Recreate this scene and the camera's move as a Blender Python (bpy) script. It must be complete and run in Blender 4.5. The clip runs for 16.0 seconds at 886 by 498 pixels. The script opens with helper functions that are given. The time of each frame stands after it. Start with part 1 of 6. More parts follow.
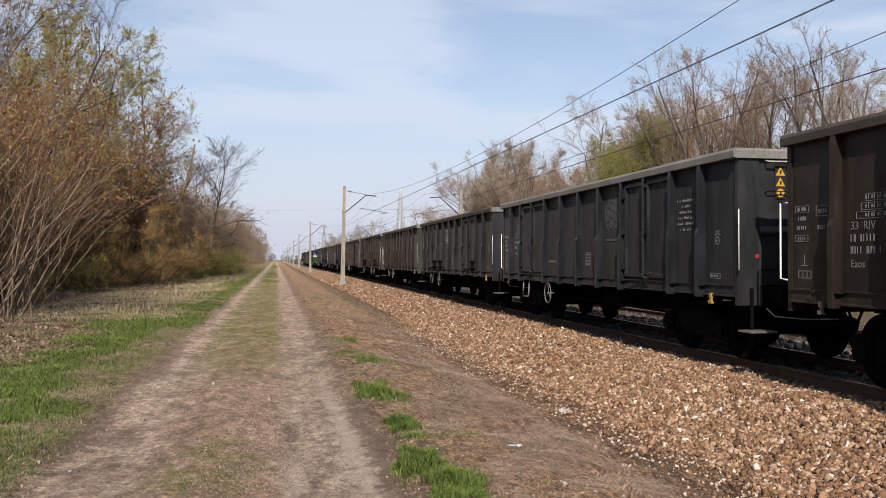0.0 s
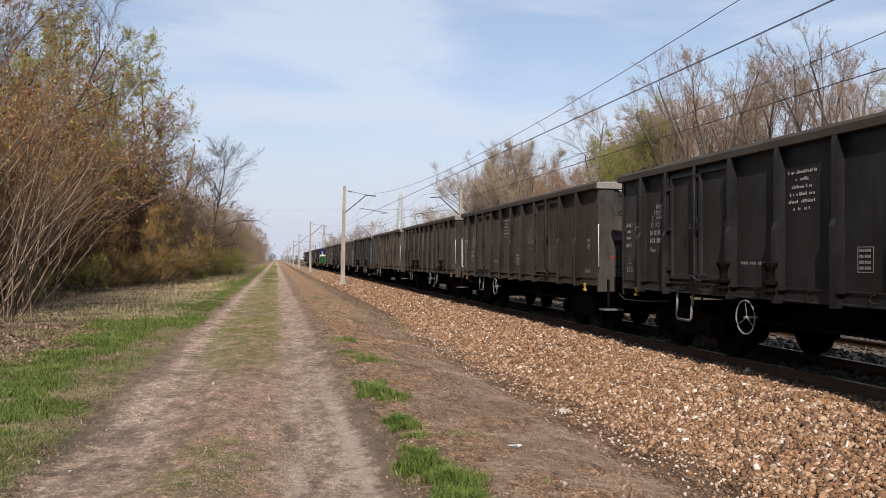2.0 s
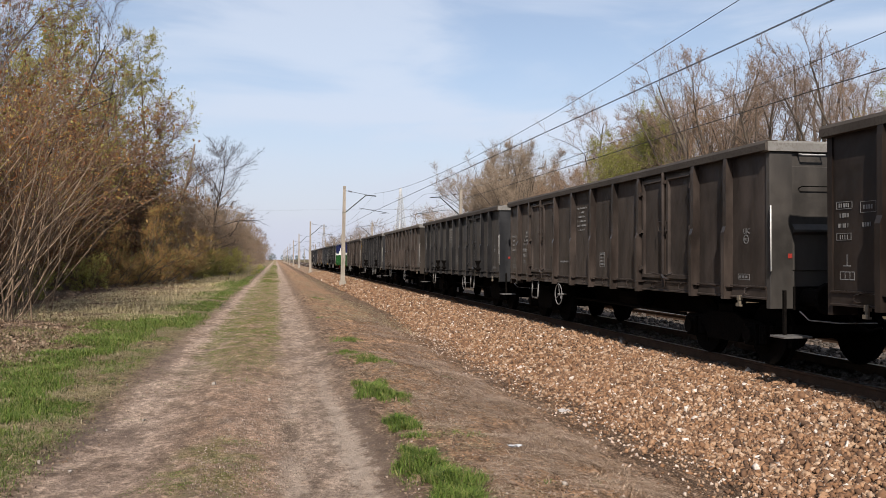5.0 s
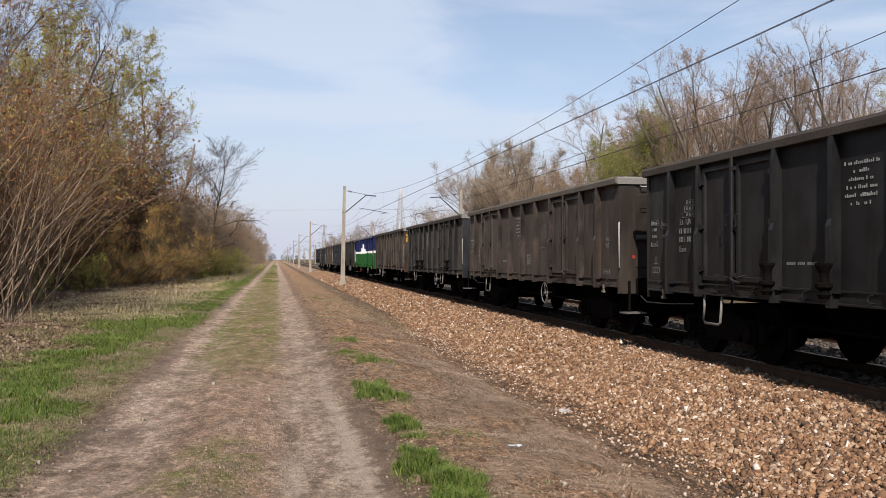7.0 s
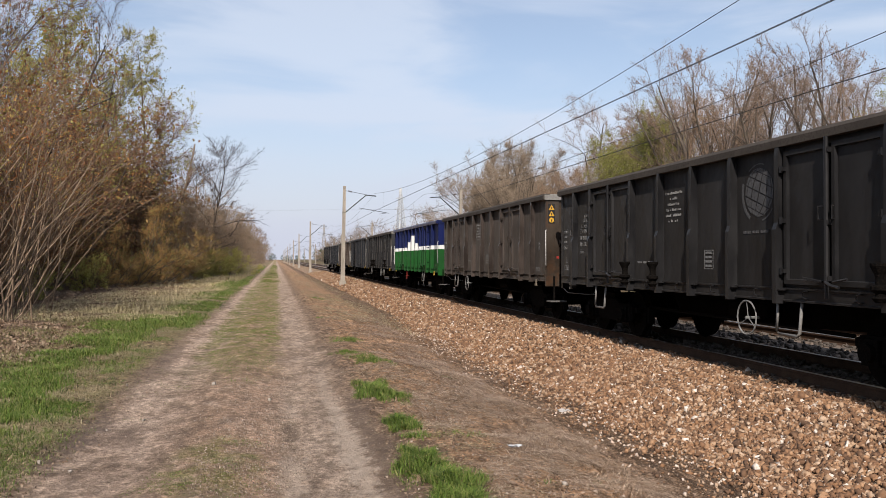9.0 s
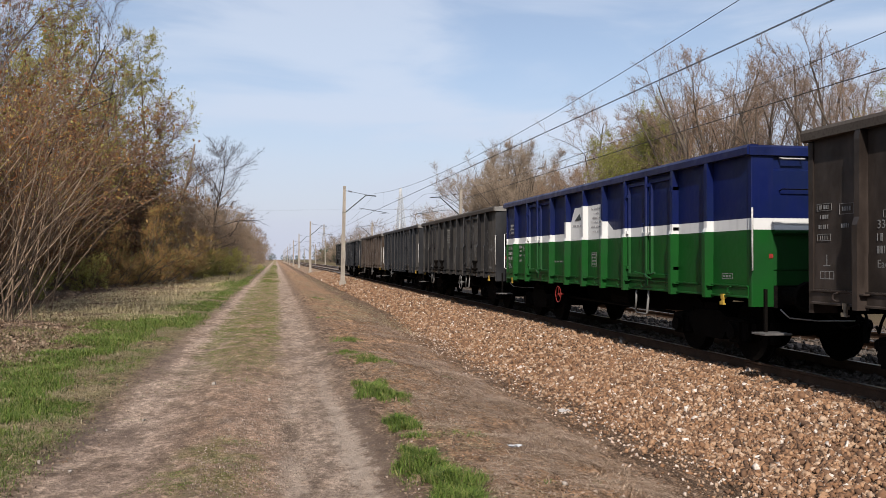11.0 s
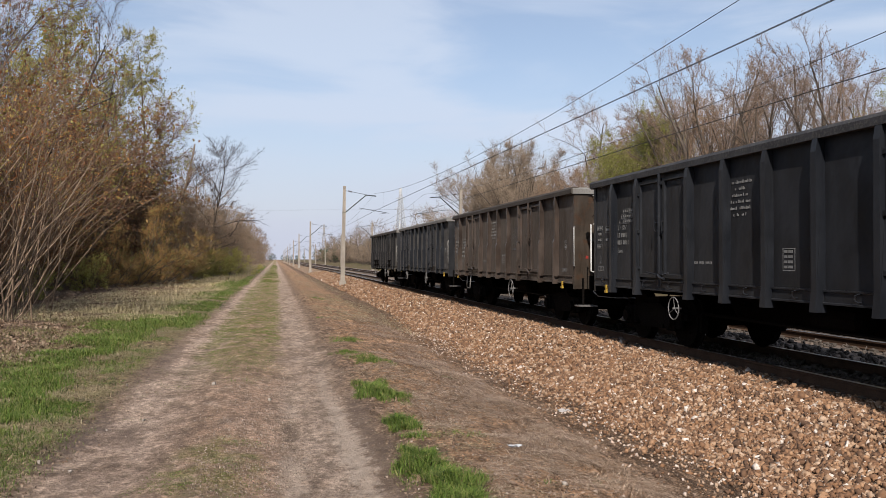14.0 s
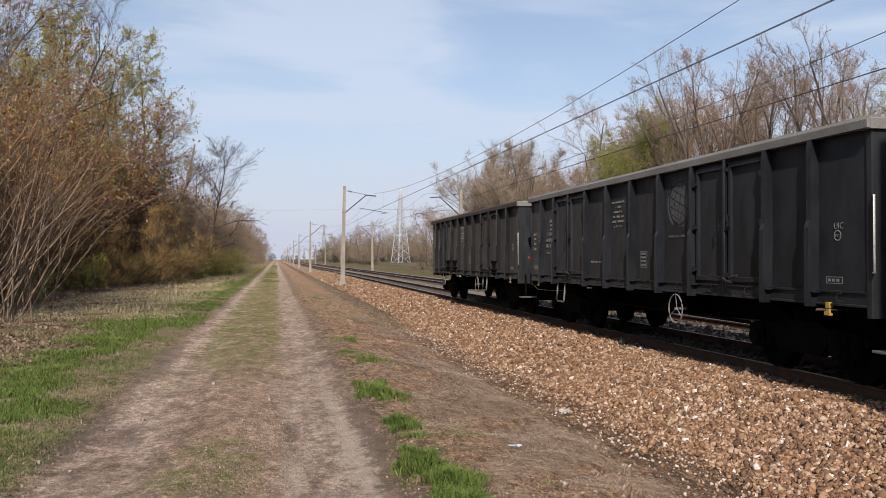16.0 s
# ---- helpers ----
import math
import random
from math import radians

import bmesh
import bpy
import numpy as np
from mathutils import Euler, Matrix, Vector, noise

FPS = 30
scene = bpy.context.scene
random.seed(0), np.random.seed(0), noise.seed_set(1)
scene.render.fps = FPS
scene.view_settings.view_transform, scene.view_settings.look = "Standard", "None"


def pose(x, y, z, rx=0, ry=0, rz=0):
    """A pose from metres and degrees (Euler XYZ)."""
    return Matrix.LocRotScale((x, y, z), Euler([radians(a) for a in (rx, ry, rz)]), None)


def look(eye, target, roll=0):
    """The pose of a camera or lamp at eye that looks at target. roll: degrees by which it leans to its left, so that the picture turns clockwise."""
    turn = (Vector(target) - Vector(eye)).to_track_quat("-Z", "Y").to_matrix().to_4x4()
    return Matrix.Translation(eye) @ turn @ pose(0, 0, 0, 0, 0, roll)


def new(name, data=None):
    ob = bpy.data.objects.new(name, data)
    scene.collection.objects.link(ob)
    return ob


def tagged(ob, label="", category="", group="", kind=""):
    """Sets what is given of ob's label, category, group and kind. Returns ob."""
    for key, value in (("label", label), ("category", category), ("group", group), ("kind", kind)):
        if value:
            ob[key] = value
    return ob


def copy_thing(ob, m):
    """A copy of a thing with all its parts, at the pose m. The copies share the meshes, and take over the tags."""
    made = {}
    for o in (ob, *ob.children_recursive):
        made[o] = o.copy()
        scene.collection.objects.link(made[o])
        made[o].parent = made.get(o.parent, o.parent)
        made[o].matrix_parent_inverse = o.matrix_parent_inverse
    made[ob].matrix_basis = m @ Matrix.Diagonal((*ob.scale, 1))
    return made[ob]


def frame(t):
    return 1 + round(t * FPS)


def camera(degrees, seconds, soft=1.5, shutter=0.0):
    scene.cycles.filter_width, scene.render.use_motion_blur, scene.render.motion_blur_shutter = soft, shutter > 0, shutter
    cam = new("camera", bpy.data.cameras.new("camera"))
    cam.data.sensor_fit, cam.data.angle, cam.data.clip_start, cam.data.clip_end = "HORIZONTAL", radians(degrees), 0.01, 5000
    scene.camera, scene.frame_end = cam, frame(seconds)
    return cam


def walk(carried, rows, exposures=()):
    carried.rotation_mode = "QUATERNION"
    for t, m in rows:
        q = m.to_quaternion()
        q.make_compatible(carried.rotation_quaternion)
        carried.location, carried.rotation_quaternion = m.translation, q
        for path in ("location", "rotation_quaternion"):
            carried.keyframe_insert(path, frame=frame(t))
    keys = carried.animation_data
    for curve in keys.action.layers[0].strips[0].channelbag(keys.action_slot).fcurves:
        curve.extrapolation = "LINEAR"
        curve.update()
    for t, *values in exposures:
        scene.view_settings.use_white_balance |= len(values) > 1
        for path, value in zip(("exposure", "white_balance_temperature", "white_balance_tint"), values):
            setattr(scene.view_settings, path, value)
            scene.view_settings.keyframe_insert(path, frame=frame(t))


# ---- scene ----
# Rails run along +y; z = 0 is the top of the rails; x grows from the dirt road towards the tracks.
cam = camera(55.8, 16.0, soft=0.55)
EYE = (0.0, 0.0, 1.576)
VIEW = look(EYE, (math.sin(radians(11.296)) * 10, math.cos(radians(11.296)) * 10, 1.576 + 0.121))
walk(cam, [(0.0, VIEW), (16.0, VIEW)], exposures=[(0.0, 0.56, 6690, 14), (9.2, 0.56, 6670, 14), (11.3, 0.49, 6580, 14), (16.0, 0.49, 6570, 14)])

AXIS = 8.04          # centre of the near track
AXIS2 = 12.04        # centre of the far track
PITCH = 14.04        # wagon length over buffers
BODY = 12.78         # length of a wagon's body


# ---- world, sun, exposure ----
SUN_TO = Vector((-0.31, -1.0, 0.86)).normalized()
world = bpy.data.worlds.new("sky")
scene.world = world
world.use_nodes = True
wn, wl = world.node_tree.nodes, world.node_tree.links
wn.clear()
w_out = wn.new("ShaderNodeOutputWorld")
w_bg = wn.new("ShaderNodeBackground")
w_sky = wn.new("ShaderNodeTexSky")
w_sky.sky_type = "NISHITA"
w_sky.sun_disc = False
w_sky.sun_elevation = math.asin(SUN_TO.z)
w_sky.sun_rotation = math.atan2(SUN_TO.x, SUN_TO.y)
w_sky.air_density, w_sky.dust_density, w_sky.ozone_density = 1.0, 0.7, 1.2
w_bg.inputs["Strength"].default_value = 0.09
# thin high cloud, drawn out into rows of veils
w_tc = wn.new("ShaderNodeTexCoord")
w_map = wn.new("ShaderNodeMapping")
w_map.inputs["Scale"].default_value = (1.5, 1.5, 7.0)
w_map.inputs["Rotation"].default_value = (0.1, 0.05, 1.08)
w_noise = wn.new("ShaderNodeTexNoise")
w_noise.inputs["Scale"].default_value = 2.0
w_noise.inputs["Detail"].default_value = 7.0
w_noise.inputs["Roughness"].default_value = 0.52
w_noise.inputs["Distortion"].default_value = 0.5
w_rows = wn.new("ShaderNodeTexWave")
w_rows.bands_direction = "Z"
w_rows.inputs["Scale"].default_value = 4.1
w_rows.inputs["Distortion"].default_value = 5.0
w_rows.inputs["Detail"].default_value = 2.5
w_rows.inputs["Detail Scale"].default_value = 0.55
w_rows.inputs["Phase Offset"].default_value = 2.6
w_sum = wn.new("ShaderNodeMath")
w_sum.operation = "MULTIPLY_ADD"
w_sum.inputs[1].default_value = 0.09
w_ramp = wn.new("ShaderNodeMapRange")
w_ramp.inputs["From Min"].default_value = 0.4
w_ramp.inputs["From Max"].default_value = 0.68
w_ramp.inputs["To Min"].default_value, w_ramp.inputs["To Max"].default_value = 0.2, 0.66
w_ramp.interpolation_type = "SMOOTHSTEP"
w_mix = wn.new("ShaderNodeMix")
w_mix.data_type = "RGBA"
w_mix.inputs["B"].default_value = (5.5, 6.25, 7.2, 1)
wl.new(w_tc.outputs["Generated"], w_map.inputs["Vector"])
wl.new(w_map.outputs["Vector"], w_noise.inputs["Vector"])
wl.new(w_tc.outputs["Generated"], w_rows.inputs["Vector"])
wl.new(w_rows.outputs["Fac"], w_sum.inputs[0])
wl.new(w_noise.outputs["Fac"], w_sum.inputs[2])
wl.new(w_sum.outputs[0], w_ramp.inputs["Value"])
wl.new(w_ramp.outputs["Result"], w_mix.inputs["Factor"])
wl.new(w_sky.outputs["Color"], w_mix.inputs["A"])
# pale haze towards the horizon
w_sep = wn.new("ShaderNodeSeparateXYZ")
wl.new(w_tc.outputs["Generated"], w_sep.inputs[0])
w_low = wn.new("ShaderNodeMapRange")
w_low.inputs["From Min"].default_value, w_low.inputs["From Max"].default_value = 0.26, 0.0
w_low.inputs["To Max"].default_value = 0.85
w_low.interpolation_type = "SMOOTHSTEP"
wl.new(w_sep.outputs["Z"], w_low.inputs["Value"])
w_haze = wn.new("ShaderNodeMix")
w_haze.data_type = "RGBA"
w_haze.inputs["B"].default_value = (4.35, 4.78, 5.9, 1)
wl.new(w_low.outputs["Result"], w_haze.inputs["Factor"])
wl.new(w_mix.outputs["Result"], w_haze.inputs["A"])
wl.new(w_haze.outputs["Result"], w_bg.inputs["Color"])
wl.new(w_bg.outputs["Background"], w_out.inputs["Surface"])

sun_data = bpy.data.lights.new("sun", "SUN")
sun_data.energy, sun_data.angle, sun_data.color = 5.0, radians(0.6), (1.0, 0.94, 0.85)
sun = new("sun", sun_data)
sun.matrix_world = look((SUN_TO * 50)[:], (0, 0, 0))


# ---- materials ----
def material(name, rough=0.8, metal=0.0, spec=0.3):
    m = bpy.data.materials.new(name)
    m.use_nodes = True
    b = m.node_tree.nodes["Principled BSDF"]
    b.inputs["Roughness"].default_value = rough
    b.inputs["Metallic"].default_value = metal
    b.inputs["Specular IOR Level"].default_value = spec
    return m, m.node_tree.nodes, m.node_tree.links, b


def add(nodes, kind, **values):
    n = nodes.new(kind)
    for key, value in values.items():
        n.inputs[key.replace("_", " ")].default_value = value
    return n


def coords(nodes, links, scale=(1, 1, 1), world_space=False):
    """Object coordinates, shifted for each object by its random number, and scaled."""
    if world_space:
        src = nodes.new("ShaderNodeNewGeometry").outputs["Position"]
    else:
        tc, info = nodes.new("ShaderNodeTexCoord"), nodes.new("ShaderNodeObjectInfo")
        mul = nodes.new("ShaderNodeMath")
        mul.operation = "MULTIPLY"
        mul.inputs[1].default_value = 37.0
        links.new(info.outputs["Random"], mul.inputs[0])
        shift = nodes.new("ShaderNodeVectorMath")
        links.new(tc.outputs["Object"], shift.inputs[0])
        links.new(mul.outputs[0], shift.inputs[1])
        src = shift.outputs[0]
    m = add(nodes, "ShaderNodeMapping", Scale=scale)
    links.new(src, m.inputs["Vector"])
    return m.outputs["Vector"]


def noise_at(nodes, links, vec, scale, detail=3.0, rough=0.55, low=0.35, high=0.65):
    n = add(nodes, "ShaderNodeTexNoise", Scale=scale, Detail=detail, Roughness=rough)
    links.new(vec, n.inputs["Vector"])
    r = nodes.new("ShaderNodeMapRange")
    r.inputs["From Min"].default_value, r.inputs["From Max"].default_value = low, high
    r.interpolation_type = "SMOOTHSTEP"
    links.new(n.outputs["Fac"], r.inputs["Value"])
    return r.outputs["Result"]


ALBEDO_DIM = 0.8     # base colours dimmed, against a higher exposure, so that shade falls darker


def mix(nodes, links, fac, a, b, worn=ALBEDO_DIM):
    n = nodes.new("ShaderNodeMix")
    n.data_type = "RGBA"
    for value, key in ((a, "A"), (b, "B")):
        if isinstance(value, tuple):
            n.inputs[key].default_value = (*(c * worn for c in value), 1)
        else:
            links.new(value, n.inputs[key])
    if isinstance(fac, float):
        n.inputs["Factor"].default_value = fac
    else:
        links.new(fac, n.inputs["Factor"])
    return n.outputs["Result"]


def bump(nodes, links, bsdf, height, strength, distance):
    n = add(nodes, "ShaderNodeBump", Strength=strength, Distance=distance)
    links.new(height, n.inputs["Height"])
    links.new(n.outputs["Normal"], bsdf.inputs["Normal"])


def mottled(name, a, b, c=None, scale=3.0, fine=40.0, rough=0.8, metal=0.0, relief=0.3, stretch=(1, 1, 1), spec=0.3):
    """Two colours in soft blotches, a third in finer specks, and a fine relief."""
    m, n, l, p = material(name, rough, metal, spec)
    v = coords(n, l, stretch)
    col = mix(n, l, noise_at(n, l, v, scale), a, b)
    speck = noise_at(n, l, v, fine, 2.0, 0.6, 0.45, 0.7)
    col = mix(n, l, speck, col, c if c else tuple(x * 0.6 for x in a))
    l.new(col, p.inputs["Base Color"])
    bump(n, l, p, speck, relief, 0.01)
    return m


def wagon_paint(name, base, dust, rust, amount=0.5, rusty=0.3, rough=0.42):
    """Old wagon paint: dust washed down in streaks, rust in patches."""
    m, n, l, p = material(name, rough, 0.0, 0.22)
    p.inputs["Sheen Weight"].default_value, p.inputs["Sheen Roughness"].default_value = 0.04, 0.4
    p.inputs["Sheen Tint"].default_value = (1.0, 0.93, 0.85, 1)
    v = coords(n, l, (1.5, 1.5, 0.4))
    w = coords(n, l)
    streak = noise_at(n, l, v, 2.2, 4.0, 0.6, 0.3, 0.75)
    scaled = n.new("ShaderNodeMath")
    scaled.operation = "MULTIPLY"
    scaled.inputs[1].default_value = amount
    l.new(streak, scaled.inputs[0])
    col = mix(n, l, scaled.outputs[0], base, dust, 1.0)
    spots = noise_at(n, l, w, 2.6, 9.0, 0.72, 0.72 - 0.3 * rusty, 0.86 - 0.3 * rusty)
    col = mix(n, l, spots, col, rust, 0.8)
    soot = noise_at(n, l, w, 0.9, 6.0, 0.65, 0.45, 0.7)
    col = mix(n, l, mulf(n, l, soot, 0.8), col, base, 0.45)
    fine = noise_at(n, l, w, 70.0, 2.0, 0.6, 0.4, 0.75)
    col = mix(n, l, mulf(n, l, fine, 0.35), col, dust, 0.6)
    l.new(col, p.inputs["Base Color"])
    r = n.new("ShaderNodeMapRange")
    r.inputs["To Min"].default_value, r.inputs["To Max"].default_value = rough - 0.08, rough + 0.16
    l.new(streak, r.inputs["Value"])
    l.new(r.outputs["Result"], p.inputs["Roughness"])
    bump(n, l, p, noise_at(n, l, w, 1.6, 3.0, 0.5, 0.2, 0.8), 0.35, 0.03)
    return m


def mulf(nodes, links, value, k):
    n = nodes.new("ShaderNodeMath")
    n.operation = "MULTIPLY"
    n.inputs[1].default_value = k
    links.new(value, n.inputs[0])
    return n.outputs[0]


def plain(name, c, rough=0.6, metal=0.0):
    return mottled(name, c, tuple(x * 0.8 for x in c), tuple(x * 0.65 for x in c), 4.0, 30.0, rough, metal, 0.1)


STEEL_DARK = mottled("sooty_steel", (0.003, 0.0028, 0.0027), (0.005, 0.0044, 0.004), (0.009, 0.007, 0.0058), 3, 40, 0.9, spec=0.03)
RAIL_SIDE = mottled("rusty_rail", (0.06, 0.036, 0.024), (0.085, 0.052, 0.034), (0.04, 0.025, 0.018), 4, 60, 0.85, spec=0.1)
RAIL_TOP = plain("worn_rail_steel", (0.35, 0.34, 0.33), 0.3, 0.9)
CONCRETE = mottled("old_concrete", (0.36, 0.32, 0.27), (0.28, 0.25, 0.21), (0.2, 0.18, 0.15), 1.2, 30, 0.9)
SLEEPER = mottled("sleeper_concrete", (0.1, 0.084, 0.068), (0.065, 0.054, 0.044), (0.04, 0.034, 0.029), 2, 40, 0.9)
WHITE_PAINT = plain("white_paint", (0.75, 0.75, 0.72), 0.5)
YELLOW_PAINT = plain("yellow_paint", (0.42, 0.27, 0.04), 0.55)
DULL_HOOK = plain("dull_cast_steel", (0.16, 0.135, 0.1), 0.7)
SIGN_YELLOW = plain("sign_yellow", (0.6, 0.33, 0.03), 0.5)
HOSE_WHITE = plain("pale_hose", (0.4, 0.4, 0.39), 0.6)
RED_PAINT = plain("red_paint", (0.26, 0.025, 0.018), 0.55)
GREY_LETTER = plain("dull_lettering", (0.19, 0.19, 0.185), 0.7)
WHITE_LETTER = plain("white_lettering", (0.27, 0.27, 0.26), 0.6)
FADED = plain("faded_emblem", (0.075, 0.075, 0.077), 0.7)
DARK_HOLLOW = plain("coal_dust", (0.02, 0.02, 0.02), 0.95)
GALVANISED = plain("galvanised_steel", (0.6, 0.62, 0.63), 0.45, 0.4)
PAINTED_STEEL = plain("dark_green_steel", (0.05, 0.06, 0.06), 0.55)
WIRE = plain("old_copper_wire", (0.06, 0.055, 0.05), 0.6, 0.3)
PORCELAIN = plain("insulator_brown", (0.09, 0.05, 0.035), 0.3)


# ---- mesh helpers ----
def mesh_of(name, verts, faces, mat, smooth=False):
    me = bpy.data.meshes.new(name)
    v = np.asarray(verts, dtype=np.float32).reshape(-1, 3)
    f = np.asarray(faces, dtype=np.int32)
    me.vertices.add(len(v))
    me.vertices.foreach_set("co", v.ravel())
    me.loops.add(f.size)
    me.loops.foreach_set("vertex_index", f.ravel())
    me.polygons.add(len(f))
    me.polygons.foreach_set("loop_start", np.arange(0, f.size, f.shape[1], dtype=np.int32))
    if smooth:
        me.polygons.foreach_set("use_smooth", np.ones(len(f), dtype=bool))
    me.materials.append(mat)
    me.update(calc_edges=True)
    me.validate()
    return me


def bm_box(bm, x0, x1, y0, y1, z0, z1):
    vs = [bm.verts.new((x, y, z)) for z in (z0, z1) for y in (y0, y1) for x in (x0, x1)]
    for a in ((0, 2, 3, 1), (4, 5, 7, 6), (0, 1, 5, 4), (1, 3, 7, 5), (3, 2, 6, 7), (2, 0, 4, 6)):
        bm.faces.new([vs[i] for i in a])
    return vs


def bm_prism(bm, outline, axis, a, b):
    """A closed outline of 2D points drawn out along an axis from a to b."""
    def at(p, q):
        return {"x": (q, p[0], p[1]), "y": (p[0], q, p[1]), "z": (p[0], p[1], q)}[axis]
    lo = [bm.verts.new(at(p, a)) for p in outline]
    hi = [bm.verts.new(at(p, b)) for p in outline]
    n = len(outline)
    bm.faces.new(lo[::-1])
    bm.faces.new(hi)
    for i in range(n):
        bm.faces.new((lo[i], lo[(i + 1) % n], hi[(i + 1) % n], hi[i]))
    bmesh.ops.recalc_face_normals(bm, faces=bm.faces)


def bm_tube(bm, points, radius, sides=6):
    """A round bar along points; radius is one number or one for each point."""
    pts = [Vector(p) for p in points]
    radii = radius if isinstance(radius, (list, tuple)) else [radius] * len(pts)
    rings = []
    for i, p in enumerate(pts):
        d = (pts[min(i + 1, len(pts) - 1)] - pts[max(i - 1, 0)]).normalized()
        u = d.cross(Vector((0, 0, 1)) if abs(d.z) < 0.9 else Vector((0, 1, 0))).normalized()
        w = d.cross(u)
        rings.append([bm.verts.new(p + radii[i] * (u * math.cos(2 * math.pi * k / sides) + w * math.sin(2 * math.pi * k / sides))) for k in range(sides)])
    for a, b in zip(rings, rings[1:]):
        for k in range(sides):
            bm.faces.new((a[k], a[(k + 1) % sides], b[(k + 1) % sides], b[k]))
    bm.faces.new(rings[0][::-1])
    bm.faces.new(rings[-1])


def bm_disc(bm, centre, axis, radius, thick, sides=16):
    c, d = Vector(centre), Vector(axis).normalized()
    bm_tube(bm, [c - d * thick / 2, c + d * thick / 2], radius, sides)


def to_mesh(bm, mat, name="mesh", bevel=0.0, smooth=False):
    if bevel:
        bmesh.ops.bevel(bm, geom=bm.edges[:], offset=bevel, segments=1, affect="EDGES")
    bmesh.ops.recalc_face_normals(bm, faces=bm.faces)
    me = bpy.data.meshes.new(name)
    bm.to_mesh(me)
    bm.free()
    me.materials.append(mat)
    if smooth:
        for p in me.polygons:
            p.use_smooth = True
    return me


def part(name, bm, mat, parent, label="", bevel=0.0, smooth=False):
    me = bm if isinstance(bm, bpy.types.Mesh) else to_mesh(bm, mat, name, bevel, smooth)
    ob = new(name, me)
    ob.parent = parent
    if label:
        ob["label"] = label
    return ob


def paint(ob, mat):
    """Gives this object its own paint on a mesh that others share."""
    ob.material_slots[0].link = "OBJECT"
    ob.material_slots[0].material = mat
    return ob


# ---- ground, ballast, tracks ----
PROFILE_X = [-1500, -60, -14, -8, -3.2, -2.3, -1.6, -1.2, -0.5, 0.1, 0.6, 1.0, 1.5, 2.1, 2.7, 3.3, 4.0, 4.8, 16.8, 17.6, 22, 40, 1500]
PROFILE_Z = [0.4, 0.3, 0.1, 0.06, 0.02, -0.01, -0.07, -0.09, -0.03, -0.1, -0.1, -0.03, -0.02, -0.1, -0.2, -0.4, -0.56, -0.66, -0.7, -0.66, 0.0, 0.4, 0.4]


LATTICE = np.random.default_rng(19).random((128, 128))


def rough_field(x, y, scale, octaves=3, shift=0.0):
    """Smooth random heights between 0 and 1, about 1 / scale metres from hump to hump."""
    total, weight, most = 0.0, 1.0, 0.0
    for k in range(octaves):
        u, v = x * scale + 31.7 * k + shift, y * scale + 17.3 * k + 0.6 * shift
        i, j = np.floor(u).astype(int), np.floor(v).astype(int)
        a, b = u - i, v - j
        a, b = a * a * (3 - 2 * a), b * b * (3 - 2 * b)
        i0, i1, j0, j1 = i % 128, (i + 1) % 128, j % 128, (j + 1) % 128
        total = total + weight * ((LATTICE[i0, j0] * (1 - a) + LATTICE[i1, j0] * a) * (1 - b) + (LATTICE[i0, j1] * (1 - a) + LATTICE[i1, j1] * a) * b)
        most, weight, scale = most + weight, weight * 0.55, scale * 2.1
    return total / most


def ground_z(x, y):
    x, y = np.asarray(x, dtype=float), np.asarray(y, dtype=float)
    z = np.interp(x, PROFILE_X, PROFILE_Z)
    near = np.exp(-np.abs(x) / 40)
    z = z + near * (0.018 * np.sin(1.7 * x + 0.9 * y) + 0.015 * np.sin(2.9 * y - 1.1 * x + 1) + 0.02 * np.sin(0.55 * y + 0.8 * x) + 0.008 * np.sin(5.3 * x - 4.1 * y))
    # clods, kicked earth and footmarks near the road
    close = np.exp(-((x / 7) ** 4)) * np.clip((60 - y) / 30, 0, 1) * np.clip((y + 2) / 4, 0, 1)
    verge = np.clip((np.abs(x + 0.5) - 1.3) / 0.8, 0.35, 1.0)
    z = z + close * verge * (0.06 * (rough_field(x, y, 1.3) - 0.5) + 0.055 * (rough_field(x, y, 4.2, 3, 5.0) - 0.5))
    # worn hollows in the right-hand wheel rut
    for hy, hx in ((8.2, 0.16), (7.25, 0.15), (6.0, 0.15), (9.6, 0.16), (13.3, 0.7), (15.4, 0.67), (16.4, 0.68)):
        z = z - 0.04 * np.exp(-(((x - hx) / 0.09) ** 2 + ((y - hy) / 0.28) ** 2))
    return z


def uneven_steps(stops):
    out = []
    for a, b, step in stops:
        out += list(np.arange(a, b, step))
    return np.array(out + [stops[-1][1]])


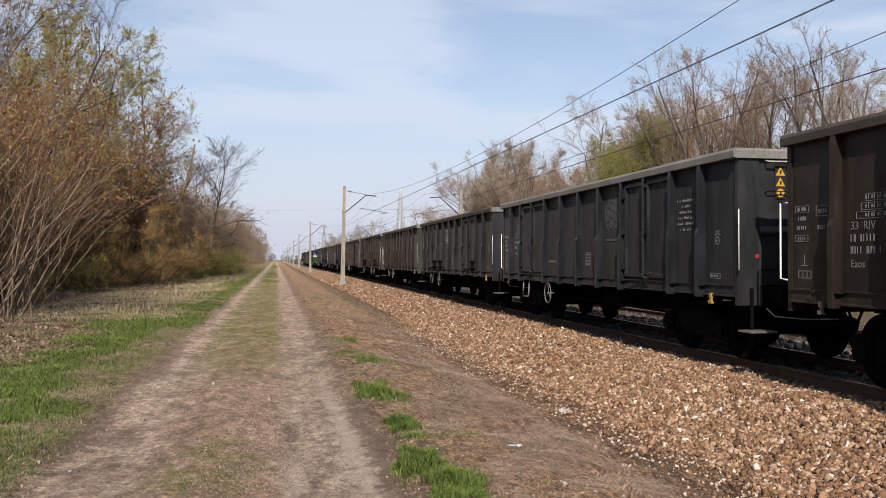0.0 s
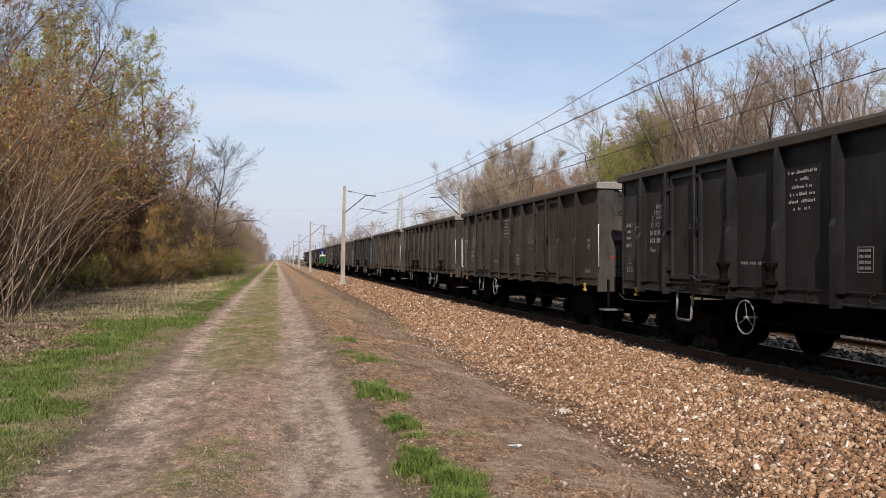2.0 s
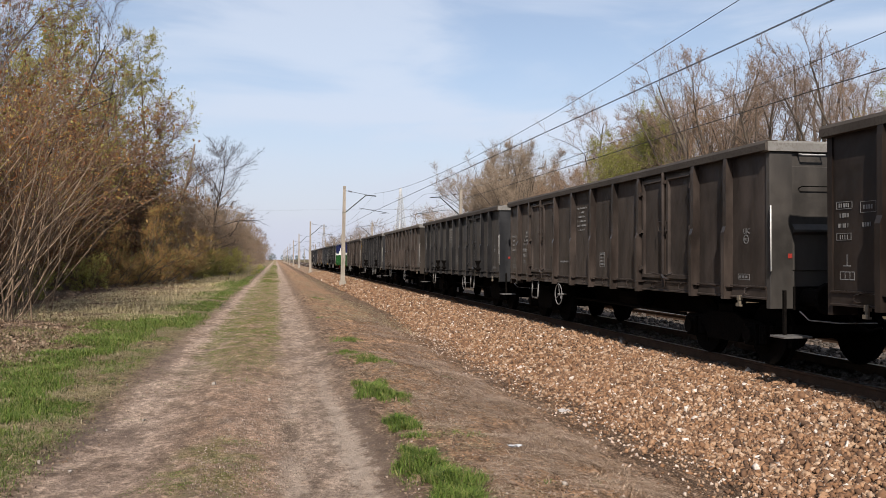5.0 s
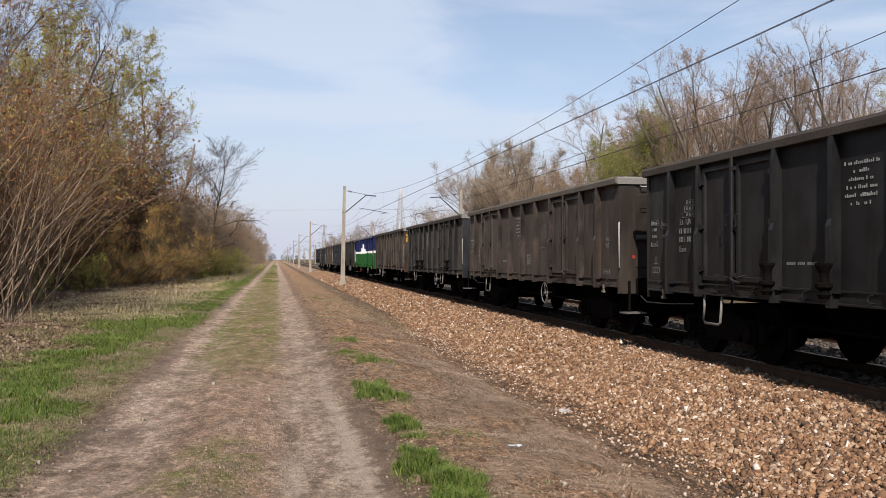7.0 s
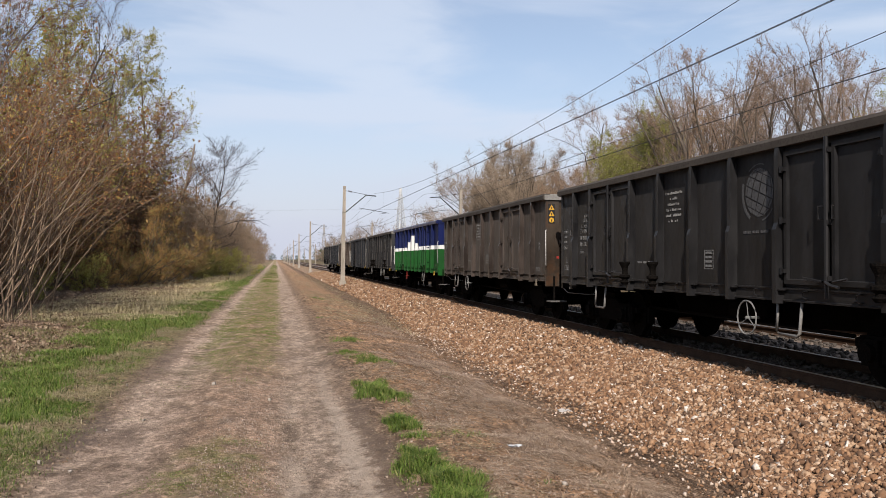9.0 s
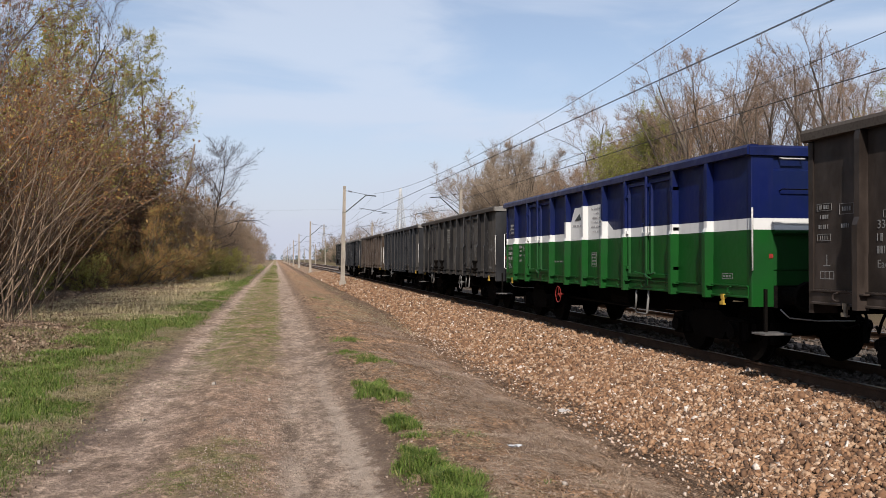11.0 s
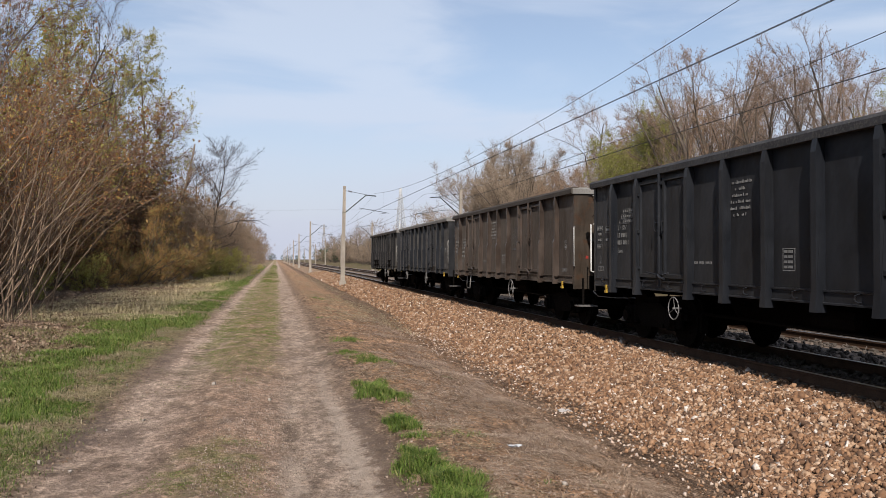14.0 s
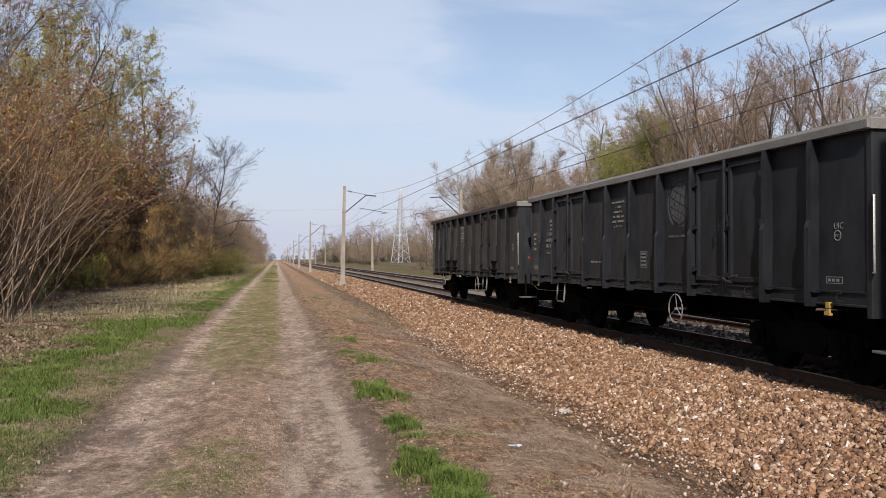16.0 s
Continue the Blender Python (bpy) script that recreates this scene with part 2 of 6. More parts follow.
def ground_material():
    m, n, l, p = material("earth_and_grass", 0.95, 0.0, 0.12)
    v = coords(n, l, world_space=True)
    sep = n.new("ShaderNodeSeparateXYZ")
    l.new(v, sep.inputs[0])

    def calc(kind, *values):
        q = n.new("ShaderNodeMath")
        q.operation = kind
        for i, value in enumerate(values):
            if isinstance(value, (int, float)):
                q.inputs[i].default_value = value
            else:
                l.new(value, q.inputs[i])
        return q.outputs[0]

    def ease(value, a, b, most=1.0):
        r = n.new("ShaderNodeMapRange")
        r.inputs["From Min"].default_value, r.inputs["From Max"].default_value, r.inputs["To Max"].default_value = a, b, most
        r.interpolation_type = "SMOOTHSTEP"
        l.new(value, r.inputs["Value"])
        return r.outputs["Result"]

    def grain(scale, detail=5.0, rough=0.65, vec=None):
        q = add(n, "ShaderNodeTexNoise", Scale=scale, Detail=detail, Roughness=rough)
        l.new(vec or v, q.inputs["Vector"])
        return q.outputs["Fac"]

    x, y = sep.outputs["X"], sep.outputs["Y"]
    # the strips along the road wander, and their edges are ragged
    wide, ragged_edge = grain(0.45, 2.0, 0.5), grain(3.2, 8.0, 0.75)
    xx = calc("ADD", x, calc("ADD", calc("MULTIPLY_ADD", wide, 0.3, -0.15), calc("MULTIPLY_ADD", ragged_edge, 0.44, -0.22)))
    ramp = n.new("ShaderNodeValToRGB")
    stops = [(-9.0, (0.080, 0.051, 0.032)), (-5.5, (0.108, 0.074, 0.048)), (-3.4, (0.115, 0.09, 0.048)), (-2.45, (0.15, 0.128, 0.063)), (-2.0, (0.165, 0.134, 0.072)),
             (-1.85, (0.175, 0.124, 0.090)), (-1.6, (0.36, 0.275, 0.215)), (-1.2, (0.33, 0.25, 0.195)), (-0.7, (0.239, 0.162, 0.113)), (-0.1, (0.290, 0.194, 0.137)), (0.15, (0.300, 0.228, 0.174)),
             (0.55, (0.312, 0.242, 0.189)), (0.76, (0.264, 0.197, 0.147)), (0.86, (0.138, 0.098, 0.070)), (1.05, (0.164, 0.110, 0.072)), (1.4, (0.222, 0.133, 0.076)), (2.3, (0.255, 0.155, 0.09)), (2.9, (0.23, 0.14, 0.082)),
             (3.3, (0.120, 0.074, 0.045)), (4.3, (0.090, 0.056, 0.034)), (5.2, (0.099, 0.062, 0.035))]
    while len(ramp.color_ramp.elements) < len(stops):
        ramp.color_ramp.elements.new(0.5)
    for e, (at_x, c) in zip(ramp.color_ramp.elements, stops):
        e.position, e.color = (at_x + 12) / 20, (*c, 1)
    rng = n.new("ShaderNodeMapRange")
    rng.inputs["From Min"].default_value, rng.inputs["From Max"].default_value = -12.0, 8.0
    l.new(xx, rng.inputs["Value"])
    l.new(rng.outputs["Result"], ramp.inputs["Fac"])
    col = ramp.outputs["Color"]
    on_road = calc("MULTIPLY", ease(xx, -2.05, -1.75), ease(xx, 1.05, 0.85))
    # broad damp and dry areas, then trodden dirt at hand size
    drawn = coords(n, l, (1.6, 0.75, 1), world_space=True)
    col = mix(n, l, ease(grain(0.7, 6.0, 0.6, drawn), 0.46, 0.66, 0.5), col, (0.165, 0.112, 0.078), 1.0)
    col = mix(n, l, ease(grain(2.4, 9.0, 0.76, drawn), 0.48, 0.6, 0.55), col, (0.12, 0.084, 0.06), 1.0)
    col = mix(n, l, calc("MULTIPLY", on_road, ease(grain(1.9, 9.0, 0.74), 0.52, 0.66, 0.55)), col, (0.38, 0.295, 0.23), 1.0)
    # curving dark scuffs left by tyres
    scuff = calc("ABSOLUTE", calc("SUBTRACT", grain(0.8, 4.0, 0.6, coords(n, l, (1.2, 0.9, 1), world_space=True)), 0.5))
    col = mix(n, l, calc("MULTIPLY", on_road, ease(scuff, 0.05, 0.005, 0.34)), col, (0.095, 0.066, 0.048), 1.0)
    # grit: small pale and dark stones pressed into the dirt
    grit = add(n, "ShaderNodeTexVoronoi", Scale=42.0)
    l.new(v, grit.inputs["Vector"])
    g_sep = n.new("ShaderNodeSeparateColor")
    l.new(grit.outputs["Color"], g_sep.inputs[0])
    gravelly = calc("MULTIPLY", ease(calc("ABSOLUTE", calc("ADD", xx, 0.15)), 0.55, 0.1), ease(y, 14.0, 9.0))
    amount = calc("MULTIPLY_ADD", gravelly, 0.3, 0.12)
    pebble = calc("MULTIPLY", calc("LESS_THAN", g_sep.outputs[0], amount), ease(grit.outputs["Distance"], 0.62, 0.35))
    col = mix(n, l, calc("MULTIPLY", pebble, 0.75), col, mix(n, l, g_sep.outputs[1], (0.16, 0.108, 0.076), (0.4, 0.31, 0.245), 1.0), 1.0)
    # fine crumbs
    col = mix(n, l, ease(grain(38.0, 4.0, 0.7), 0.5, 0.66, 0.5), col, (0.09, 0.063, 0.045), 1.0)
    col = mix(n, l, ease(grain(70.0, 3.0, 0.7), 0.52, 0.7, 0.4), col, (0.34, 0.262, 0.2), 1.0)
    ragged = add(n, "ShaderNodeTexNoise", Scale=7.0, Detail=6.0, Roughness=0.75)
    l.new(v, ragged.inputs["Vector"])
    # relief of clods and footmarks put into the colour: lighter crowns, darker hollows
    tone = calc("MULTIPLY", ease(grain(5.5, 9.0, 0.74, drawn), 0.36, 0.64), ease(grain(17.0, 6.0, 0.7), 0.3, 0.66))
    shade = n.new("ShaderNodeMix")
    shade.data_type, shade.blend_type = "RGBA", "MULTIPLY"
    shade.inputs["Factor"].default_value = 1.0
    l.new(col, shade.inputs["A"])
    l.new(mix(n, l, on_road, mix(n, l, tone, (0.5, 0.49, 0.48), (2.75, 2.7, 2.66), 1.0), mix(n, l, tone, (0.8, 0.79, 0.78), (2.1, 2.08, 2.06), 1.0), 1.0), shade.inputs["B"])
    col = shade.outputs["Result"]
    # moss and trodden stalks in the middle strip, and a patch of it nearer
    strip = calc("MULTIPLY", calc("MULTIPLY", ease(xx, -1.5, -1.2), ease(xx, 0.2, -0.05)), ease(y, 10.0, 18.0))
    near_moss = ease(calc("ADD", calc("POWER", calc("ABSOLUTE", calc("DIVIDE", calc("ADD", x, 0.5), 0.42)), 2.0), calc("POWER", calc("ABSOLUTE", calc("DIVIDE", calc("SUBTRACT", y, 6.9), 1.1)), 2.0)), 1.3, 0.3, 0.75)
    mossy = calc("MULTIPLY", calc("MAXIMUM", strip, near_moss), ease(grain(2.6, 8.0, 0.75), 0.42, 0.56, 0.72))
    col = mix(n, l, mossy, col, mix(n, l, ease(grain(9.0, 4.0), 0.4, 0.62), (0.098, 0.128, 0.02), (0.14, 0.13, 0.042), 1.0), 1.0)
    # the moss too lies in clumps
    clumps = n.new("ShaderNodeMix")
    clumps.data_type, clumps.blend_type = "RGBA", "MULTIPLY"
    l.new(mossy, clumps.inputs["Factor"])
    l.new(col, clumps.inputs["A"])
    l.new(mix(n, l, ease(grain(11.0, 8.0, 0.75), 0.38, 0.62), (0.5, 0.48, 0.5), (1.6, 1.55, 1.5), 1.0), clumps.inputs["B"])
    col = clumps.outputs["Result"]
    # darker hollows, paler streaks beside them, the dark foot of the verge
    hollow_tone = (0.118, 0.088, 0.066)
    for cx, cy, rx, ry, tone, most in ((0.16, 8.25, 0.085, 0.32, hollow_tone, 0.75), (0.15, 7.25, 0.1, 0.22, hollow_tone, 0.65), (0.15, 6.0, 0.1, 0.25, hollow_tone, 0.5), (0.7, 13.3, 0.09, 0.5, hollow_tone, 0.6), (0.68, 15.9, 0.09, 0.7, hollow_tone, 0.6),
                                       (0.2, 22.0, 0.12, 1.2, hollow_tone, 0.4), (0.66, 7.4, 0.12, 2.2, (0.5, 0.41, 0.33), 0.55), (0.62, 10.6, 0.1, 1.5, (0.46, 0.37, 0.295), 0.45), (0.14, 6.6, 0.11, 1.0, (0.44, 0.36, 0.29), 0.45), (0.15, 9.4, 0.12, 0.7, (0.42, 0.345, 0.28), 0.4),
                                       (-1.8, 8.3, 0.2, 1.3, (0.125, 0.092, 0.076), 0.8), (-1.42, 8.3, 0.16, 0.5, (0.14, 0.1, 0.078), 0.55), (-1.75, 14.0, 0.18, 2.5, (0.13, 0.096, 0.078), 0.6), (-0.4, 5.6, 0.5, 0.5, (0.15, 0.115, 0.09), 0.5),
                                       (0.86, 7.5, 0.12, 2.5, (0.14, 0.1, 0.075), 0.7)):
        away = n.new("ShaderNodeVectorMath")
        away.operation = "MULTIPLY_ADD"
        away.inputs[1].default_value, away.inputs[2].default_value = (1 / rx, 1 / ry, 0), (-cx / rx - 2.1, -cy / ry - 2.1, 0)
        l.new(v, away.inputs[0])
        rag = n.new("ShaderNodeVectorMath")
        rag.operation = "MULTIPLY_ADD"
        rag.inputs[1].default_value = (4.2, 4.2, 0)
        l.new(ragged.outputs["Color"], rag.inputs[0])
        l.new(away.outputs[0], rag.inputs[2])
        size = n.new("ShaderNodeVectorMath")
        size.operation = "LENGTH"
        l.new(rag.outputs[0], size.inputs[0])
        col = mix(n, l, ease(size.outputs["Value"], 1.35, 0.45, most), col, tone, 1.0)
    # grassy land far to either side
    field = mix(n, l, noise_at(n, l, v, 0.5, 5.0, 0.6), (0.1, 0.085, 0.04), (0.13, 0.095, 0.058))
    col = mix(n, l, ease(xx, 16.9, 19.0), col, field)
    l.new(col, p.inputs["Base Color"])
    lumps = calc("ADD", calc("MULTIPLY", grain(9.0, 8.0, 0.7), 1.6), grain(34.0, 5.0, 0.75))
    bump(n, l, p, lumps, 1.0, 0.05)
    return m


GX = uneven_steps([(-1500, -100, 200), (-100, -14, 8), (-14, -4, 0.5), (-4, 4.6, 0.05), (4.6, 6, 0.2), (6, 20, 0.8), (20, 100, 8), (100, 1500, 200)])
GY = uneven_steps([(-1500, -60, 180), (-60, 2, 3), (2, 4.6, 0.2), (4.6, 13, 0.05), (13, 24, 0.1), (24, 40, 0.3), (40, 130, 1.5), (130, 500, 12), (500, 2900, 240)])
gx, gy = np.meshgrid(GX, GY)
gz = ground_z(gx, gy)
gi = np.arange(gx.size).reshape(gx.shape)
quads = np.stack([gi[:-1, :-1], gi[:-1, 1:], gi[1:, 1:], gi[1:, :-1]], -1).reshape(-1, 4)
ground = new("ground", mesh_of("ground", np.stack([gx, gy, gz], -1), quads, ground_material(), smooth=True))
tagged(ground, "rutted dirt road beside brown earth and grass verges", "ground", kind="structure")


def ballast_material(name="broken_stone"):
    m, n, l, p = material(name, 0.9, 0.0, 0.2)
    g = n.new("ShaderNodeNewGeometry")
    info = n.new("ShaderNodeObjectInfo")
    tot = n.new("ShaderNodeMath")
    l.new(g.outputs["Random Per Island"], tot.inputs[0])
    l.new(info.outputs["Random"], tot.inputs[1])
    frac = n.new("ShaderNodeMath")
    frac.operation = "FRACT"
    l.new(tot.outputs[0], frac.inputs[0])
    ramp = n.new("ShaderNodeValToRGB")
    ramp.color_ramp.interpolation = "CONSTANT"
    stops = [(0, (0.27, 0.145, 0.076)), (0.15, (0.15, 0.082, 0.047)), (0.3, (0.41, 0.245, 0.14)), (0.44, (0.2, 0.106, 0.057)), (0.56, (0.44, 0.3, 0.195)), (0.68, (0.085, 0.05, 0.033)), (0.79, (0.3, 0.165, 0.088)), (0.87, (0.52, 0.38, 0.27)), (0.962, (0.78, 0.7, 0.62))]
    while len(ramp.color_ramp.elements) < len(stops):
        ramp.color_ramp.elements.new(0.5)
    for e, (x, c) in zip(ramp.color_ramp.elements, stops):
        e.position, e.color = x, (*(k * 0.7 for k in c), 1)
    l.new(frac.outputs[0], ramp.inputs["Fac"])
    v = coords(n, l)
    col = mix(n, l, mulf(n, l, noise_at(n, l, v, 25.0, 3.0, 0.6), 0.5), ramp.outputs["Color"], (0.2, 0.12, 0.075))
    l.new(col, p.inputs["Base Color"])
    bump(n, l, p, noise_at(n, l, v, 60.0, 3.0, 0.6, 0.2, 0.8), 0.15, 0.004)
    return m


def far_ballast_material():
    """The bed under the loose stones; farther off its cells stand for the stones."""
    m, n, l, p = material("ballast_bed", 0.95, 0.0, 0.15)
    v = coords(n, l, world_space=True)
    cells = add(n, "ShaderNodeTexVoronoi", Scale=13.0)
    l.new(v, cells.inputs["Vector"])
    ramp = n.new("ShaderNodeValToRGB")
    stops = [(0.1, (0.085, 0.05, 0.03)), (0.4, (0.2, 0.122, 0.07)), (0.65, (0.3, 0.195, 0.115)), (0.9, (0.46, 0.355, 0.26))]
    while len(ramp.color_ramp.elements) < len(stops):
        ramp.color_ramp.elements.new(0.5)
    for e, (x, c) in zip(ramp.color_ramp.elements, stops):
        e.position, e.color = x, (*(k * ALBEDO_DIM for k in c), 1)
    sep = n.new("ShaderNodeSeparateColor")
    l.new(cells.outputs["Color"], sep.inputs[0])
    l.new(sep.outputs[0], ramp.inputs["Fac"])
    col = mix(n, l, mulf(n, l, noise_at(n, l, v, 0.9, 5.0, 0.65, 0.45, 0.7), 0.4), ramp.outputs["Color"], (0.15, 0.1, 0.065))
    # grime between and beside the rails, darkened further for the train's shade
    sx = n.new("ShaderNodeSeparateXYZ")
    l.new(v, sx.inputs[0])
    for axis in (AXIS, AXIS2):
        gap = n.new("ShaderNodeMath")
        gap.operation = "SUBTRACT"
        gap.inputs[1].default_value = axis
        l.new(sx.outputs["X"], gap.inputs[0])
        side = n.new("ShaderNodeMath")
        side.operation = "ABSOLUTE"
        l.new(gap.outputs[0], side.inputs[0])
        dirt = n.new("ShaderNodeMapRange")
        dirt.inputs["From Min"].default_value, dirt.inputs["From Max"].default_value = 1.25, 0.95
        dirt.inputs["To Max"].default_value = 0.75
        l.new(side.outputs[0], dirt.inputs["Value"])
        col = mix(n, l, dirt.outputs["Result"], col, (0.06, 0.048, 0.04))
    # greyer, older stone under the far track
    old = n.new("ShaderNodeMapRange")
    old.inputs["From Min"].default_value, old.inputs["From Max"].default_value, old.inputs["To Max"].default_value = 8.6, 9.6, 0.7
    l.new(sx.outputs["X"], old.inputs["Value"])
    col = mix(n, l, old.outputs["Result"], col, (0.17, 0.135, 0.112))
    l.new(col, p.inputs["Base Color"])
    bump(n, l, p, cells.outputs["Distance"], 1.0, 0.04)
    return m


STONE = ballast_material()
BED_X = [4.35, 4.7, 6.15, 6.35, 15.0, 15.3, 16.8, 17.2]
BED_Z = [-0.72, -0.59, -0.2, -0.17, -0.17, -0.2, -0.62, -0.75]
BX = uneven_steps([(4.35, 7, 0.2), (7, 17.2, 0.6)])
BY = uneven_steps([(-160, 2, 4), (2, 40, 0.3), (40, 160, 2), (160, 1000, 40)])
bx, by = np.meshgrid(BX, BY)
bz = np.interp(bx, BED_X, BED_Z) + 0.025 * np.sin(2.3 * bx + 1.9 * by) * np.sin(0.7 * by) - 0.02
bi = np.arange(bx.size).reshape(bx.shape)
bquads = np.stack([bi[:-1, :-1], bi[:-1, 1:], bi[1:, 1:], bi[1:, :-1]], -1).reshape(-1, 4)
ballast = new("ballast", mesh_of("ballast", np.stack([bx, by, bz], -1), bquads, far_ballast_material(), smooth=True))
tagged(ballast, "bank of reddish brown crushed stone under two railway tracks", "ballast", kind="structure")


def bed_z(x, y):
    z = np.interp(x, BED_X, BED_Z) + 0.025 * np.sin(2.3 * x + 1.9 * y) * np.sin(0.7 * y) - 0.02
    return np.maximum(z, ground_z(x, y))


CUBE = np.array([[x, y, z] for z in (-1, 1) for y in (-1, 1) for x in (-1, 1)], dtype=float)
CUBE_F = np.array([(0, 2, 3, 1), (4, 5, 7, 6), (0, 1, 5, 4), (1, 3, 7, 5), (3, 2, 6, 7), (2, 0, 4, 6)])


def random_turns(rng, count):
    q = rng.normal(size=(count, 4))
    q /= np.linalg.norm(q, axis=1)[:, None]
    w, x, y, z = q.T
    return np.stack([1 - 2 * (y * y + z * z), 2 * (x * y - z * w), 2 * (x * z + y * w), 2 * (x * y + z * w), 1 - 2 * (x * x + z * z), 2 * (y * z - x * w),
                     2 * (x * z - y * w), 2 * (y * z + x * w), 1 - 2 * (x * x + y * y)], -1).reshape(-1, 3, 3)


def stones(rng, x, y, z, size):
    """Broken stones: skewed blocks with chipped corners, one at each place."""
    n = len(x)
    v = CUBE[None] * (1 + rng.uniform(-0.7, 0.3, (n, 8, 3)))
    v = v * rng.uniform(0.5, 1.3, (n, 1, 3)) * size[:, None, None] * 0.5
    v = np.einsum("nij,nkj->nki", random_turns(rng, n), v) + np.stack([x, y, z], -1)[:, None]
    f = CUBE_F[None] + 8 * np.arange(n)[:, None, None]
    return v.reshape(-1, 3), f.reshape(-1, 4)


rng = np.random.default_rng(5)


def scatter_stones(count, x0, x1, y0, y1, size, crowd=1.0):
    x = x0 + (x1 - x0) * rng.random(count) ** crowd
    y = y0 + (y1 - y0) * rng.random(count)
    s = size * rng.uniform(0.5, 1.1, count) * np.where(rng.random(count) < 0.1, 1.45, 1.0)
    return stones(rng, x, y, bed_z(x, y) + 0.55 * s * rng.random(count), s)


heaps = [scatter_stones(38000, 4.55, 7.2, 4.5, 15.0, 0.049), scatter_stones(17000, 4.5, 7.2, 15.0, 30.0, 0.058), scatter_stones(8500, 4.5, 7.2, 30.0, 62.0, 0.075), scatter_stones(5000, 4.5, 7.1, 62.0, 125.0, 0.095),
         scatter_stones(5200, 3.7, 4.75, 4.0, 30.0, 0.041, 0.4), scatter_stones(1500, 2.9, 4.4, 5.0, 26.0, 0.03, 0.5)]
hv, hf, at = [], [], 0
for v, f in heaps:
    hv.append(v)
    hf.append(f + at)
    at += len(v)
loose = new("loose_stones", mesh_of("loose_stones", np.concatenate(hv), np.concatenate(hf), STONE))
loose.parent = ballast
pale_v, pale_f = scatter_stones(620, 3.0, 4.7, 5.0, 24.0, 0.034, 0.6)
pebbles = new("pale_pebbles", mesh_of("pale_pebbles", pale_v, pale_f, mottled("pale_pebble", (0.62, 0.52, 0.44), (0.48, 0.36, 0.28), (0.4, 0.33, 0.28), 9, 60, 0.85)))
pebbles.parent = ballast
tagged(pebbles, "pale pebbles rolled down onto the dark soil", kind="stuff")
tagged(loose, "loose reddish brown and pale crushed stones", kind="stuff")

# grimy track stones, with the train's shade put into their darker colour
SHADED_DIRTY_STONE = mottled("sooty_shaded_stone", (0.075, 0.06, 0.05), (0.04, 0.032, 0.027), (0.15, 0.125, 0.105), 6, 40, 0.95)
dark_heaps = [scatter_stones(3600, 7.1, 9.1, 6.0, 34.0, 0.075), scatter_stones(8000, 9.1, 16.2, 6.0, 36.0, 0.075)]
sooty = new("sooty_stones", mesh_of("sooty_stones", np.concatenate([v for v, f in dark_heaps]), np.concatenate([dark_heaps[0][1], dark_heaps[1][1] + len(dark_heaps[0][0])]), SHADED_DIRTY_STONE))
sooty.parent = ballast
tagged(sooty, "oil-stained stones between the rails, darkened for the train's shade", kind="stuff")
stone_kinds = []
for i in range(12):
    v, f = stones(rng, np.zeros(1), np.zeros(1), np.zeros(1), np.array([0.05]))
    stone_kinds.append(mesh_of("stone", v, f, STONE))
for i in range(300):
    s = new("stone", stone_kinds[i % 12])
    s.parent = ballast
    sx, sy = 4.6 + 1.1 * rng.random(), 5.2 + 3.0 * rng.random()
    s.matrix_basis = pose(sx, sy, float(bed_z(sx, sy)) + 0.03, 360 * rng.random(), 360 * rng.random(), 360 * rng.random())

# sleepers and rails of both tracks
RAIL_OUT = [(-0.075, -0.172), (0.075, -0.172), (0.075, -0.16), (0.012, -0.14), (0.012, -0.045), (0.036, -0.035), (0.036, -0.004), (0.03, 0.0), (-0.03, 0.0), (-0.036, -0.004), (-0.036, -0.035), (-0.012, -0.045), (-0.012, -0.14), (-0.075, -0.16)]


def rail_mesh():
    bm = bmesh.new()
    bm_prism(bm, RAIL_OUT, "y", -160, 1000)
    me = to_mesh(bm, RAIL_SIDE, "rail")
    me.materials.append(RAIL_TOP)
    for p in me.polygons:
        if p.normal.z > 0.5 and p.center.z > -0.003:
            p.material_index = 1
    return me


def sleeper_mesh():
    bm = bmesh.new()
    bm_prism(bm, [(-0.15, -0.38), (0.15, -0.38), (0.12, -0.176), (-0.12, -0.176)], "x", -1.3, 1.3)
    for side in (-1, 1):
        for k in (-0.14, 0.14):
            x = side * 0.755 + k
            bm_box(bm, x - 0.05, x + 0.05, -0.07, 0.07, -0.18, -0.14)
    return to_mesh(bm, SLEEPER, "sleeper")


def track(axis, label):
    t = new("railway_track")
    t.location = (axis, 0, 0)
    tagged(t, label, "railway track", "railway tracks", "structure")
    rail = rail_mesh()
    for side in (-1, 1):
        r = part("rail", rail, None, t)
        r.location.x = side * 0.755
    sl = sleeper_mesh()
    for i in range(200):
        s = part("sleeper", sl, None, t)
        s.location.y = 2.0 + 0.6 * i
    return t


track(AXIS, "steel rails on concrete sleepers, rusty sides, under the train")
track(AXIS2, "empty second track with rusty rails on concrete sleepers")


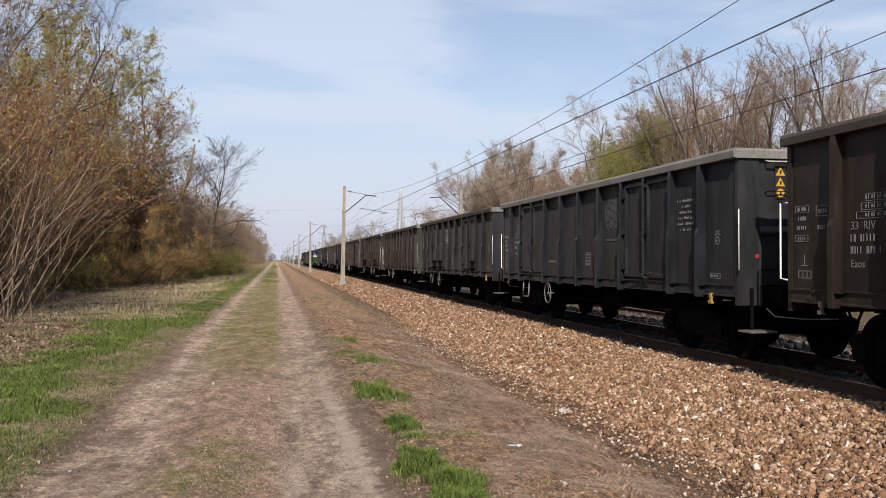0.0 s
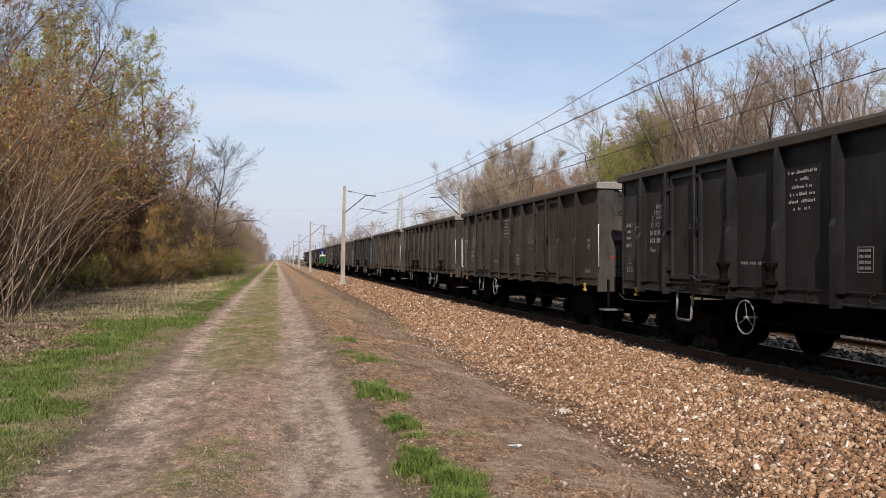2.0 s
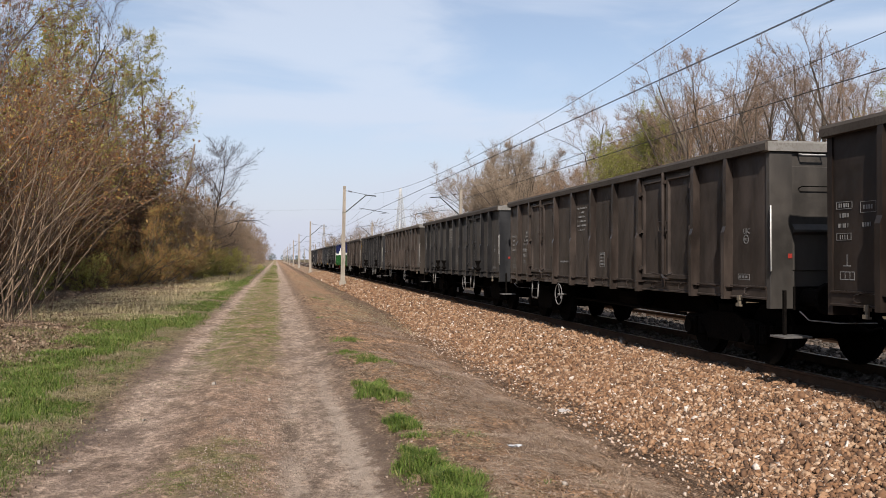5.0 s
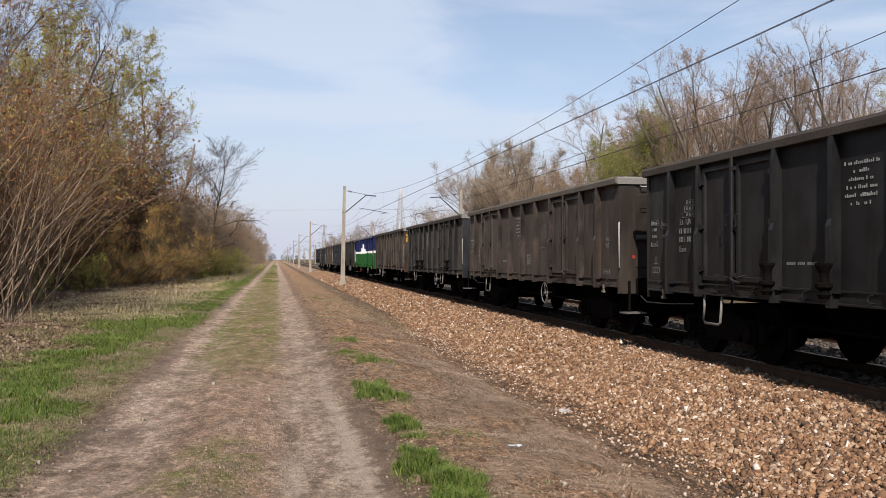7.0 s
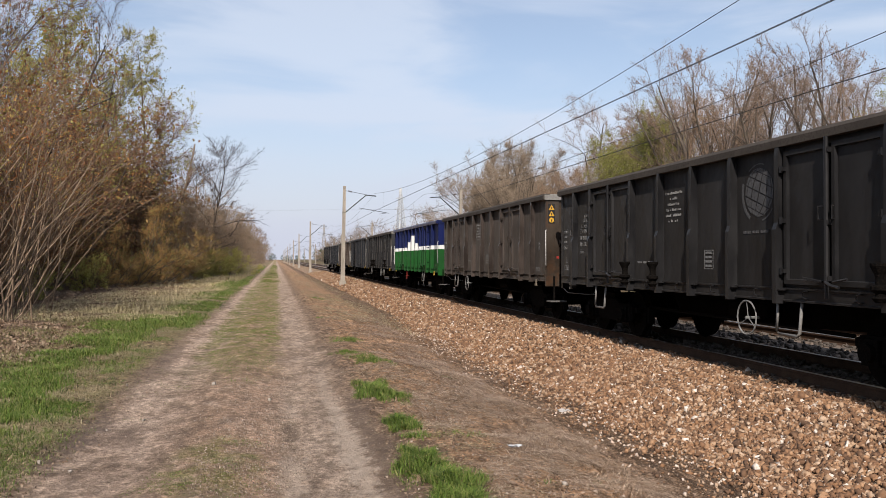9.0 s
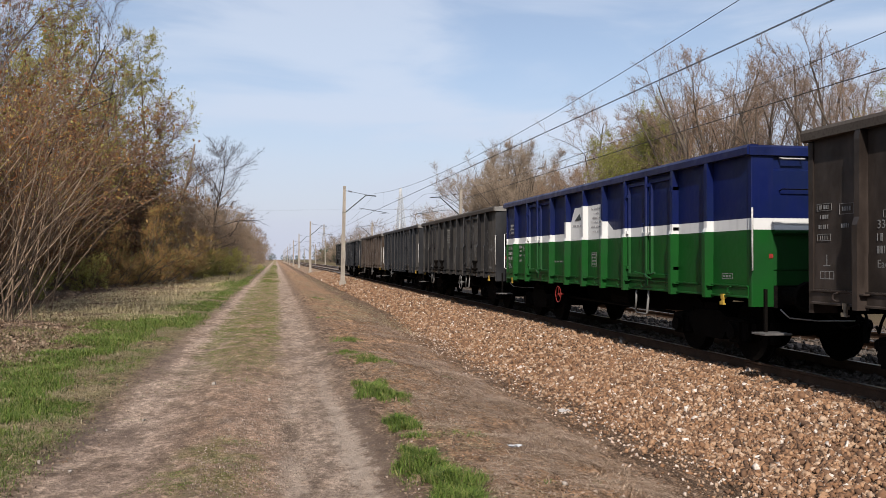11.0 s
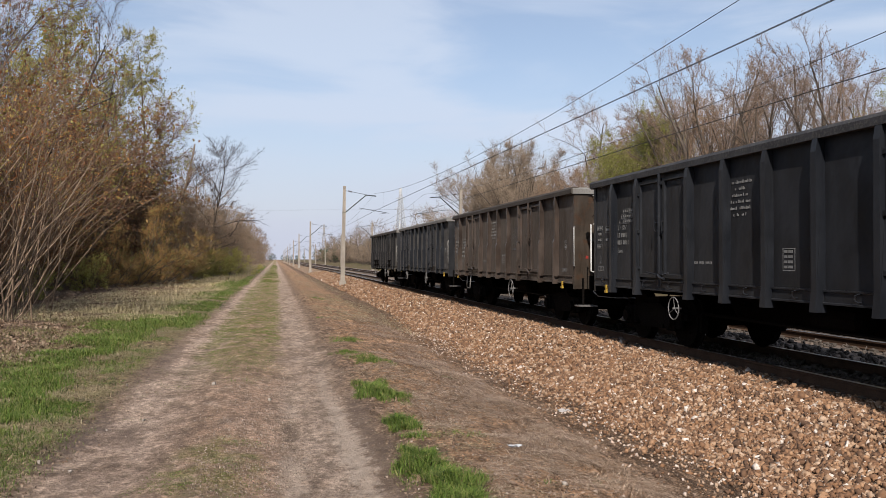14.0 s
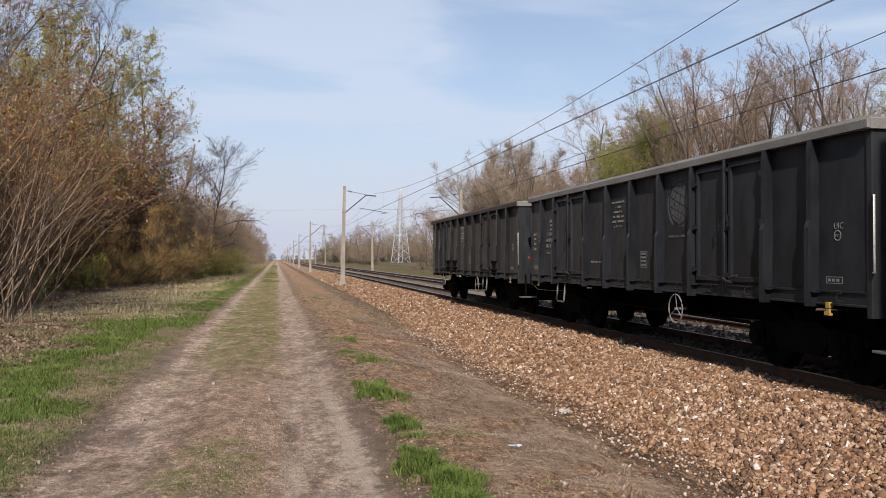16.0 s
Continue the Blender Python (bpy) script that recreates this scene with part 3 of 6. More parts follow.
# ---- catenary masts and wires ----
def concrete_mast(side):
    """A tapered concrete mast with a bracket over the track; side is +1 where the track lies towards +x."""
    mast = new("catenary_mast")
    bm = bmesh.new()
    h = 7.55
    for x0, x1, y0, y1 in ((-0.17, -0.07, -0.15, 0.15), (0.07, 0.17, -0.15, 0.15), (-0.07, 0.07, -0.06, 0.06)):
        vs = bm_box(bm, x0, x1, y0, y1, -0.1, h)
        for v in vs:
            if v.co.z > 1:
                v.co.x *= 0.62
                v.co.y *= 0.62
    for z in (0.0, 1.7, 3.4, 5.0, 6.4, 7.42):
        k = 1 - 0.38 * z / h
        bm_box(bm, -0.172 * k, 0.172 * k, -0.152 * k, 0.152 * k, z, z + 0.14)
    part("shaft", bm, CONCRETE, mast)
    bm = bmesh.new()
    bm_box(bm, -0.26, 0.26, -0.26, 0.26, -0.6, 0.0)
    part("footing", bm, CONCRETE, mast, bevel=0.03)
    bm = bmesh.new()
    bm_tube(bm, [(side * 0.1, 0, 5.45), (side * 1.75, 0, 6.9), (side * 2.55, 0, 6.84)], 0.05, 6)
    part("bracket", bm, PAINTED_STEEL, mast, "dark bent steel bracket")
    bm = bmesh.new()
    bm_tube(bm, [(side * 0.1, 0, 7.2), (side * 1.75, 0, 6.93)], 0.018, 4)
    part("tie_rod", bm, PAINTED_STEEL, mast)
    bm = bmesh.new()
    bm_tube(bm, [(side * 0.14, 0, 5.45), (-side * 0.16, 0, 5.45)], 0.06, 6)
    part("clamp", bm, PAINTED_STEEL, mast)
    bm = bmesh.new()
    for i in range(5):
        bm_disc(bm, (side * (0.3 + 0.07 * i), 0, 7.17 - 0.011 * i), (1, 0, -0.16), 0.06, 0.04, 8)
    part("insulator", bm, PORCELAIN, mast)
    bm = bmesh.new()
    bm_tube(bm, [(side * 1.2, 0, 5.85), (side * 3.6, 0, 5.5)], 0.022, 5)
    bm_tube(bm, [(side * 3.5, 0, 5.52), (side * 2.8, 0, 5.4)], 0.015, 5)
    part("registration_arm", bm, PAINTED_STEEL, mast)
    return mast


BAY, FIRST = 64.0, 67.0
left_mast, right_mast = concrete_mast(1), concrete_mast(-1)
for base, x, z in ((left_mast, 5.22, -0.15), (right_mast, 14.86, -0.25)):
    tagged(base, "tapered concrete catenary mast with dark steel bracket beside track", "catenary mast", "catenary masts along the line")
    base.matrix_basis = pose(x, FIRST, z)
    rng2 = random.Random(3 if x < 10 else 4)
    for i in range(-1, 9):
        if i:
            copy_thing(base, pose(x, FIRST + BAY * i, z, 0, rng2.uniform(-0.5, 0.5), 0))
left_mast.matrix_basis = pose(5.22, FIRST, -0.15, 0, 1.1, 0)


def overhead_line(axis, label):
    line = new("overhead_line")
    line.location = (axis, 0, 0)
    tagged(line, label, "overhead wire", "overhead wires", "structure")
    messenger, droppers = [], []
    for i in range(-2, 8):
        a = FIRST + BAY * i
        for k in range(12):
            s = k / 12
            messenger.append((0.25 * (1 if i % 2 else -1) * (1 - 2 * s), a + BAY * s, 5.8 + 1.05 * (2 * s - 1) ** 2))
            if k in (1, 3, 5, 7, 9, 11):
                droppers.append(messenger[-1])
    bm = bmesh.new()
    bm_tube(bm, messenger, 0.009, 4)
    part("carrying_wire", bm, WIRE, line)
    for dx in (-0.018, 0.018):
        bm = bmesh.new()
        bm_tube(bm, [(0.22 * (1 if i % 2 else -1) + dx, FIRST + BAY * i, 5.47) for i in range(-2, 9)], 0.007, 4)
        part("contact_wire", bm, WIRE, line)
    for x, y, z in droppers:
        if y > 22 and z > 5.5:
            bm = bmesh.new()
            bm_tube(bm, [(x, y, z), (x, y, 5.47)], 0.004, 3)
            part("dropper", bm, WIRE, line)


overhead_line(AXIS, "twin contact wire and carrying wire over the train's track")
overhead_line(AXIS2, "twin contact wire and carrying wire over the empty track")


# ---- lattice pylons ----
def pylon(name, height, base, mat, arms):
    p = new(name)
    def w(z):
        return base * (1 - z / height) ** 1.15 + 0.4
    levels = [0]
    while levels[-1] < height - 1:
        levels.append(min(height, levels[-1] + max(0.9, 0.62 * w(levels[-1]))))
    for sx in (-1, 1):
        for sy in (-1, 1):
            bm = bmesh.new()
            bm_tube(bm, [(sx * w(z) / 2, sy * w(z) / 2, z) for z in levels], 0.12, 4)
            part("leg", bm, mat, p)
    bm = bmesh.new()
    for a, b in zip(levels, levels[1:]):
        for s in (-1, 1):
            for k in (-1, 1):
                bm_tube(bm, [(s * w(a) / 2, k * w(a) / 2, a), (s * w(b) / 2, -k * w(b) / 2, b)], 0.065, 3)
                bm_tube(bm, [(k * w(a) / 2, s * w(a) / 2, a), (-k * w(b) / 2, s * w(b) / 2, b)], 0.065, 3)
            bm_tube(bm, [(-w(b) / 2, s * w(b) / 2, b), (w(b) / 2, s * w(b) / 2, b)], 0.055, 3)
    part("lattice", bm, mat, p)
    for z, reach in arms:
        bm = bmesh.new()
        for s in (-1, 1):
            for k in (-1, 1):
                bm_tube(bm, [(0, k * w(z) / 2, z), (s * reach, 0, z + 0.15)], 0.1, 3)
            bm_tube(bm, [(0, 0, z + 1.2), (s * reach, 0, z + 0.15)], 0.05, 3)
        part("cross_arm", bm, mat, p)
    return p


white_pylon = pylon("lattice_pylon", 25.5, 4.3, GALVANISED, ((18.0, 2.6), (21.5, 1.8)))
white_pylon.matrix_basis = pose(40.6, 275, 0, 0, 0, 25)
tagged(white_pylon, "white painted steel lattice pylon behind the tracks", "power pylon", "power pylons")
# distant haze is put into this pylon's pale grey material
hazed_pylon = pylon("lattice_pylon", 30, 5.0, CONCRETE, ((21, 5.0), (26, 3.5)))
hazed_pylon.matrix_basis = pose(38, 680, 0, 0, 0, 0)
tagged(hazed_pylon, "steel lattice pylon far down the line, greyed as by haze", "power pylon", "power pylons")
bm = bmesh.new()
for dz in (0.0,):
    bm_tube(bm, [(-160, 268, 17.0 + dz), (-60, 271, 16.1 + dz), (42.5, 275, 18.1 + dz), (150, 279, 17 + dz)], 0.018, 3)
power_line = new("power_line", to_mesh(bm, WIRE))
tagged(power_line, "thin power wire crossing the railway to the pylon", "power line", kind="structure")


# ---- wagons ----
def livery(name):
    """Blue over green with a white stripe that rises to a white panel at mid-length."""
    m, n, l, p = material(name, 0.45, 0.0, 0.25)
    tc = n.new("ShaderNodeTexCoord")
    sep = n.new("ShaderNodeSeparateXYZ")
    l.new(tc.outputs["Object"], sep.inputs[0])

    def calc(kind, a, b):
        q = n.new("ShaderNodeMath")
        q.operation = kind
        for i, v in enumerate((a, b)):
            if isinstance(v, (int, float)):
                q.inputs[i].default_value = v
            else:
                l.new(v, q.inputs[i])
        return q.outputs[0]
    y, z = sep.outputs["Y"], sep.outputs["Z"]

    def slope(a, b, high):
        q = n.new("ShaderNodeMapRange")
        q.inputs["From Min"].default_value, q.inputs["From Max"].default_value, q.inputs["To Max"].default_value = a, b, high
        l.new(y, q.inputs["Value"])
        return q.outputs["Result"]
    # from the far end: a low step, a slant up to the panel, its square end, a tail down to the stripe
    inside = calc("GREATER_THAN", y, 5.42)
    panel = calc("MULTIPLY", inside, calc("ADD", 0.26, slope(7.4, 7.16, 0.3)))
    tail = calc("MULTIPLY", calc("SUBTRACT", 1.0, inside), slope(4.95, 5.42, 0.28))
    top = calc("ADD", 2.16, calc("MULTIPLY", calc("LESS_THAN", y, 7.66), calc("ADD", panel, tail)))
    w = coords(n, l)
    soft = noise_at(n, l, w, 1.3, 4.0, 0.6)
    blue = mix(n, l, soft, (0.001, 0.006, 0.06), (0.002, 0.008, 0.048))
    green = mix(n, l, soft, (0.003, 0.063, 0.008), (0.006, 0.052, 0.011))
    col = mix(n, l, calc("LESS_THAN", z, top), blue, (0.6, 0.61, 0.6))
    col = mix(n, l, calc("LESS_THAN", z, 1.995), col, green)
    grime = noise_at(n, l, coords(n, l, (3, 3, 0.4)), 2.5, 4.0, 0.6, 0.5, 0.85)
    col = mix(n, l, mulf(n, l, grime, 0.18), col, (0.03, 0.03, 0.026))
    l.new(col, p.inputs["Base Color"])
    bump(n, l, p, noise_at(n, l, w, 1.6, 3.0, 0.5, 0.2, 0.8), 0.3, 0.03)
    return m


PAINTS = {
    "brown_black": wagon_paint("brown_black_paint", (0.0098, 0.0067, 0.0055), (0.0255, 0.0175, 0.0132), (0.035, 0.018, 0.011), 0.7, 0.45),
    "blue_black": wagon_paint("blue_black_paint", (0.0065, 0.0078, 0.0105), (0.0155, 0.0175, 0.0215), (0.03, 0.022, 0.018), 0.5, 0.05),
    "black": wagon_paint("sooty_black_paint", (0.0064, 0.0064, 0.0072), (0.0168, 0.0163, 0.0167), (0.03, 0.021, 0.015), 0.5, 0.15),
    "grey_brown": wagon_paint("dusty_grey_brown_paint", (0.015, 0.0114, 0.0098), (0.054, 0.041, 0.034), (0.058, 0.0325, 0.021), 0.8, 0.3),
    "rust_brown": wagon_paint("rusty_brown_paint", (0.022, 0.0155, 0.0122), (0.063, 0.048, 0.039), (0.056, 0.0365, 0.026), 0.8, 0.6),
    "pale_rim": mottled("dusty_pale_rim", (0.19, 0.185, 0.175), (0.145, 0.14, 0.13), (0.13, 0.12, 0.105), 1.5, 30, 0.85, relief=0.1),
    "dark_rim": mottled("dark_steel_rim", (0.04, 0.04, 0.042), (0.025, 0.025, 0.027), (0.06, 0.055, 0.05), 2.5, 25, 0.7),
    "tan_rim": mottled("dusty_tan_rim", (0.13, 0.115, 0.095), (0.1, 0.087, 0.07), (0.085, 0.072, 0.058), 1.5, 30, 0.85, relief=0.1),
    "brown_rim": mottled("dusty_brown_rim", (0.062, 0.052, 0.043), (0.045, 0.037, 0.03), (0.036, 0.028, 0.022), 1.5, 30, 0.85, relief=0.1),
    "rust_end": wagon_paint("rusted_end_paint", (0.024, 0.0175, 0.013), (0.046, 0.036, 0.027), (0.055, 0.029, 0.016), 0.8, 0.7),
    # end paints kept lighter than the sides, as sunlit ends look
    "sunward_end": wagon_paint("sunward_end_paint", (0.012, 0.0127, 0.0145), (0.027, 0.0275, 0.029), (0.05, 0.038, 0.03), 0.6, 0.15),
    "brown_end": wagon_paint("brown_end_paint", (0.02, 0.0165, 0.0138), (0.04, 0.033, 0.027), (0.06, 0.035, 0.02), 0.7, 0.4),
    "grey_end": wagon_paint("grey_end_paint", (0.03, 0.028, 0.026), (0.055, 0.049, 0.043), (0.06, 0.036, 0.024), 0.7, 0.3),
    "blue": livery("blue_white_green_paint"),
    "plain_blue": wagon_paint("blue_paint", (0.0015, 0.006, 0.05), (0.003, 0.008, 0.042), (0.006, 0.01, 0.03), 0.4, 0.0, 0.4),
}
POSTS = (0.99, 1.98, 4.03, 5.21, 6.39, 7.57, 8.75, 10.8, 11.79)
DOORS = (3.0, 9.78)
EVEN_POSTS = (1.1, 2.24, 4.19, 5.3, 6.39, 7.48, 8.59, 10.54, 11.68)
EVEN_DOORS = (3.21, 9.57)
SIDE = 1.42     # outer face of the side panels, from the axis
TOP = 3.2
# lighter grey stands in for light on the tops of the steps
STEP_STEEL = plain("lit_step_steel", (0.16, 0.155, 0.15), 0.5, 0.3)
PALE_INK = plain("faded_grey_ink", (0.3, 0.3, 0.31), 0.7)
SCRAPED = plain("scraped_paint", (0.11, 0.11, 0.11), 0.7)
OLD_WHITE = plain("dirty_old_emblem", (0.1, 0.088, 0.077), 0.7)
WORN_BAR = plain("worn_grey_bar", (0.2, 0.195, 0.185), 0.65)
CACHE = {}


def cached(key, make):
    if key not in CACHE:
        CACHE[key] = make()
    return CACHE[key]


def sides(bm_fill, mirror=False):
    """A mesh of a shape made by bm_fill(bm)."""
    bm = bmesh.new()
    bm_fill(bm)
    return to_mesh(bm, STEEL_DARK)


def post_mesh(straight):
    def fill(bm):
        if straight:
            prof = [(0, 3.07), (-0.1, 3.07), (-0.13, 2.9), (-0.13, 1.2), (-0.15, 0.92), (0, 0.92)]
            half = 0.052
        else:
            prof = [(0, 3.07), (-0.1, 3.07), (-0.112, 2.95), (-0.116, 2.06), (-0.15, 1.97), (-0.15, 0.99), (0, 0.99)]
            half = 0.045
        bm_prism(bm, prof, "y", -half, half)
        if straight:
            for v in bm.verts:
                if v.co.z < 1.1:
                    v.co.y *= 1.25
        else:
            bm_box(bm, -0.13, 0, -0.12, 0.12, 1.165, 1.18)
    return sides(fill)


def door_mesh():
    """A door leaf: a slab whose middle is pressed in behind a raised border."""
    bm = bmesh.new()
    bm_box(bm, -0.065, 0.0, -0.45, 0.45, 1.25, 2.99)
    bmesh.ops.recalc_face_normals(bm, faces=bm.faces)
    bm.faces.ensure_lookup_table()
    front = [f for f in bm.faces if f.normal.x < -0.5]
    bmesh.ops.inset_region(bm, faces=front, thickness=0.085)
    bmesh.ops.inset_region(bm, faces=front, thickness=0.012, depth=-0.045)
    return to_mesh(bm, STEEL_DARK)


def hinge_mesh():
    def fill(bm):
        bm_box(bm, -0.1, 0, -0.07, 0.07, -0.028, 0.028)
        bm_tube(bm, [(-0.095, 0, -0.045), (-0.095, 0, 0.045)], 0.024, 6)
    return sides(fill)


def lock_mesh():
    def fill(bm):
        bm_tube(bm, [(-0.11, 0, 1.1), (-0.11, 0, 3.06)], 0.028, 8)
        for z in (1.34, 2.02, 2.9):
            bm_box(bm, -0.125, 0, -0.045, 0.045, z - 0.03, z + 0.03)
        bm_tube(bm, [(-0.13, 0.0, 1.3), (-0.17, -0.16, 1.26), (-0.17, -0.3, 1.24)], 0.02, 6)
        for k in (-1, 1):
            bm_tube(bm, [(-0.07, k * 0.07, 2.22), (-0.13, k * 0.13, 2.22), (-0.13, k * 0.13, 2.06), (-0.07, k * 0.07, 2.06)], 0.012, 5)
            bm_tube(bm, [(-0.1, k * 0.1, 1.3), (-0.15, k * 0.42, 1.34)], 0.016, 5)
    return sides(fill)


def cup_mesh():
    """A stanchion bracket: two round shelves on a short neck."""
    def fill(bm):
        heights = (1.53, 1.5, 1.41, 1.36, 1.3, 1.28, 1.24, 1.2, 1.17, 1.15, 1.1)
        bm_tube(bm, [(-0.2, 0, z) for z in heights], [0.1, 0.1, 0.055, 0.045, 0.05, 0.1, 0.1, 0.05, 0.05, 0.085, 0.05], 12)
        bm_box(bm, -0.22, -0.06, -0.035, 0.035, 1.12, 1.46)
    return sides(fill)


def end_mesh():
    """An end wall, facing -y, with its upper sheet pressed outwards."""
    bm = bmesh.new()
    bm_box(bm, -1.36, 1.36, 0.0, 0.08, 1.2, 3.07)
    bmesh.ops.recalc_face_normals(bm, faces=bm.faces)
    front = [f for f in bm.faces if f.normal.y < -0.5]
    bmesh.ops.inset_region(bm, faces=front, thickness=0.3)
    bmesh.ops.inset_region(bm, faces=front, thickness=0.02, depth=0.018)
    return to_mesh(bm, STEEL_DARK)


def corner_mesh():
    return sides(lambda bm: bm_prism(bm, [(-1.44, 0.06), (-1.44, -0.02), (-1.43, -0.03), (-1.1, -0.03), (-1.1, 0.06)], "z", 0.9, 3.055))


def rib_mesh():
    return sides(lambda bm: bm_prism(bm, [(0.0, 2.08), (-0.08, 1.98), (-0.08, 1.95), (0.0, 1.9)], "x", -1.1, 1.1))


def wall_sheets(bm):
    """A side's sheet, with a thicker strip welded along its foot."""
    bm_box(bm, -SIDE, -SIDE + 0.05, 0.06, BODY - 0.06, 1.64, 3.07)
    bm_box(bm, -SIDE - 0.006, -SIDE + 0.05, 0.06, BODY - 0.06, 1.16, 1.64)


def side_wall_mesh():
    return sides(lambda bm: wall_sheets(bm))


def floor_mesh():
    return sides(lambda bm: bm_box(bm, -SIDE + 0.05, SIDE - 0.05, 0.08, BODY - 0.08, 1.16, 1.24))


def sill_mesh():
    def fill(bm):
        bm_prism(bm, [(0.08, 1.2), (-0.05, 1.2), (-0.05, 1.18), (-0.03, 1.17), (-0.03, 1.05), (-0.05, 1.04), (-0.05, 1.02), (0.08, 1.02)], "y", 0.05, BODY - 0.05)
    return sides(fill)


def rim_mesh():
    return sides(lambda bm: bm_prism(bm, [(-1.33, 3.06), (-1.525, 3.06), (-1.53, 3.155), (-1.5, TOP), (-1.35, TOP)], "y", -0.06, BODY + 0.06))


def end_rim_mesh():
    return sides(lambda bm: bm_prism(bm, [(-0.07, 3.05), (-0.07, 3.165), (-0.05, TOP - 0.004), (0.13, TOP - 0.004), (0.13, 3.05)], "x", -1.49, 1.49))


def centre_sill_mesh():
    # the deep belly is added, as stand-in gear, to hide the bright bank
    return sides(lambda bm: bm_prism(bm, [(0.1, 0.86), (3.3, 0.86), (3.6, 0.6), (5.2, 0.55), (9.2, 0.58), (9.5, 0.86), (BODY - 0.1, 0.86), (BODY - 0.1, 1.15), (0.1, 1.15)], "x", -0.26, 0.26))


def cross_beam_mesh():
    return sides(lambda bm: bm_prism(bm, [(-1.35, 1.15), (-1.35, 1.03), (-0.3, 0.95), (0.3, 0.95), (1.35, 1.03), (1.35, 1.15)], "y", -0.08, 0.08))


def tank_mesh():
    bm = bmesh.new()
    bm_tube(bm, [(0, -0.5, 0), (0, -0.44, 0), (0, 0.44, 0), (0, 0.5, 0)], [0.12, 0.2, 0.2, 0.12], 12)
    return to_mesh(bm, STEEL_DARK)


def headstock_mesh():
    def fill(bm):
        bm_box(bm, -1.1, 1.1, -0.04, 0.1, 0.88, 1.2)
        bm_tube(bm, [(0, -0.04, 1.04), (0, -0.3, 1.04), (0, -0.36, 0.95)], 0.04, 6)
        for x in (-0.3, 0.3):
            bm_tube(bm, [(x, -0.03, 0.95), (x, -0.15, 0.75), (x * 0.6, -0.35, 0.6), (x * 0.3, -0.5, 0.66)], 0.022, 6)
    return sides(fill)


def buffer_mesh():
    bm = bmesh.new()
    bm_tube(bm, [(0, 0, 0), (0, -0.3, 0), (0, -0.31, 0), (0, -0.44, 0), (0, -0.445, 0), (0, -0.49, 0)], [0.13, 0.12, 0.09, 0.09, 0.22, 0.2], 14)
    return to_mesh(bm, STEEL_DARK)


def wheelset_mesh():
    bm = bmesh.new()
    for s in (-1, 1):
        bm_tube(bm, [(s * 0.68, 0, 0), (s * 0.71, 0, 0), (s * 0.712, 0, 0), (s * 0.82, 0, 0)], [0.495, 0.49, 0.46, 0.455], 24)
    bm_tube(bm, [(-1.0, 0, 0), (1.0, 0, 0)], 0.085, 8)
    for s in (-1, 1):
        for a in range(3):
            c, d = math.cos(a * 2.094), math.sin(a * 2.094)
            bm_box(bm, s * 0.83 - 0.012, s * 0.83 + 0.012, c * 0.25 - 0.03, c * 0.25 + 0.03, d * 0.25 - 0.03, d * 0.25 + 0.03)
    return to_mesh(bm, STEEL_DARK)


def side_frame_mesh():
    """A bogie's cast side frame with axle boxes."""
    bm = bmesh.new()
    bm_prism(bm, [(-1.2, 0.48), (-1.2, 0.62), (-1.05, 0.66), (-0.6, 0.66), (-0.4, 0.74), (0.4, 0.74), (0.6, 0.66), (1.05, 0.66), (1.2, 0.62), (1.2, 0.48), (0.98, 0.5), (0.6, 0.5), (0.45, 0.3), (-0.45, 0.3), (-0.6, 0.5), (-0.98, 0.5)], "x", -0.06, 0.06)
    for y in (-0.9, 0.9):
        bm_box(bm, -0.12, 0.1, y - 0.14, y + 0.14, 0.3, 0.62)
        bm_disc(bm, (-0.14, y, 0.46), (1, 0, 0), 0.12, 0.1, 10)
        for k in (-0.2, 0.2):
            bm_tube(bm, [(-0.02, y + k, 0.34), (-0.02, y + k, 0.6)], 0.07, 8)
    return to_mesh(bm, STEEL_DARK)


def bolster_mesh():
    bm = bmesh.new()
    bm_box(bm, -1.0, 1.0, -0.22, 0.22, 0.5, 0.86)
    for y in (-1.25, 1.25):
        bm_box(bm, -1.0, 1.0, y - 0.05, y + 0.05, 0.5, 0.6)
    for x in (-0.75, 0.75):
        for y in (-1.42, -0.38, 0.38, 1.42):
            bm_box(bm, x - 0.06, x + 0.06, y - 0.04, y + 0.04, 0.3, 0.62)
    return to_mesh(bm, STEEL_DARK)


def ring_half_mesh():
    """A half ring of bent bar on the sill, for lashing ropes."""
    return sides(lambda bm: bm_tube(bm, [(0.01, -0.045, 0.045), (-0.02, -0.02, 0.05), (-0.03, 0.03, 0.03), (-0.03, 0.04, 0.0), (-0.03, 0.03, -0.03), (-0.02, -0.02, -0.05), (0.01, -0.045, -0.045)], 0.009, 4))


def step_mesh():
    bm = bmesh.new()
    bm_box(bm, -1.42, -1.0, -0.32, 0.02, 0.515, 0.545)
    return to_mesh(bm, STEP_STEEL, "step", 0.006)


def bar_mesh(points, r, mat):
    bm = bmesh.new()
    bm_tube(bm, points, r, 6)
    return to_mesh(bm, mat, smooth=True)


def handwheel_mesh():
    bm = bmesh.new()
    ring = [(0, 0.3 * math.cos(a * math.pi / 10), 0.3 * math.sin(a * math.pi / 10)) for a in range(21)]
    bm_tube(bm, ring, 0.015, 6)
    for a in range(3):
        t = a * 2.094 + 1.57
        bm_tube(bm, [(0.03, 0, 0), (0, 0.3 * math.cos(t), 0.3 * math.sin(t))], 0.009, 5)
    bm_tube(bm, [(0.24, 0, 0), (-0.02, 0, 0)], 0.026, 6)
    return to_mesh(bm, GREY_LETTER)


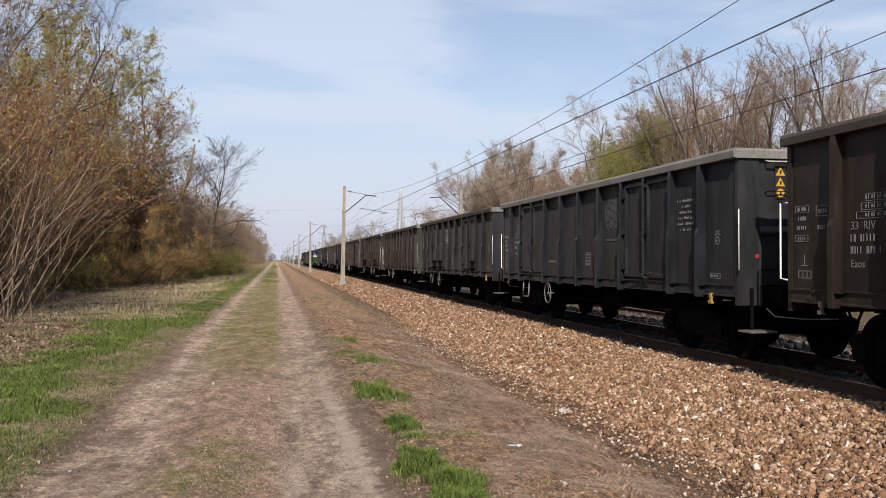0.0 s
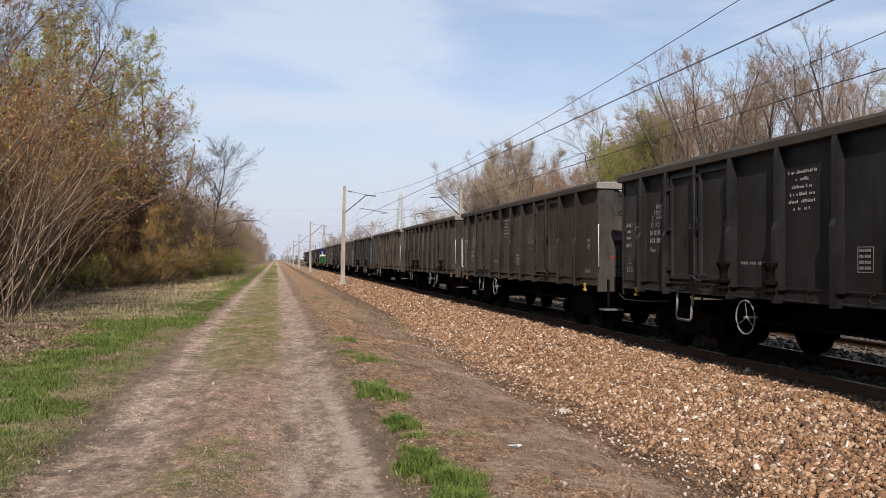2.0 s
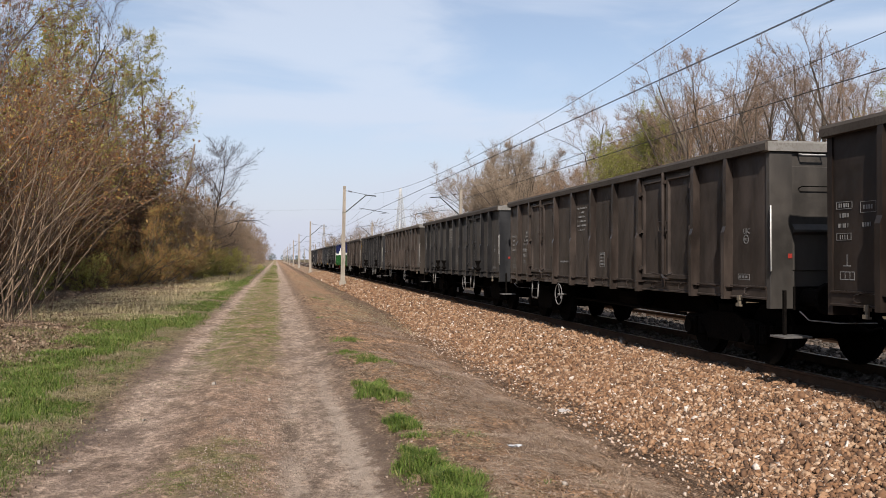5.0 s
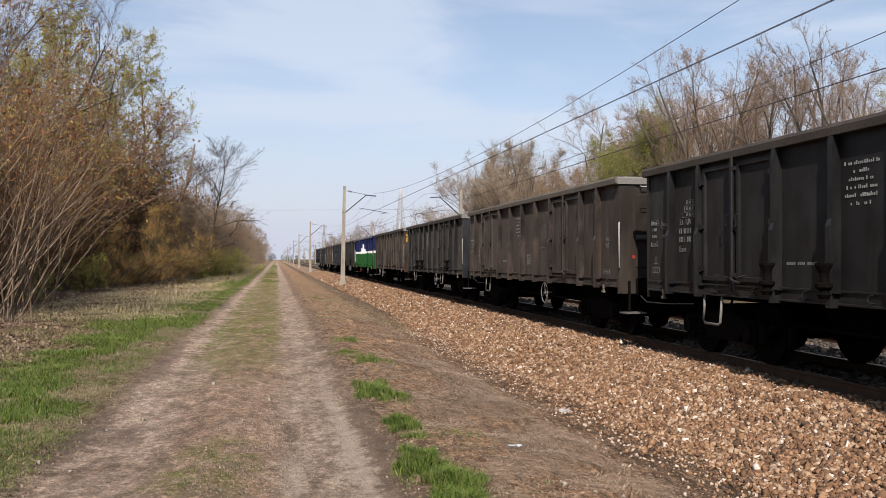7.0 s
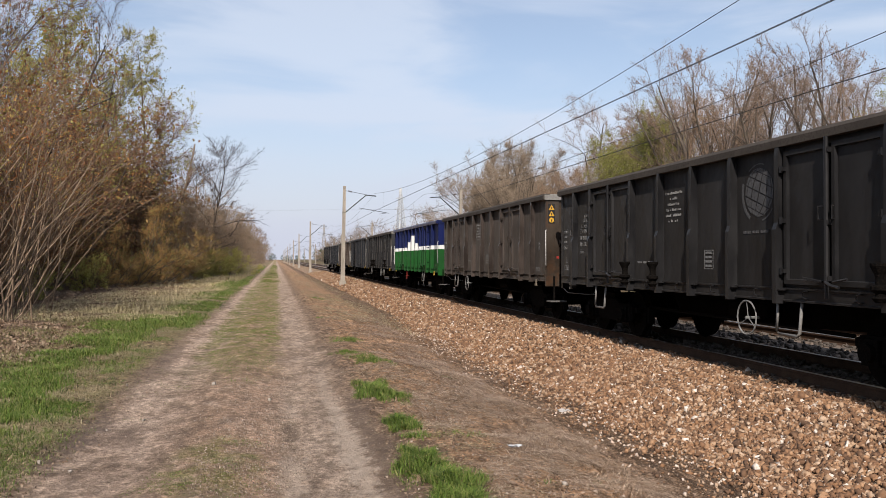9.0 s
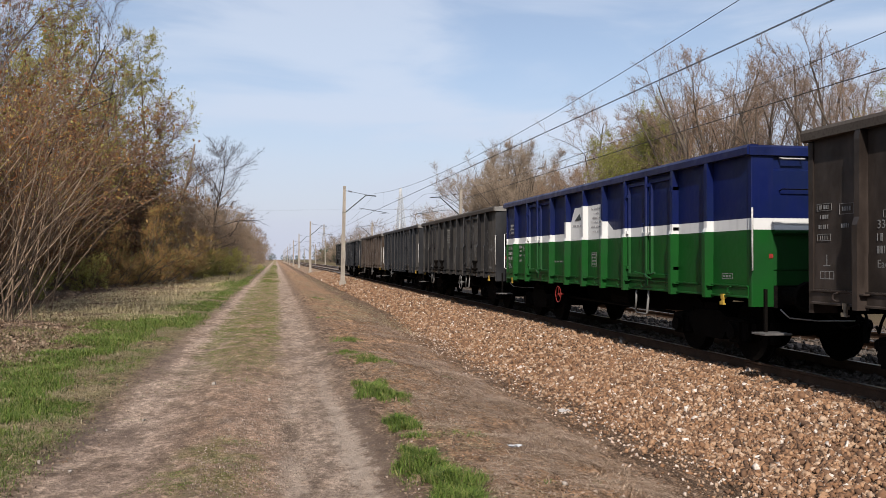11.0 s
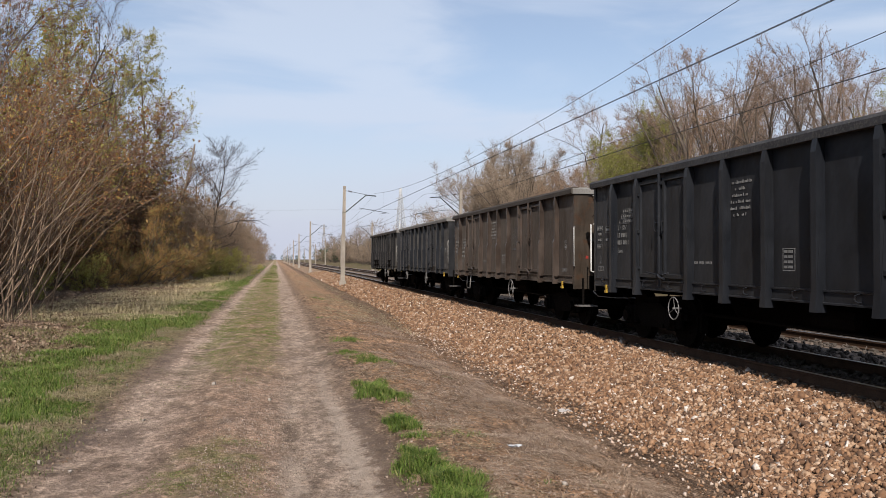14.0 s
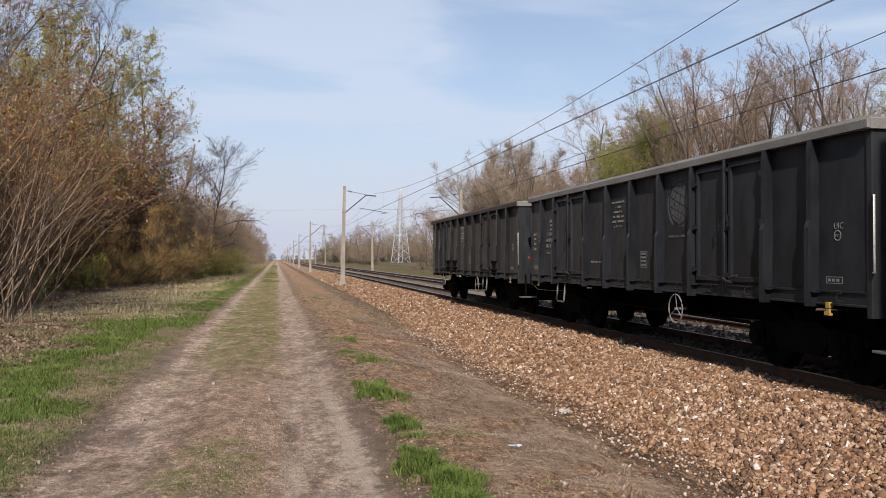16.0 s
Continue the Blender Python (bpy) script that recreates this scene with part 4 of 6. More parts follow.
def text_mesh(words, size, mat):
    cu = bpy.data.curves.new("writing", "FONT")
    cu.body, cu.size, cu.extrude = words, size, 0.001
    cu.resolution_u = 2
    ob = bpy.data.objects.new("writing", cu)
    scene.collection.objects.link(ob)
    bpy.context.view_layer.update()
    me = bpy.data.meshes.new_from_object(ob.evaluated_get(bpy.context.evaluated_depsgraph_get()))
    bpy.data.objects.remove(ob)
    me.materials.clear()
    me.materials.append(mat)
    return me


# writing on the camera's side runs along -y
WRITE = Matrix(((0, 0, -1, 0), (-1, 0, 0, 0), (0, 1, 0, 0), (0, 0, 0, 1)))


def write_on(wagon, words, y, z, size, mat, label=""):
    ob = part("lettering", cached(("text", words, size, mat.name), lambda: text_mesh(words, size, mat)), None, wagon, label)
    ob.matrix_basis = Matrix.Translation((-SIDE - 0.006, y, z)) @ WRITE
    return ob


def bars_mesh(rows, mat):
    """Rows of short bars, for writing too small to read: (y, z, length, height)."""
    bm = bmesh.new()
    for y, z, length, high in rows:
        bm_box(bm, -0.004, 0.0, y - length, y, z, z + high)
    return to_mesh(bm, mat)


def frame_bars(y, z, w, h, t=0.014):
    return [(y, z, w, t), (y, z + h - t, w, t), (y, z, t, h), (y - w + t, z, t, h)]


def lettering_rows(kind):
    r = random.Random(kind)
    if kind == "address":
        rows = []
        for i in range(6):
            length, y = (0.62, 0.3, 0.46, 0.6, 0.6, 0.4)[i], 0.0
            y0 = -(0.62 - length) / 2
            while length > 0.05:
                k = r.uniform(0.026, 0.04)
                if r.random() > 0.16:
                    rows.append((y0, -0.095 * i, k * 0.55, r.choice((0.03, 0.03, 0.044))))
                y0 -= k
                length -= k
        return rows
    if kind == "number":
        rows = []
        for z, groups in ((0.0, (2, 5)), (-0.14, (4, 3, 1))):
            y = 0.0
            for g in groups:
                for _ in range(g):
                    rows.append((y, z, r.choice((0.012, 0.034, 0.034)), 0.085))
                    y -= 0.055
                y -= 0.05
        return rows
    if kind == "loads":
        rows = []
        for i in range(3):
            rows += frame_bars(-0.02 - 0.08 * (2 - i), 0.18 - 0.1 * i, 0.62 - 0.09 * i, 0.085, 0.006)
            for k in range(5):
                rows.append((-0.22 - 0.1 * k, 0.2 - 0.1 * i, 0.006, 0.06))
                rows.append((-0.17 - 0.1 * k, 0.205 - 0.1 * i, 0.03, 0.04))
        return rows
    if kind == "weights":
        rows = frame_bars(0, 0.42, 0.28, 0.09, 0.006) + frame_bars(0, 0.05, 0.26, 0.085, 0.006) + frame_bars(-0.42, 0.36, 0.26, 0.13, 0.006)
        for y, z, count in ((-0.04, 0.44, 5), (-0.06, 0.32, 4), (-0.03, 0.2, 5), (-0.06, 0.065, 4), (-0.47, 0.4, 4), (-0.45, 0.2, 4)):
            rows += [(y - 0.042 * k, z, r.choice((0.01, 0.027, 0.027)), 0.05) for k in range(count)]
        return rows
    if kind == "signs":
        return frame_bars(0, 0, 0.26, 0.1, 0.01) + [(-0.085, 0, 0.01, 0.1), (-0.17, 0, 0.01, 0.1), (-0.12, 0.16, 0.012, 0.14), (-0.06, 0.16, 0.13, 0.012)]
    if kind == "grid":
        rows = frame_bars(0, 0, 0.27, 0.3, 0.01)
        for k in range(4):
            rows.append((-0.03, 0.035 + 0.068 * k, 0.07, 0.035))
            rows.append((-0.12, 0.035 + 0.068 * k, 0.1, 0.035))
        return rows
    if kind == "sill_note":
        return frame_bars(0, 0, 0.3, 0.085, 0.009) + [(-0.03 - 0.08 * k, 0.025, 0.05, 0.035) for k in range(3)]
    if kind == "long_note":
        return [(-0.04 * k, 0, 0.026, 0.04) for k in range(16) if k not in (5, 10)]
    if kind == "scratches":
        rows = []
        for y0, y1, z0, z1, count, w, h in ((2.63, 2.3, 1.4, 2.8, 40, 0.012, 0.2), (2.9, 2.3, 1.4, 2.8, 26, 0.008, 0.3), (2.35, 2.1, 2.5, 2.85, 20, 0.03, 0.09), (1.4, 0.8, 1.5, 2.75, 44, 0.02, 0.13), (0.75, 0.2, 1.3, 2.3, 22, 0.015, 0.14), (3.8, 3.25, 1.4, 2.8, 26, 0.01, 0.2), (6.2, 5.4, 1.5, 2.9, 30, 0.02, 0.1), (7.3, 6.6, 1.5, 2.3, 16, 0.02, 0.08)):
            for _ in range(count // 2):
                rows.append((y0 + (y1 - y0) * r.random(), z0 + (z1 - z0) * r.random(), w * r.uniform(0.3, 0.8), h * r.uniform(0.15, 0.8)))
        return rows
    return []


def globe_mesh():
    """A faded emblem: a tilted globe of painted cells, with arcs swept round it."""
    bm = bmesh.new()
    r, tilt = 0.33, math.radians(20)
    turn_y, turn_z = math.cos(tilt), math.sin(tilt)
    def at(lon, lat):
        y, z = r * math.sin(lon) * math.cos(lat), r * math.sin(lat)
        return (y * turn_y - z * turn_z, y * turn_z + z * turn_y)
    lons = [math.radians(-90 + 30 * k) for k in range(7)]
    lats = [math.radians(-75 + 25 * k) for k in range(7)]
    for lon0, lon1 in zip(lons, lons[1:]):
        for lat0, lat1 in zip(lats, lats[1:]):
            a0, a1, b0, b1 = lon0 + 0.035, lon1 - 0.035, lat0 + 0.03, lat1 - 0.03
            steps = [k / 3 for k in range(4)]
            outline = [at(a0 + (a1 - a0) * k, b0) for k in steps] + [at(a1 + (a0 - a1) * k, b1) for k in steps]
            bm_prism(bm, outline, "x", -0.002, 0.0)
    for a0, a1, wide in ((-1.0, 0.35, 0.05), (-2.5, -1.75, 0.022), (0.9, 1.9, 0.016)):
        angles = [a0 + (a1 - a0) * k / 8 for k in range(9)]
        bm_prism(bm, [(0.37 * math.cos(q), 0.37 * math.sin(q)) for q in angles] + [((0.37 + wide) * math.cos(q), (0.37 + wide) * math.sin(q)) for q in reversed(angles)], "x", -0.002, 0.0)
    return to_mesh(bm, FADED)


def ring_mesh(r, mat):
    bm = bmesh.new()
    bm_tube(bm, [(0, r * math.cos(a * math.pi / 12), r * math.sin(a * math.pi / 12)) for a in range(25)], 0.009, 4)
    bmesh.ops.scale(bm, vec=(0.4, 1, 1), verts=bm.verts)
    return to_mesh(bm, mat)


def plate_mesh(shape, mat):
    bm = bmesh.new()
    bm_prism(bm, shape, "y", -0.006, 0.0)
    return to_mesh(bm, mat)


def side_plate(shape, mat):
    bm = bmesh.new()
    bm_prism(bm, shape, "x", -SIDE - 0.008, -SIDE - 0.002)
    return to_mesh(bm, mat)


TRIANGLE = [(-0.1, -0.08), (0.1, -0.08), (0.0, 0.095)]
ROUND = [(0.085 * math.cos(a * math.pi / 8), 0.085 * math.sin(a * math.pi / 8)) for a in range(16)]
SQUARE = [(-0.045, -0.045), (0.045, -0.045), (0.045, 0.045), (-0.045, 0.045)]


def wagon(look_, rim, label, end="", straight=False, cups=False, signs=False, globe=False, wheel_at=8.5, stirrups=(10.5,), two_tone=False, scratched=False, address_at=7.45, far_rail=False, bright_hooks=False, even=False, sign_at=-0.76):
    w = new("open_wagon")
    tagged(w, label, "freight wagon", "wagons of the coal train")
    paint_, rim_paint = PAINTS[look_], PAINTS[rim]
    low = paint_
    # a lighter paint on the sunward end adds to the sunlight there
    end_paint = PAINTS[end] if end else paint_ if two_tone else PAINTS["sunward_end" if "black" in look_ and "brown" not in look_ else "brown_end"]

    def put(name, key, make, mat, m=None, label="", parent=None):
        me = cached(key, make)
        if two_tone and mat is paint_:
            # its paint runs over all parts, so they keep the wagon's own coordinates
            me = me.copy()
            me.transform(m or Matrix())
            m = None
        ob = part(name, me, None, parent or w, label)
        if mat:
            paint(ob, mat)
        if m is not None:
            ob.matrix_basis = m
        return ob

    flip = pose(0, BODY, 0, 0, 0, 180)
    posts, doors = (EVEN_POSTS, EVEN_DOORS) if two_tone or straight or even else (POSTS, DOORS)
    put("wagon_floor", "floor", floor_mesh, paint_)
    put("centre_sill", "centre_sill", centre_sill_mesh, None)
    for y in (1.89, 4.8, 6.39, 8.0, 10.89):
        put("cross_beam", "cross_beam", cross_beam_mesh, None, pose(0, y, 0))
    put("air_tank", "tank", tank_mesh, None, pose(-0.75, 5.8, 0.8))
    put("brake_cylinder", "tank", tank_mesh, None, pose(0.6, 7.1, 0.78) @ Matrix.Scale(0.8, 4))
    for a, b in ((-1.0, -0.7), (0.9, 0.9)):
        put("brake_rod", ("rod", a), lambda: bar_mesh([(a, 3.2, 0.62), (b, 9.9, 0.62)], 0.03, STEEL_DARK), None)
    for m in (None, flip):
        put("top_rim", "rim", rim_mesh, rim_paint, m, "dusty steel rim along the top")
        put("end_rim", "end_rim", end_rim_mesh, rim_paint if two_tone or m is not None else PAINTS["pale_rim"], m, "steel rim of the end wall")
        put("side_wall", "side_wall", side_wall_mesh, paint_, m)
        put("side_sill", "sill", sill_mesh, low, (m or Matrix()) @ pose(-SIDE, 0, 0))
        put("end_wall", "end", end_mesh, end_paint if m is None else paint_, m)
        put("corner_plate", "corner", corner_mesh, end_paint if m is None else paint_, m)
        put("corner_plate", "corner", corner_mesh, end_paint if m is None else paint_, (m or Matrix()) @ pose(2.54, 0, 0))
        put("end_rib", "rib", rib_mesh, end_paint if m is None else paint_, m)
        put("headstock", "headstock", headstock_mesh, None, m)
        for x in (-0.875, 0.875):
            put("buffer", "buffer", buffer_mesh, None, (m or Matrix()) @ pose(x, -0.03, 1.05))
        for y in posts:
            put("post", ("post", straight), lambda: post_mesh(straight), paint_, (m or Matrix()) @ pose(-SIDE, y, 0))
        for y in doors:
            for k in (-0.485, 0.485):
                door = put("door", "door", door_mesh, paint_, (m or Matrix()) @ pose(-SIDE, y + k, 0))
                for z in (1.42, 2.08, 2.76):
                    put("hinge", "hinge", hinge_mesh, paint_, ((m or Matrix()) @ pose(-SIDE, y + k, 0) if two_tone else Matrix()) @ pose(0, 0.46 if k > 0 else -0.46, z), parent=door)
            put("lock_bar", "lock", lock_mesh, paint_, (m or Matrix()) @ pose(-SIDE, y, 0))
        put("handrail", "handrail", lambda: bar_mesh([(-1.43, -0.03, 2.3), (-1.47, -0.1, 2.3), (-1.47, -0.1, 1.42), (-1.43, -0.03, 1.42)], 0.013, WHITE_PAINT), None, m, "white painted handrail")
        if far_rail or m is None:
            put("handrail", "far_handrail", lambda: bar_mesh([(1.43, -0.03, 2.32), (1.46, -0.16, 2.32), (1.46, -0.16, 1.32), (1.43, -0.03, 1.3)], 0.013, WHITE_PAINT), None, m, "white painted handrail")
        put("step_hanger", "hanger", lambda: sides(lambda bm: bm_box(bm, -1.26, -1.22, -0.07, -0.03, 0.545, 1.15)), None, m)
        put("step_plate", "step", lambda: step_mesh(), None, m, "steel step plate in light grey, as if lit from above")
        for y in (0.7, BODY - 0.7):
            put("tow_hook", "hook", lambda: to_mesh(hook_bm(), YELLOW_PAINT), None if bright_hooks else DULL_HOOK, (m or Matrix()) @ pose(-SIDE - 0.03, y, 1.0) @ Matrix.Scale(0.8, 4), "rope hook under the sill")
        for y in (0.5, 2.5, 3.5, 4.6, 5.8, 6.95, 8.15, 9.3, 10.3, 12.25):
            put("lashing_ring", "ring", ring_half_mesh, paint_, (m or Matrix()) @ pose(-SIDE - 0.035, y, 1.12))
        if cups:
            for y in (1.98, 7.57, 8.75):
                put("bracket", "cup", cup_mesh, STEEL_DARK, (m or Matrix()) @ pose(-SIDE, y, 0))
    put("brake_hose", "hose", lambda: bar_mesh([(-1.0, -0.04, 0.86), (-0.9, -0.1, 0.74), (-0.5, -0.2, 0.7), (0.0, -0.3, 0.7)], 0.01, HOSE_WHITE), None)
    put("tail_plate", "tail", lambda: plate_mesh(SQUARE, RED_PAINT), None, pose(-1.14, -0.032, 1.62) @ Matrix.Scale(0.7, 4), "small red reflector plate")
    if signs:
        board = put("sign_board", "board", lambda: plate_mesh([(-0.115, 2.33), (0.115, 2.33), (0.115, 2.98), (-0.115, 2.98)], DARK_HOLLOW), None, pose(sign_at, -0.031, 0.72) @ Matrix.Scale(0.75, 4), "black board with yellow warning signs")
        for z, shape, name in ((2.86, TRIANGLE, "warning"), (2.65, TRIANGLE, "warning"), (2.44, ROUND, "round")):
            put("warning_sign", name, lambda: plate_mesh(shape, SIGN_YELLOW), None, pose(0, -0.008, z), "yellow warning sign", parent=board)
            put("symbol", "symbol", lambda: plate_mesh([(-0.014, -0.045), (0.014, -0.045), (0.02, 0.03), (-0.02, 0.03)], DARK_HOLLOW), None, pose(0, -0.016, z - 0.005), parent=board)
    put("handle", "handle", lambda: bar_mesh([(-1.0, -0.03, 3.02), (-1.0, -0.12, 3.0), (-0.66, -0.12, 3.0), (-0.66, -0.03, 3.02)], 0.014, HOSE_WHITE), None, None, "white handle on the end wall")
    put("rung", "rung", lambda: bar_mesh([(-1.0, -0.03, 2.55), (-1.0, -0.1, 2.57), (-0.5, -0.1, 2.57), (-0.5, -0.03, 2.55)], 0.009, STEEL_DARK), None, None, "dark rung on the end wall")
    if wheel_at:
        put("handwheel", "handwheel", handwheel_mesh, RED_PAINT if two_tone else None, pose(-SIDE - 0.08, wheel_at, 0.75) @ Matrix.Scale(0.62 if straight or two_tone else 0.8, 4), "spoked brake handwheel")
    for y in stirrups:
        put("stirrup_step", "stirrup", lambda: bar_mesh([(0, -0.26, 1.03), (-0.03, -0.25, 0.62), (-0.03, -0.2, 0.58), (-0.03, 0.2, 0.58), (-0.03, 0.25, 0.62), (0, 0.26, 1.03)], 0.022, WORN_BAR), None, pose(-SIDE, y, 0))
    # writing
    def bars(kind, y, z, mat=GREY_LETTER):
        put("lettering", ("bars", kind, mat.name), lambda: bars_mesh(lettering_rows(kind), mat), None, pose(-SIDE - 0.004, y, z))["kind"] = "stuff"
    number_y, weight_y, number_z = (12.62, 11.55, 1.84) if two_tone else (11.6, 12.66, 1.92 if "brown" in look_ else 2.14)
    ink = WHITE_LETTER if two_tone else GREY_LETTER
    bars("weights", weight_y, 1.45 if two_tone else 1.75, ink)
    bars("loads", number_y - 0.08, 2.3 if two_tone else number_z + 0.14, ink)
    bars("signs", 12.6, 1.33, ink)
    write_on(w, "33  RIV", number_y, number_z, 0.14, ink)
    bars("number", number_y, number_z - 0.14, ink)
    write_on(w, "Eaos", number_y, number_z - 0.44, 0.13, ink)
    if not two_tone:
        bars("address", address_at, 2.52 if address_at < 3 else 2.68, WHITE_LETTER if scratched or cups else GREY_LETTER)
        write_on(w, "UIC", 0.66, 1.94, 0.11, GREY_LETTER)
        ring = put("lettering", "uicring", lambda: ring_mesh(0.06, GREY_LETTER), None, pose(-SIDE - 0.004, 0.59, 1.86))
        write_on(w, "MC", 0.632, 1.838, 0.055, GREY_LETTER)
    if two_tone:
        put("emblem", "peak", lambda: side_plate([(7.15, 2.44), (6.75, 2.44), (6.85, 2.58)], PAINTED_STEEL), None, label="dark peaked emblem")
        bars("long_note", 7.25, 2.3, PALE_INK)
        bars("address", 6.15, 2.62, PALE_INK)
    bars("grid", 6.12, 1.42)
    bars("sill_note", 0.8, 1.28)
    bars("long_note", 8.6, 1.5)
    bars("sill_note", 2.9, 1.08)
    if globe:
        brown = "brown" in look_
        put("emblem", "globe", globe_mesh, OLD_WHITE if brown else None, pose(-SIDE - 0.003, 4.74, 2.21) @ Matrix.Scale(0.8, 4) if brown else pose(-SIDE - 0.003, 4.6, 2.51) @ Matrix.Scale(1.05, 4), "faded round emblem")["kind"] = "stuff"
        bars("long_note", 5.0, 1.94 if not brown else 1.84, FADED)
    if scratched:
        put("scratch", "scratches", lambda: bars_mesh(lettering_rows("scratches"), SCRAPED), None, pose(-SIDE - 0.024, 0, 0), "white scratch marks in the paint")["kind"] = "stuff"
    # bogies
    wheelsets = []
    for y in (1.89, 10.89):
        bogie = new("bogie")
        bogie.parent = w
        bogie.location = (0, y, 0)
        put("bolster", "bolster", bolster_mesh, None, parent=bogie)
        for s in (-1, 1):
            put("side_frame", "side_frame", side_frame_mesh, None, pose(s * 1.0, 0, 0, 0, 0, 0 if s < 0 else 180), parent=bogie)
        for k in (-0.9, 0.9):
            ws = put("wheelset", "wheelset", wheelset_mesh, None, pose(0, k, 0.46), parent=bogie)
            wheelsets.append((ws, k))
    return w, wheelsets


def hook_bm():
    bm = bmesh.new()
    bm_box(bm, -0.05, 0.02, -0.04, 0.04, -0.02, 0.07)
    bm_box(bm, -0.045, 0.0, -0.022, 0.022, -0.1, -0.02)
    bm_box(bm, -0.06, 0.0, -0.06, 0.06, -0.13, -0.1)
    bm_box(bm, -0.06, -0.035, -0.06, 0.06, -0.1, -0.07)
    return bm


GENERIC = "open steel wagon with ribbed sides, "
WAGONS = [
    (-1, wagon("brown_black", "brown_rim", GENERIC + "brown-black paint, dusty", stirrups=(10.5,), far_rail=True)),
    (0, wagon("blue_black", "pale_rim", GENERIC + "blue-black paint, pale rim, warning signs", signs=True, globe=True, stirrups=(10.5,), address_at=1.88, far_rail=True, bright_hooks=True)),
    (1, wagon("black", "brown_rim", GENERIC + "sooty black with bracket cups", cups=True, wheel_at=8.37, stirrups=(10.3,), bright_hooks=True)),
    (2, wagon("brown_black", "brown_rim", GENERIC + "dark brown, pale end corner", end="grey_end", even=True, wheel_at=8.15, stirrups=(10.1,), globe=True, far_rail=True, bright_hooks=True)),
    (3, wagon("brown_black", "brown_rim", GENERIC + "brown-black with bracket cups", cups=True, wheel_at=5.0, stirrups=(10.4, 4.0), signs=True)),
    (4, wagon("grey_brown", "brown_rim", GENERIC + "dusty grey-brown, lettered end", end="grey_end")),
    (5, wagon("black", "brown_rim", GENERIC + "black, cups and emblem", cups=True, globe=True, wheel_at=4.53, stirrups=(10.5, 3.52))),
    (6, wagon("grey_brown", "tan_rim", GENERIC + "dark brown, dusty pale rim", wheel_at=4.45, stirrups=(10.3,), globe=True, address_at=7.2)),
    (7, wagon("black", "brown_rim", GENERIC + "black with faded emblem, warning signs", cups=True, globe=True, signs=True, wheel_at=4.8, stirrups=(10.4, 3.9))),
    (8, wagon("grey_brown", "brown_rim", GENERIC + "brownish grey, rusty end corner", end="rust_end", signs=True, sign_at=-1.3)),
    (9, wagon("blue", "plain_blue", "open steel wagon painted blue over green with white stripe", two_tone=True, wheel_at=8.07, stirrups=(3.6,), far_rail=True, bright_hooks=True)),
    (10, wagon("black", "brown_rim", GENERIC + "scratched black with faded emblem", scratched=True, cups=True, globe=True, signs=True, wheel_at=4.7, stirrups=(10.4, 3.8), bright_hooks=True)),
    (11, wagon("blue_black", "dark_rim", GENERIC + "blue-black with straight posts", straight=True, wheel_at=9.1, stirrups=(), far_rail=True, bright_hooks=True)),
    (12, wagon("rust_brown", "brown_rim", GENERIC + "rusty brown, rust-streaked end wall", end="rust_end", even=True, globe=True, wheel_at=4.95, stirrups=(10.5,), bright_hooks=True)),
    (13, wagon("blue_black", "pale_rim", GENERIC + "blue-black, pale rim and emblem", globe=True, wheel_at=4.6, stirrups=(10.5,), bright_hooks=True)),
    (14, wagon("black", "brown_rim", GENERIC + "black, cups, last of train", cups=True, wheel_at=4.6, stirrups=(10.4, 3.8))),
]


# ---- trees and shrubs ----
def bark(name, a, b):
    return mottled(name, a, b, tuple(x * 0.6 for x in a), 2.0, 30.0, 0.9)


BARK_GREY = bark("grey_brown_bark", (0.075, 0.058, 0.045), (0.12, 0.098, 0.078))
BARK_PALE = bark("pale_stem_bark", (0.19, 0.132, 0.09), (0.29, 0.212, 0.148))
BARK_SNAG = bark("bleached_wood", (0.2, 0.16, 0.125), (0.3, 0.25, 0.2))
BARK_DARK = bark("dark_bark", (0.035, 0.027, 0.022), (0.06, 0.048, 0.04))
TWIG_RED = bark("reddish_twigs", (0.125, 0.062, 0.032), (0.18, 0.096, 0.053))
TWIG_GREY = bark("grey_twigs", (0.165, 0.12, 0.092), (0.23, 0.17, 0.132))
TWIG_DARK = bark("dark_twigs", (0.05, 0.037, 0.03), (0.08, 0.06, 0.05))
TWIG_WILLOW = bark("pale_willow_shoots", (0.2, 0.15, 0.105), (0.28, 0.215, 0.155))
TWIG_STRAW = bark("straw_brown_twigs", (0.205, 0.132, 0.086), (0.275, 0.185, 0.125))
TWIG_OCHRE = bark("ochre_twigs", (0.27, 0.15, 0.05), (0.36, 0.215, 0.08))


def leaf_material(name, colours, through_light=0.0):
    m, n, l, p = material(name, 0.6, 0.0, 0.3)
    g = n.new("ShaderNodeNewGeometry")
    ramp = n.new("ShaderNodeValToRGB")
    while len(ramp.color_ramp.elements) < len(colours):
        ramp.color_ramp.elements.new(0.5)
    for i, (e, c) in enumerate(zip(ramp.color_ramp.elements, colours)):
        e.position, e.color = i / max(1, len(colours) - 1), (*(k * ALBEDO_DIM for k in c), 1)
    l.new(g.outputs["Random Per Island"], ramp.inputs["Fac"])
    l.new(ramp.outputs["Color"], p.inputs["Base Color"])
    if through_light:
        thin, both = n.new("ShaderNodeBsdfTranslucent"), n.new("ShaderNodeMixShader")
        both.inputs["Fac"].default_value = through_light
        l.new(ramp.outputs["Color"], thin.inputs["Color"])
        l.new(p.outputs[0], both.inputs[1])
        l.new(thin.outputs[0], both.inputs[2])
        l.new(both.outputs[0], n["Material Output"].inputs["Surface"])
    return m


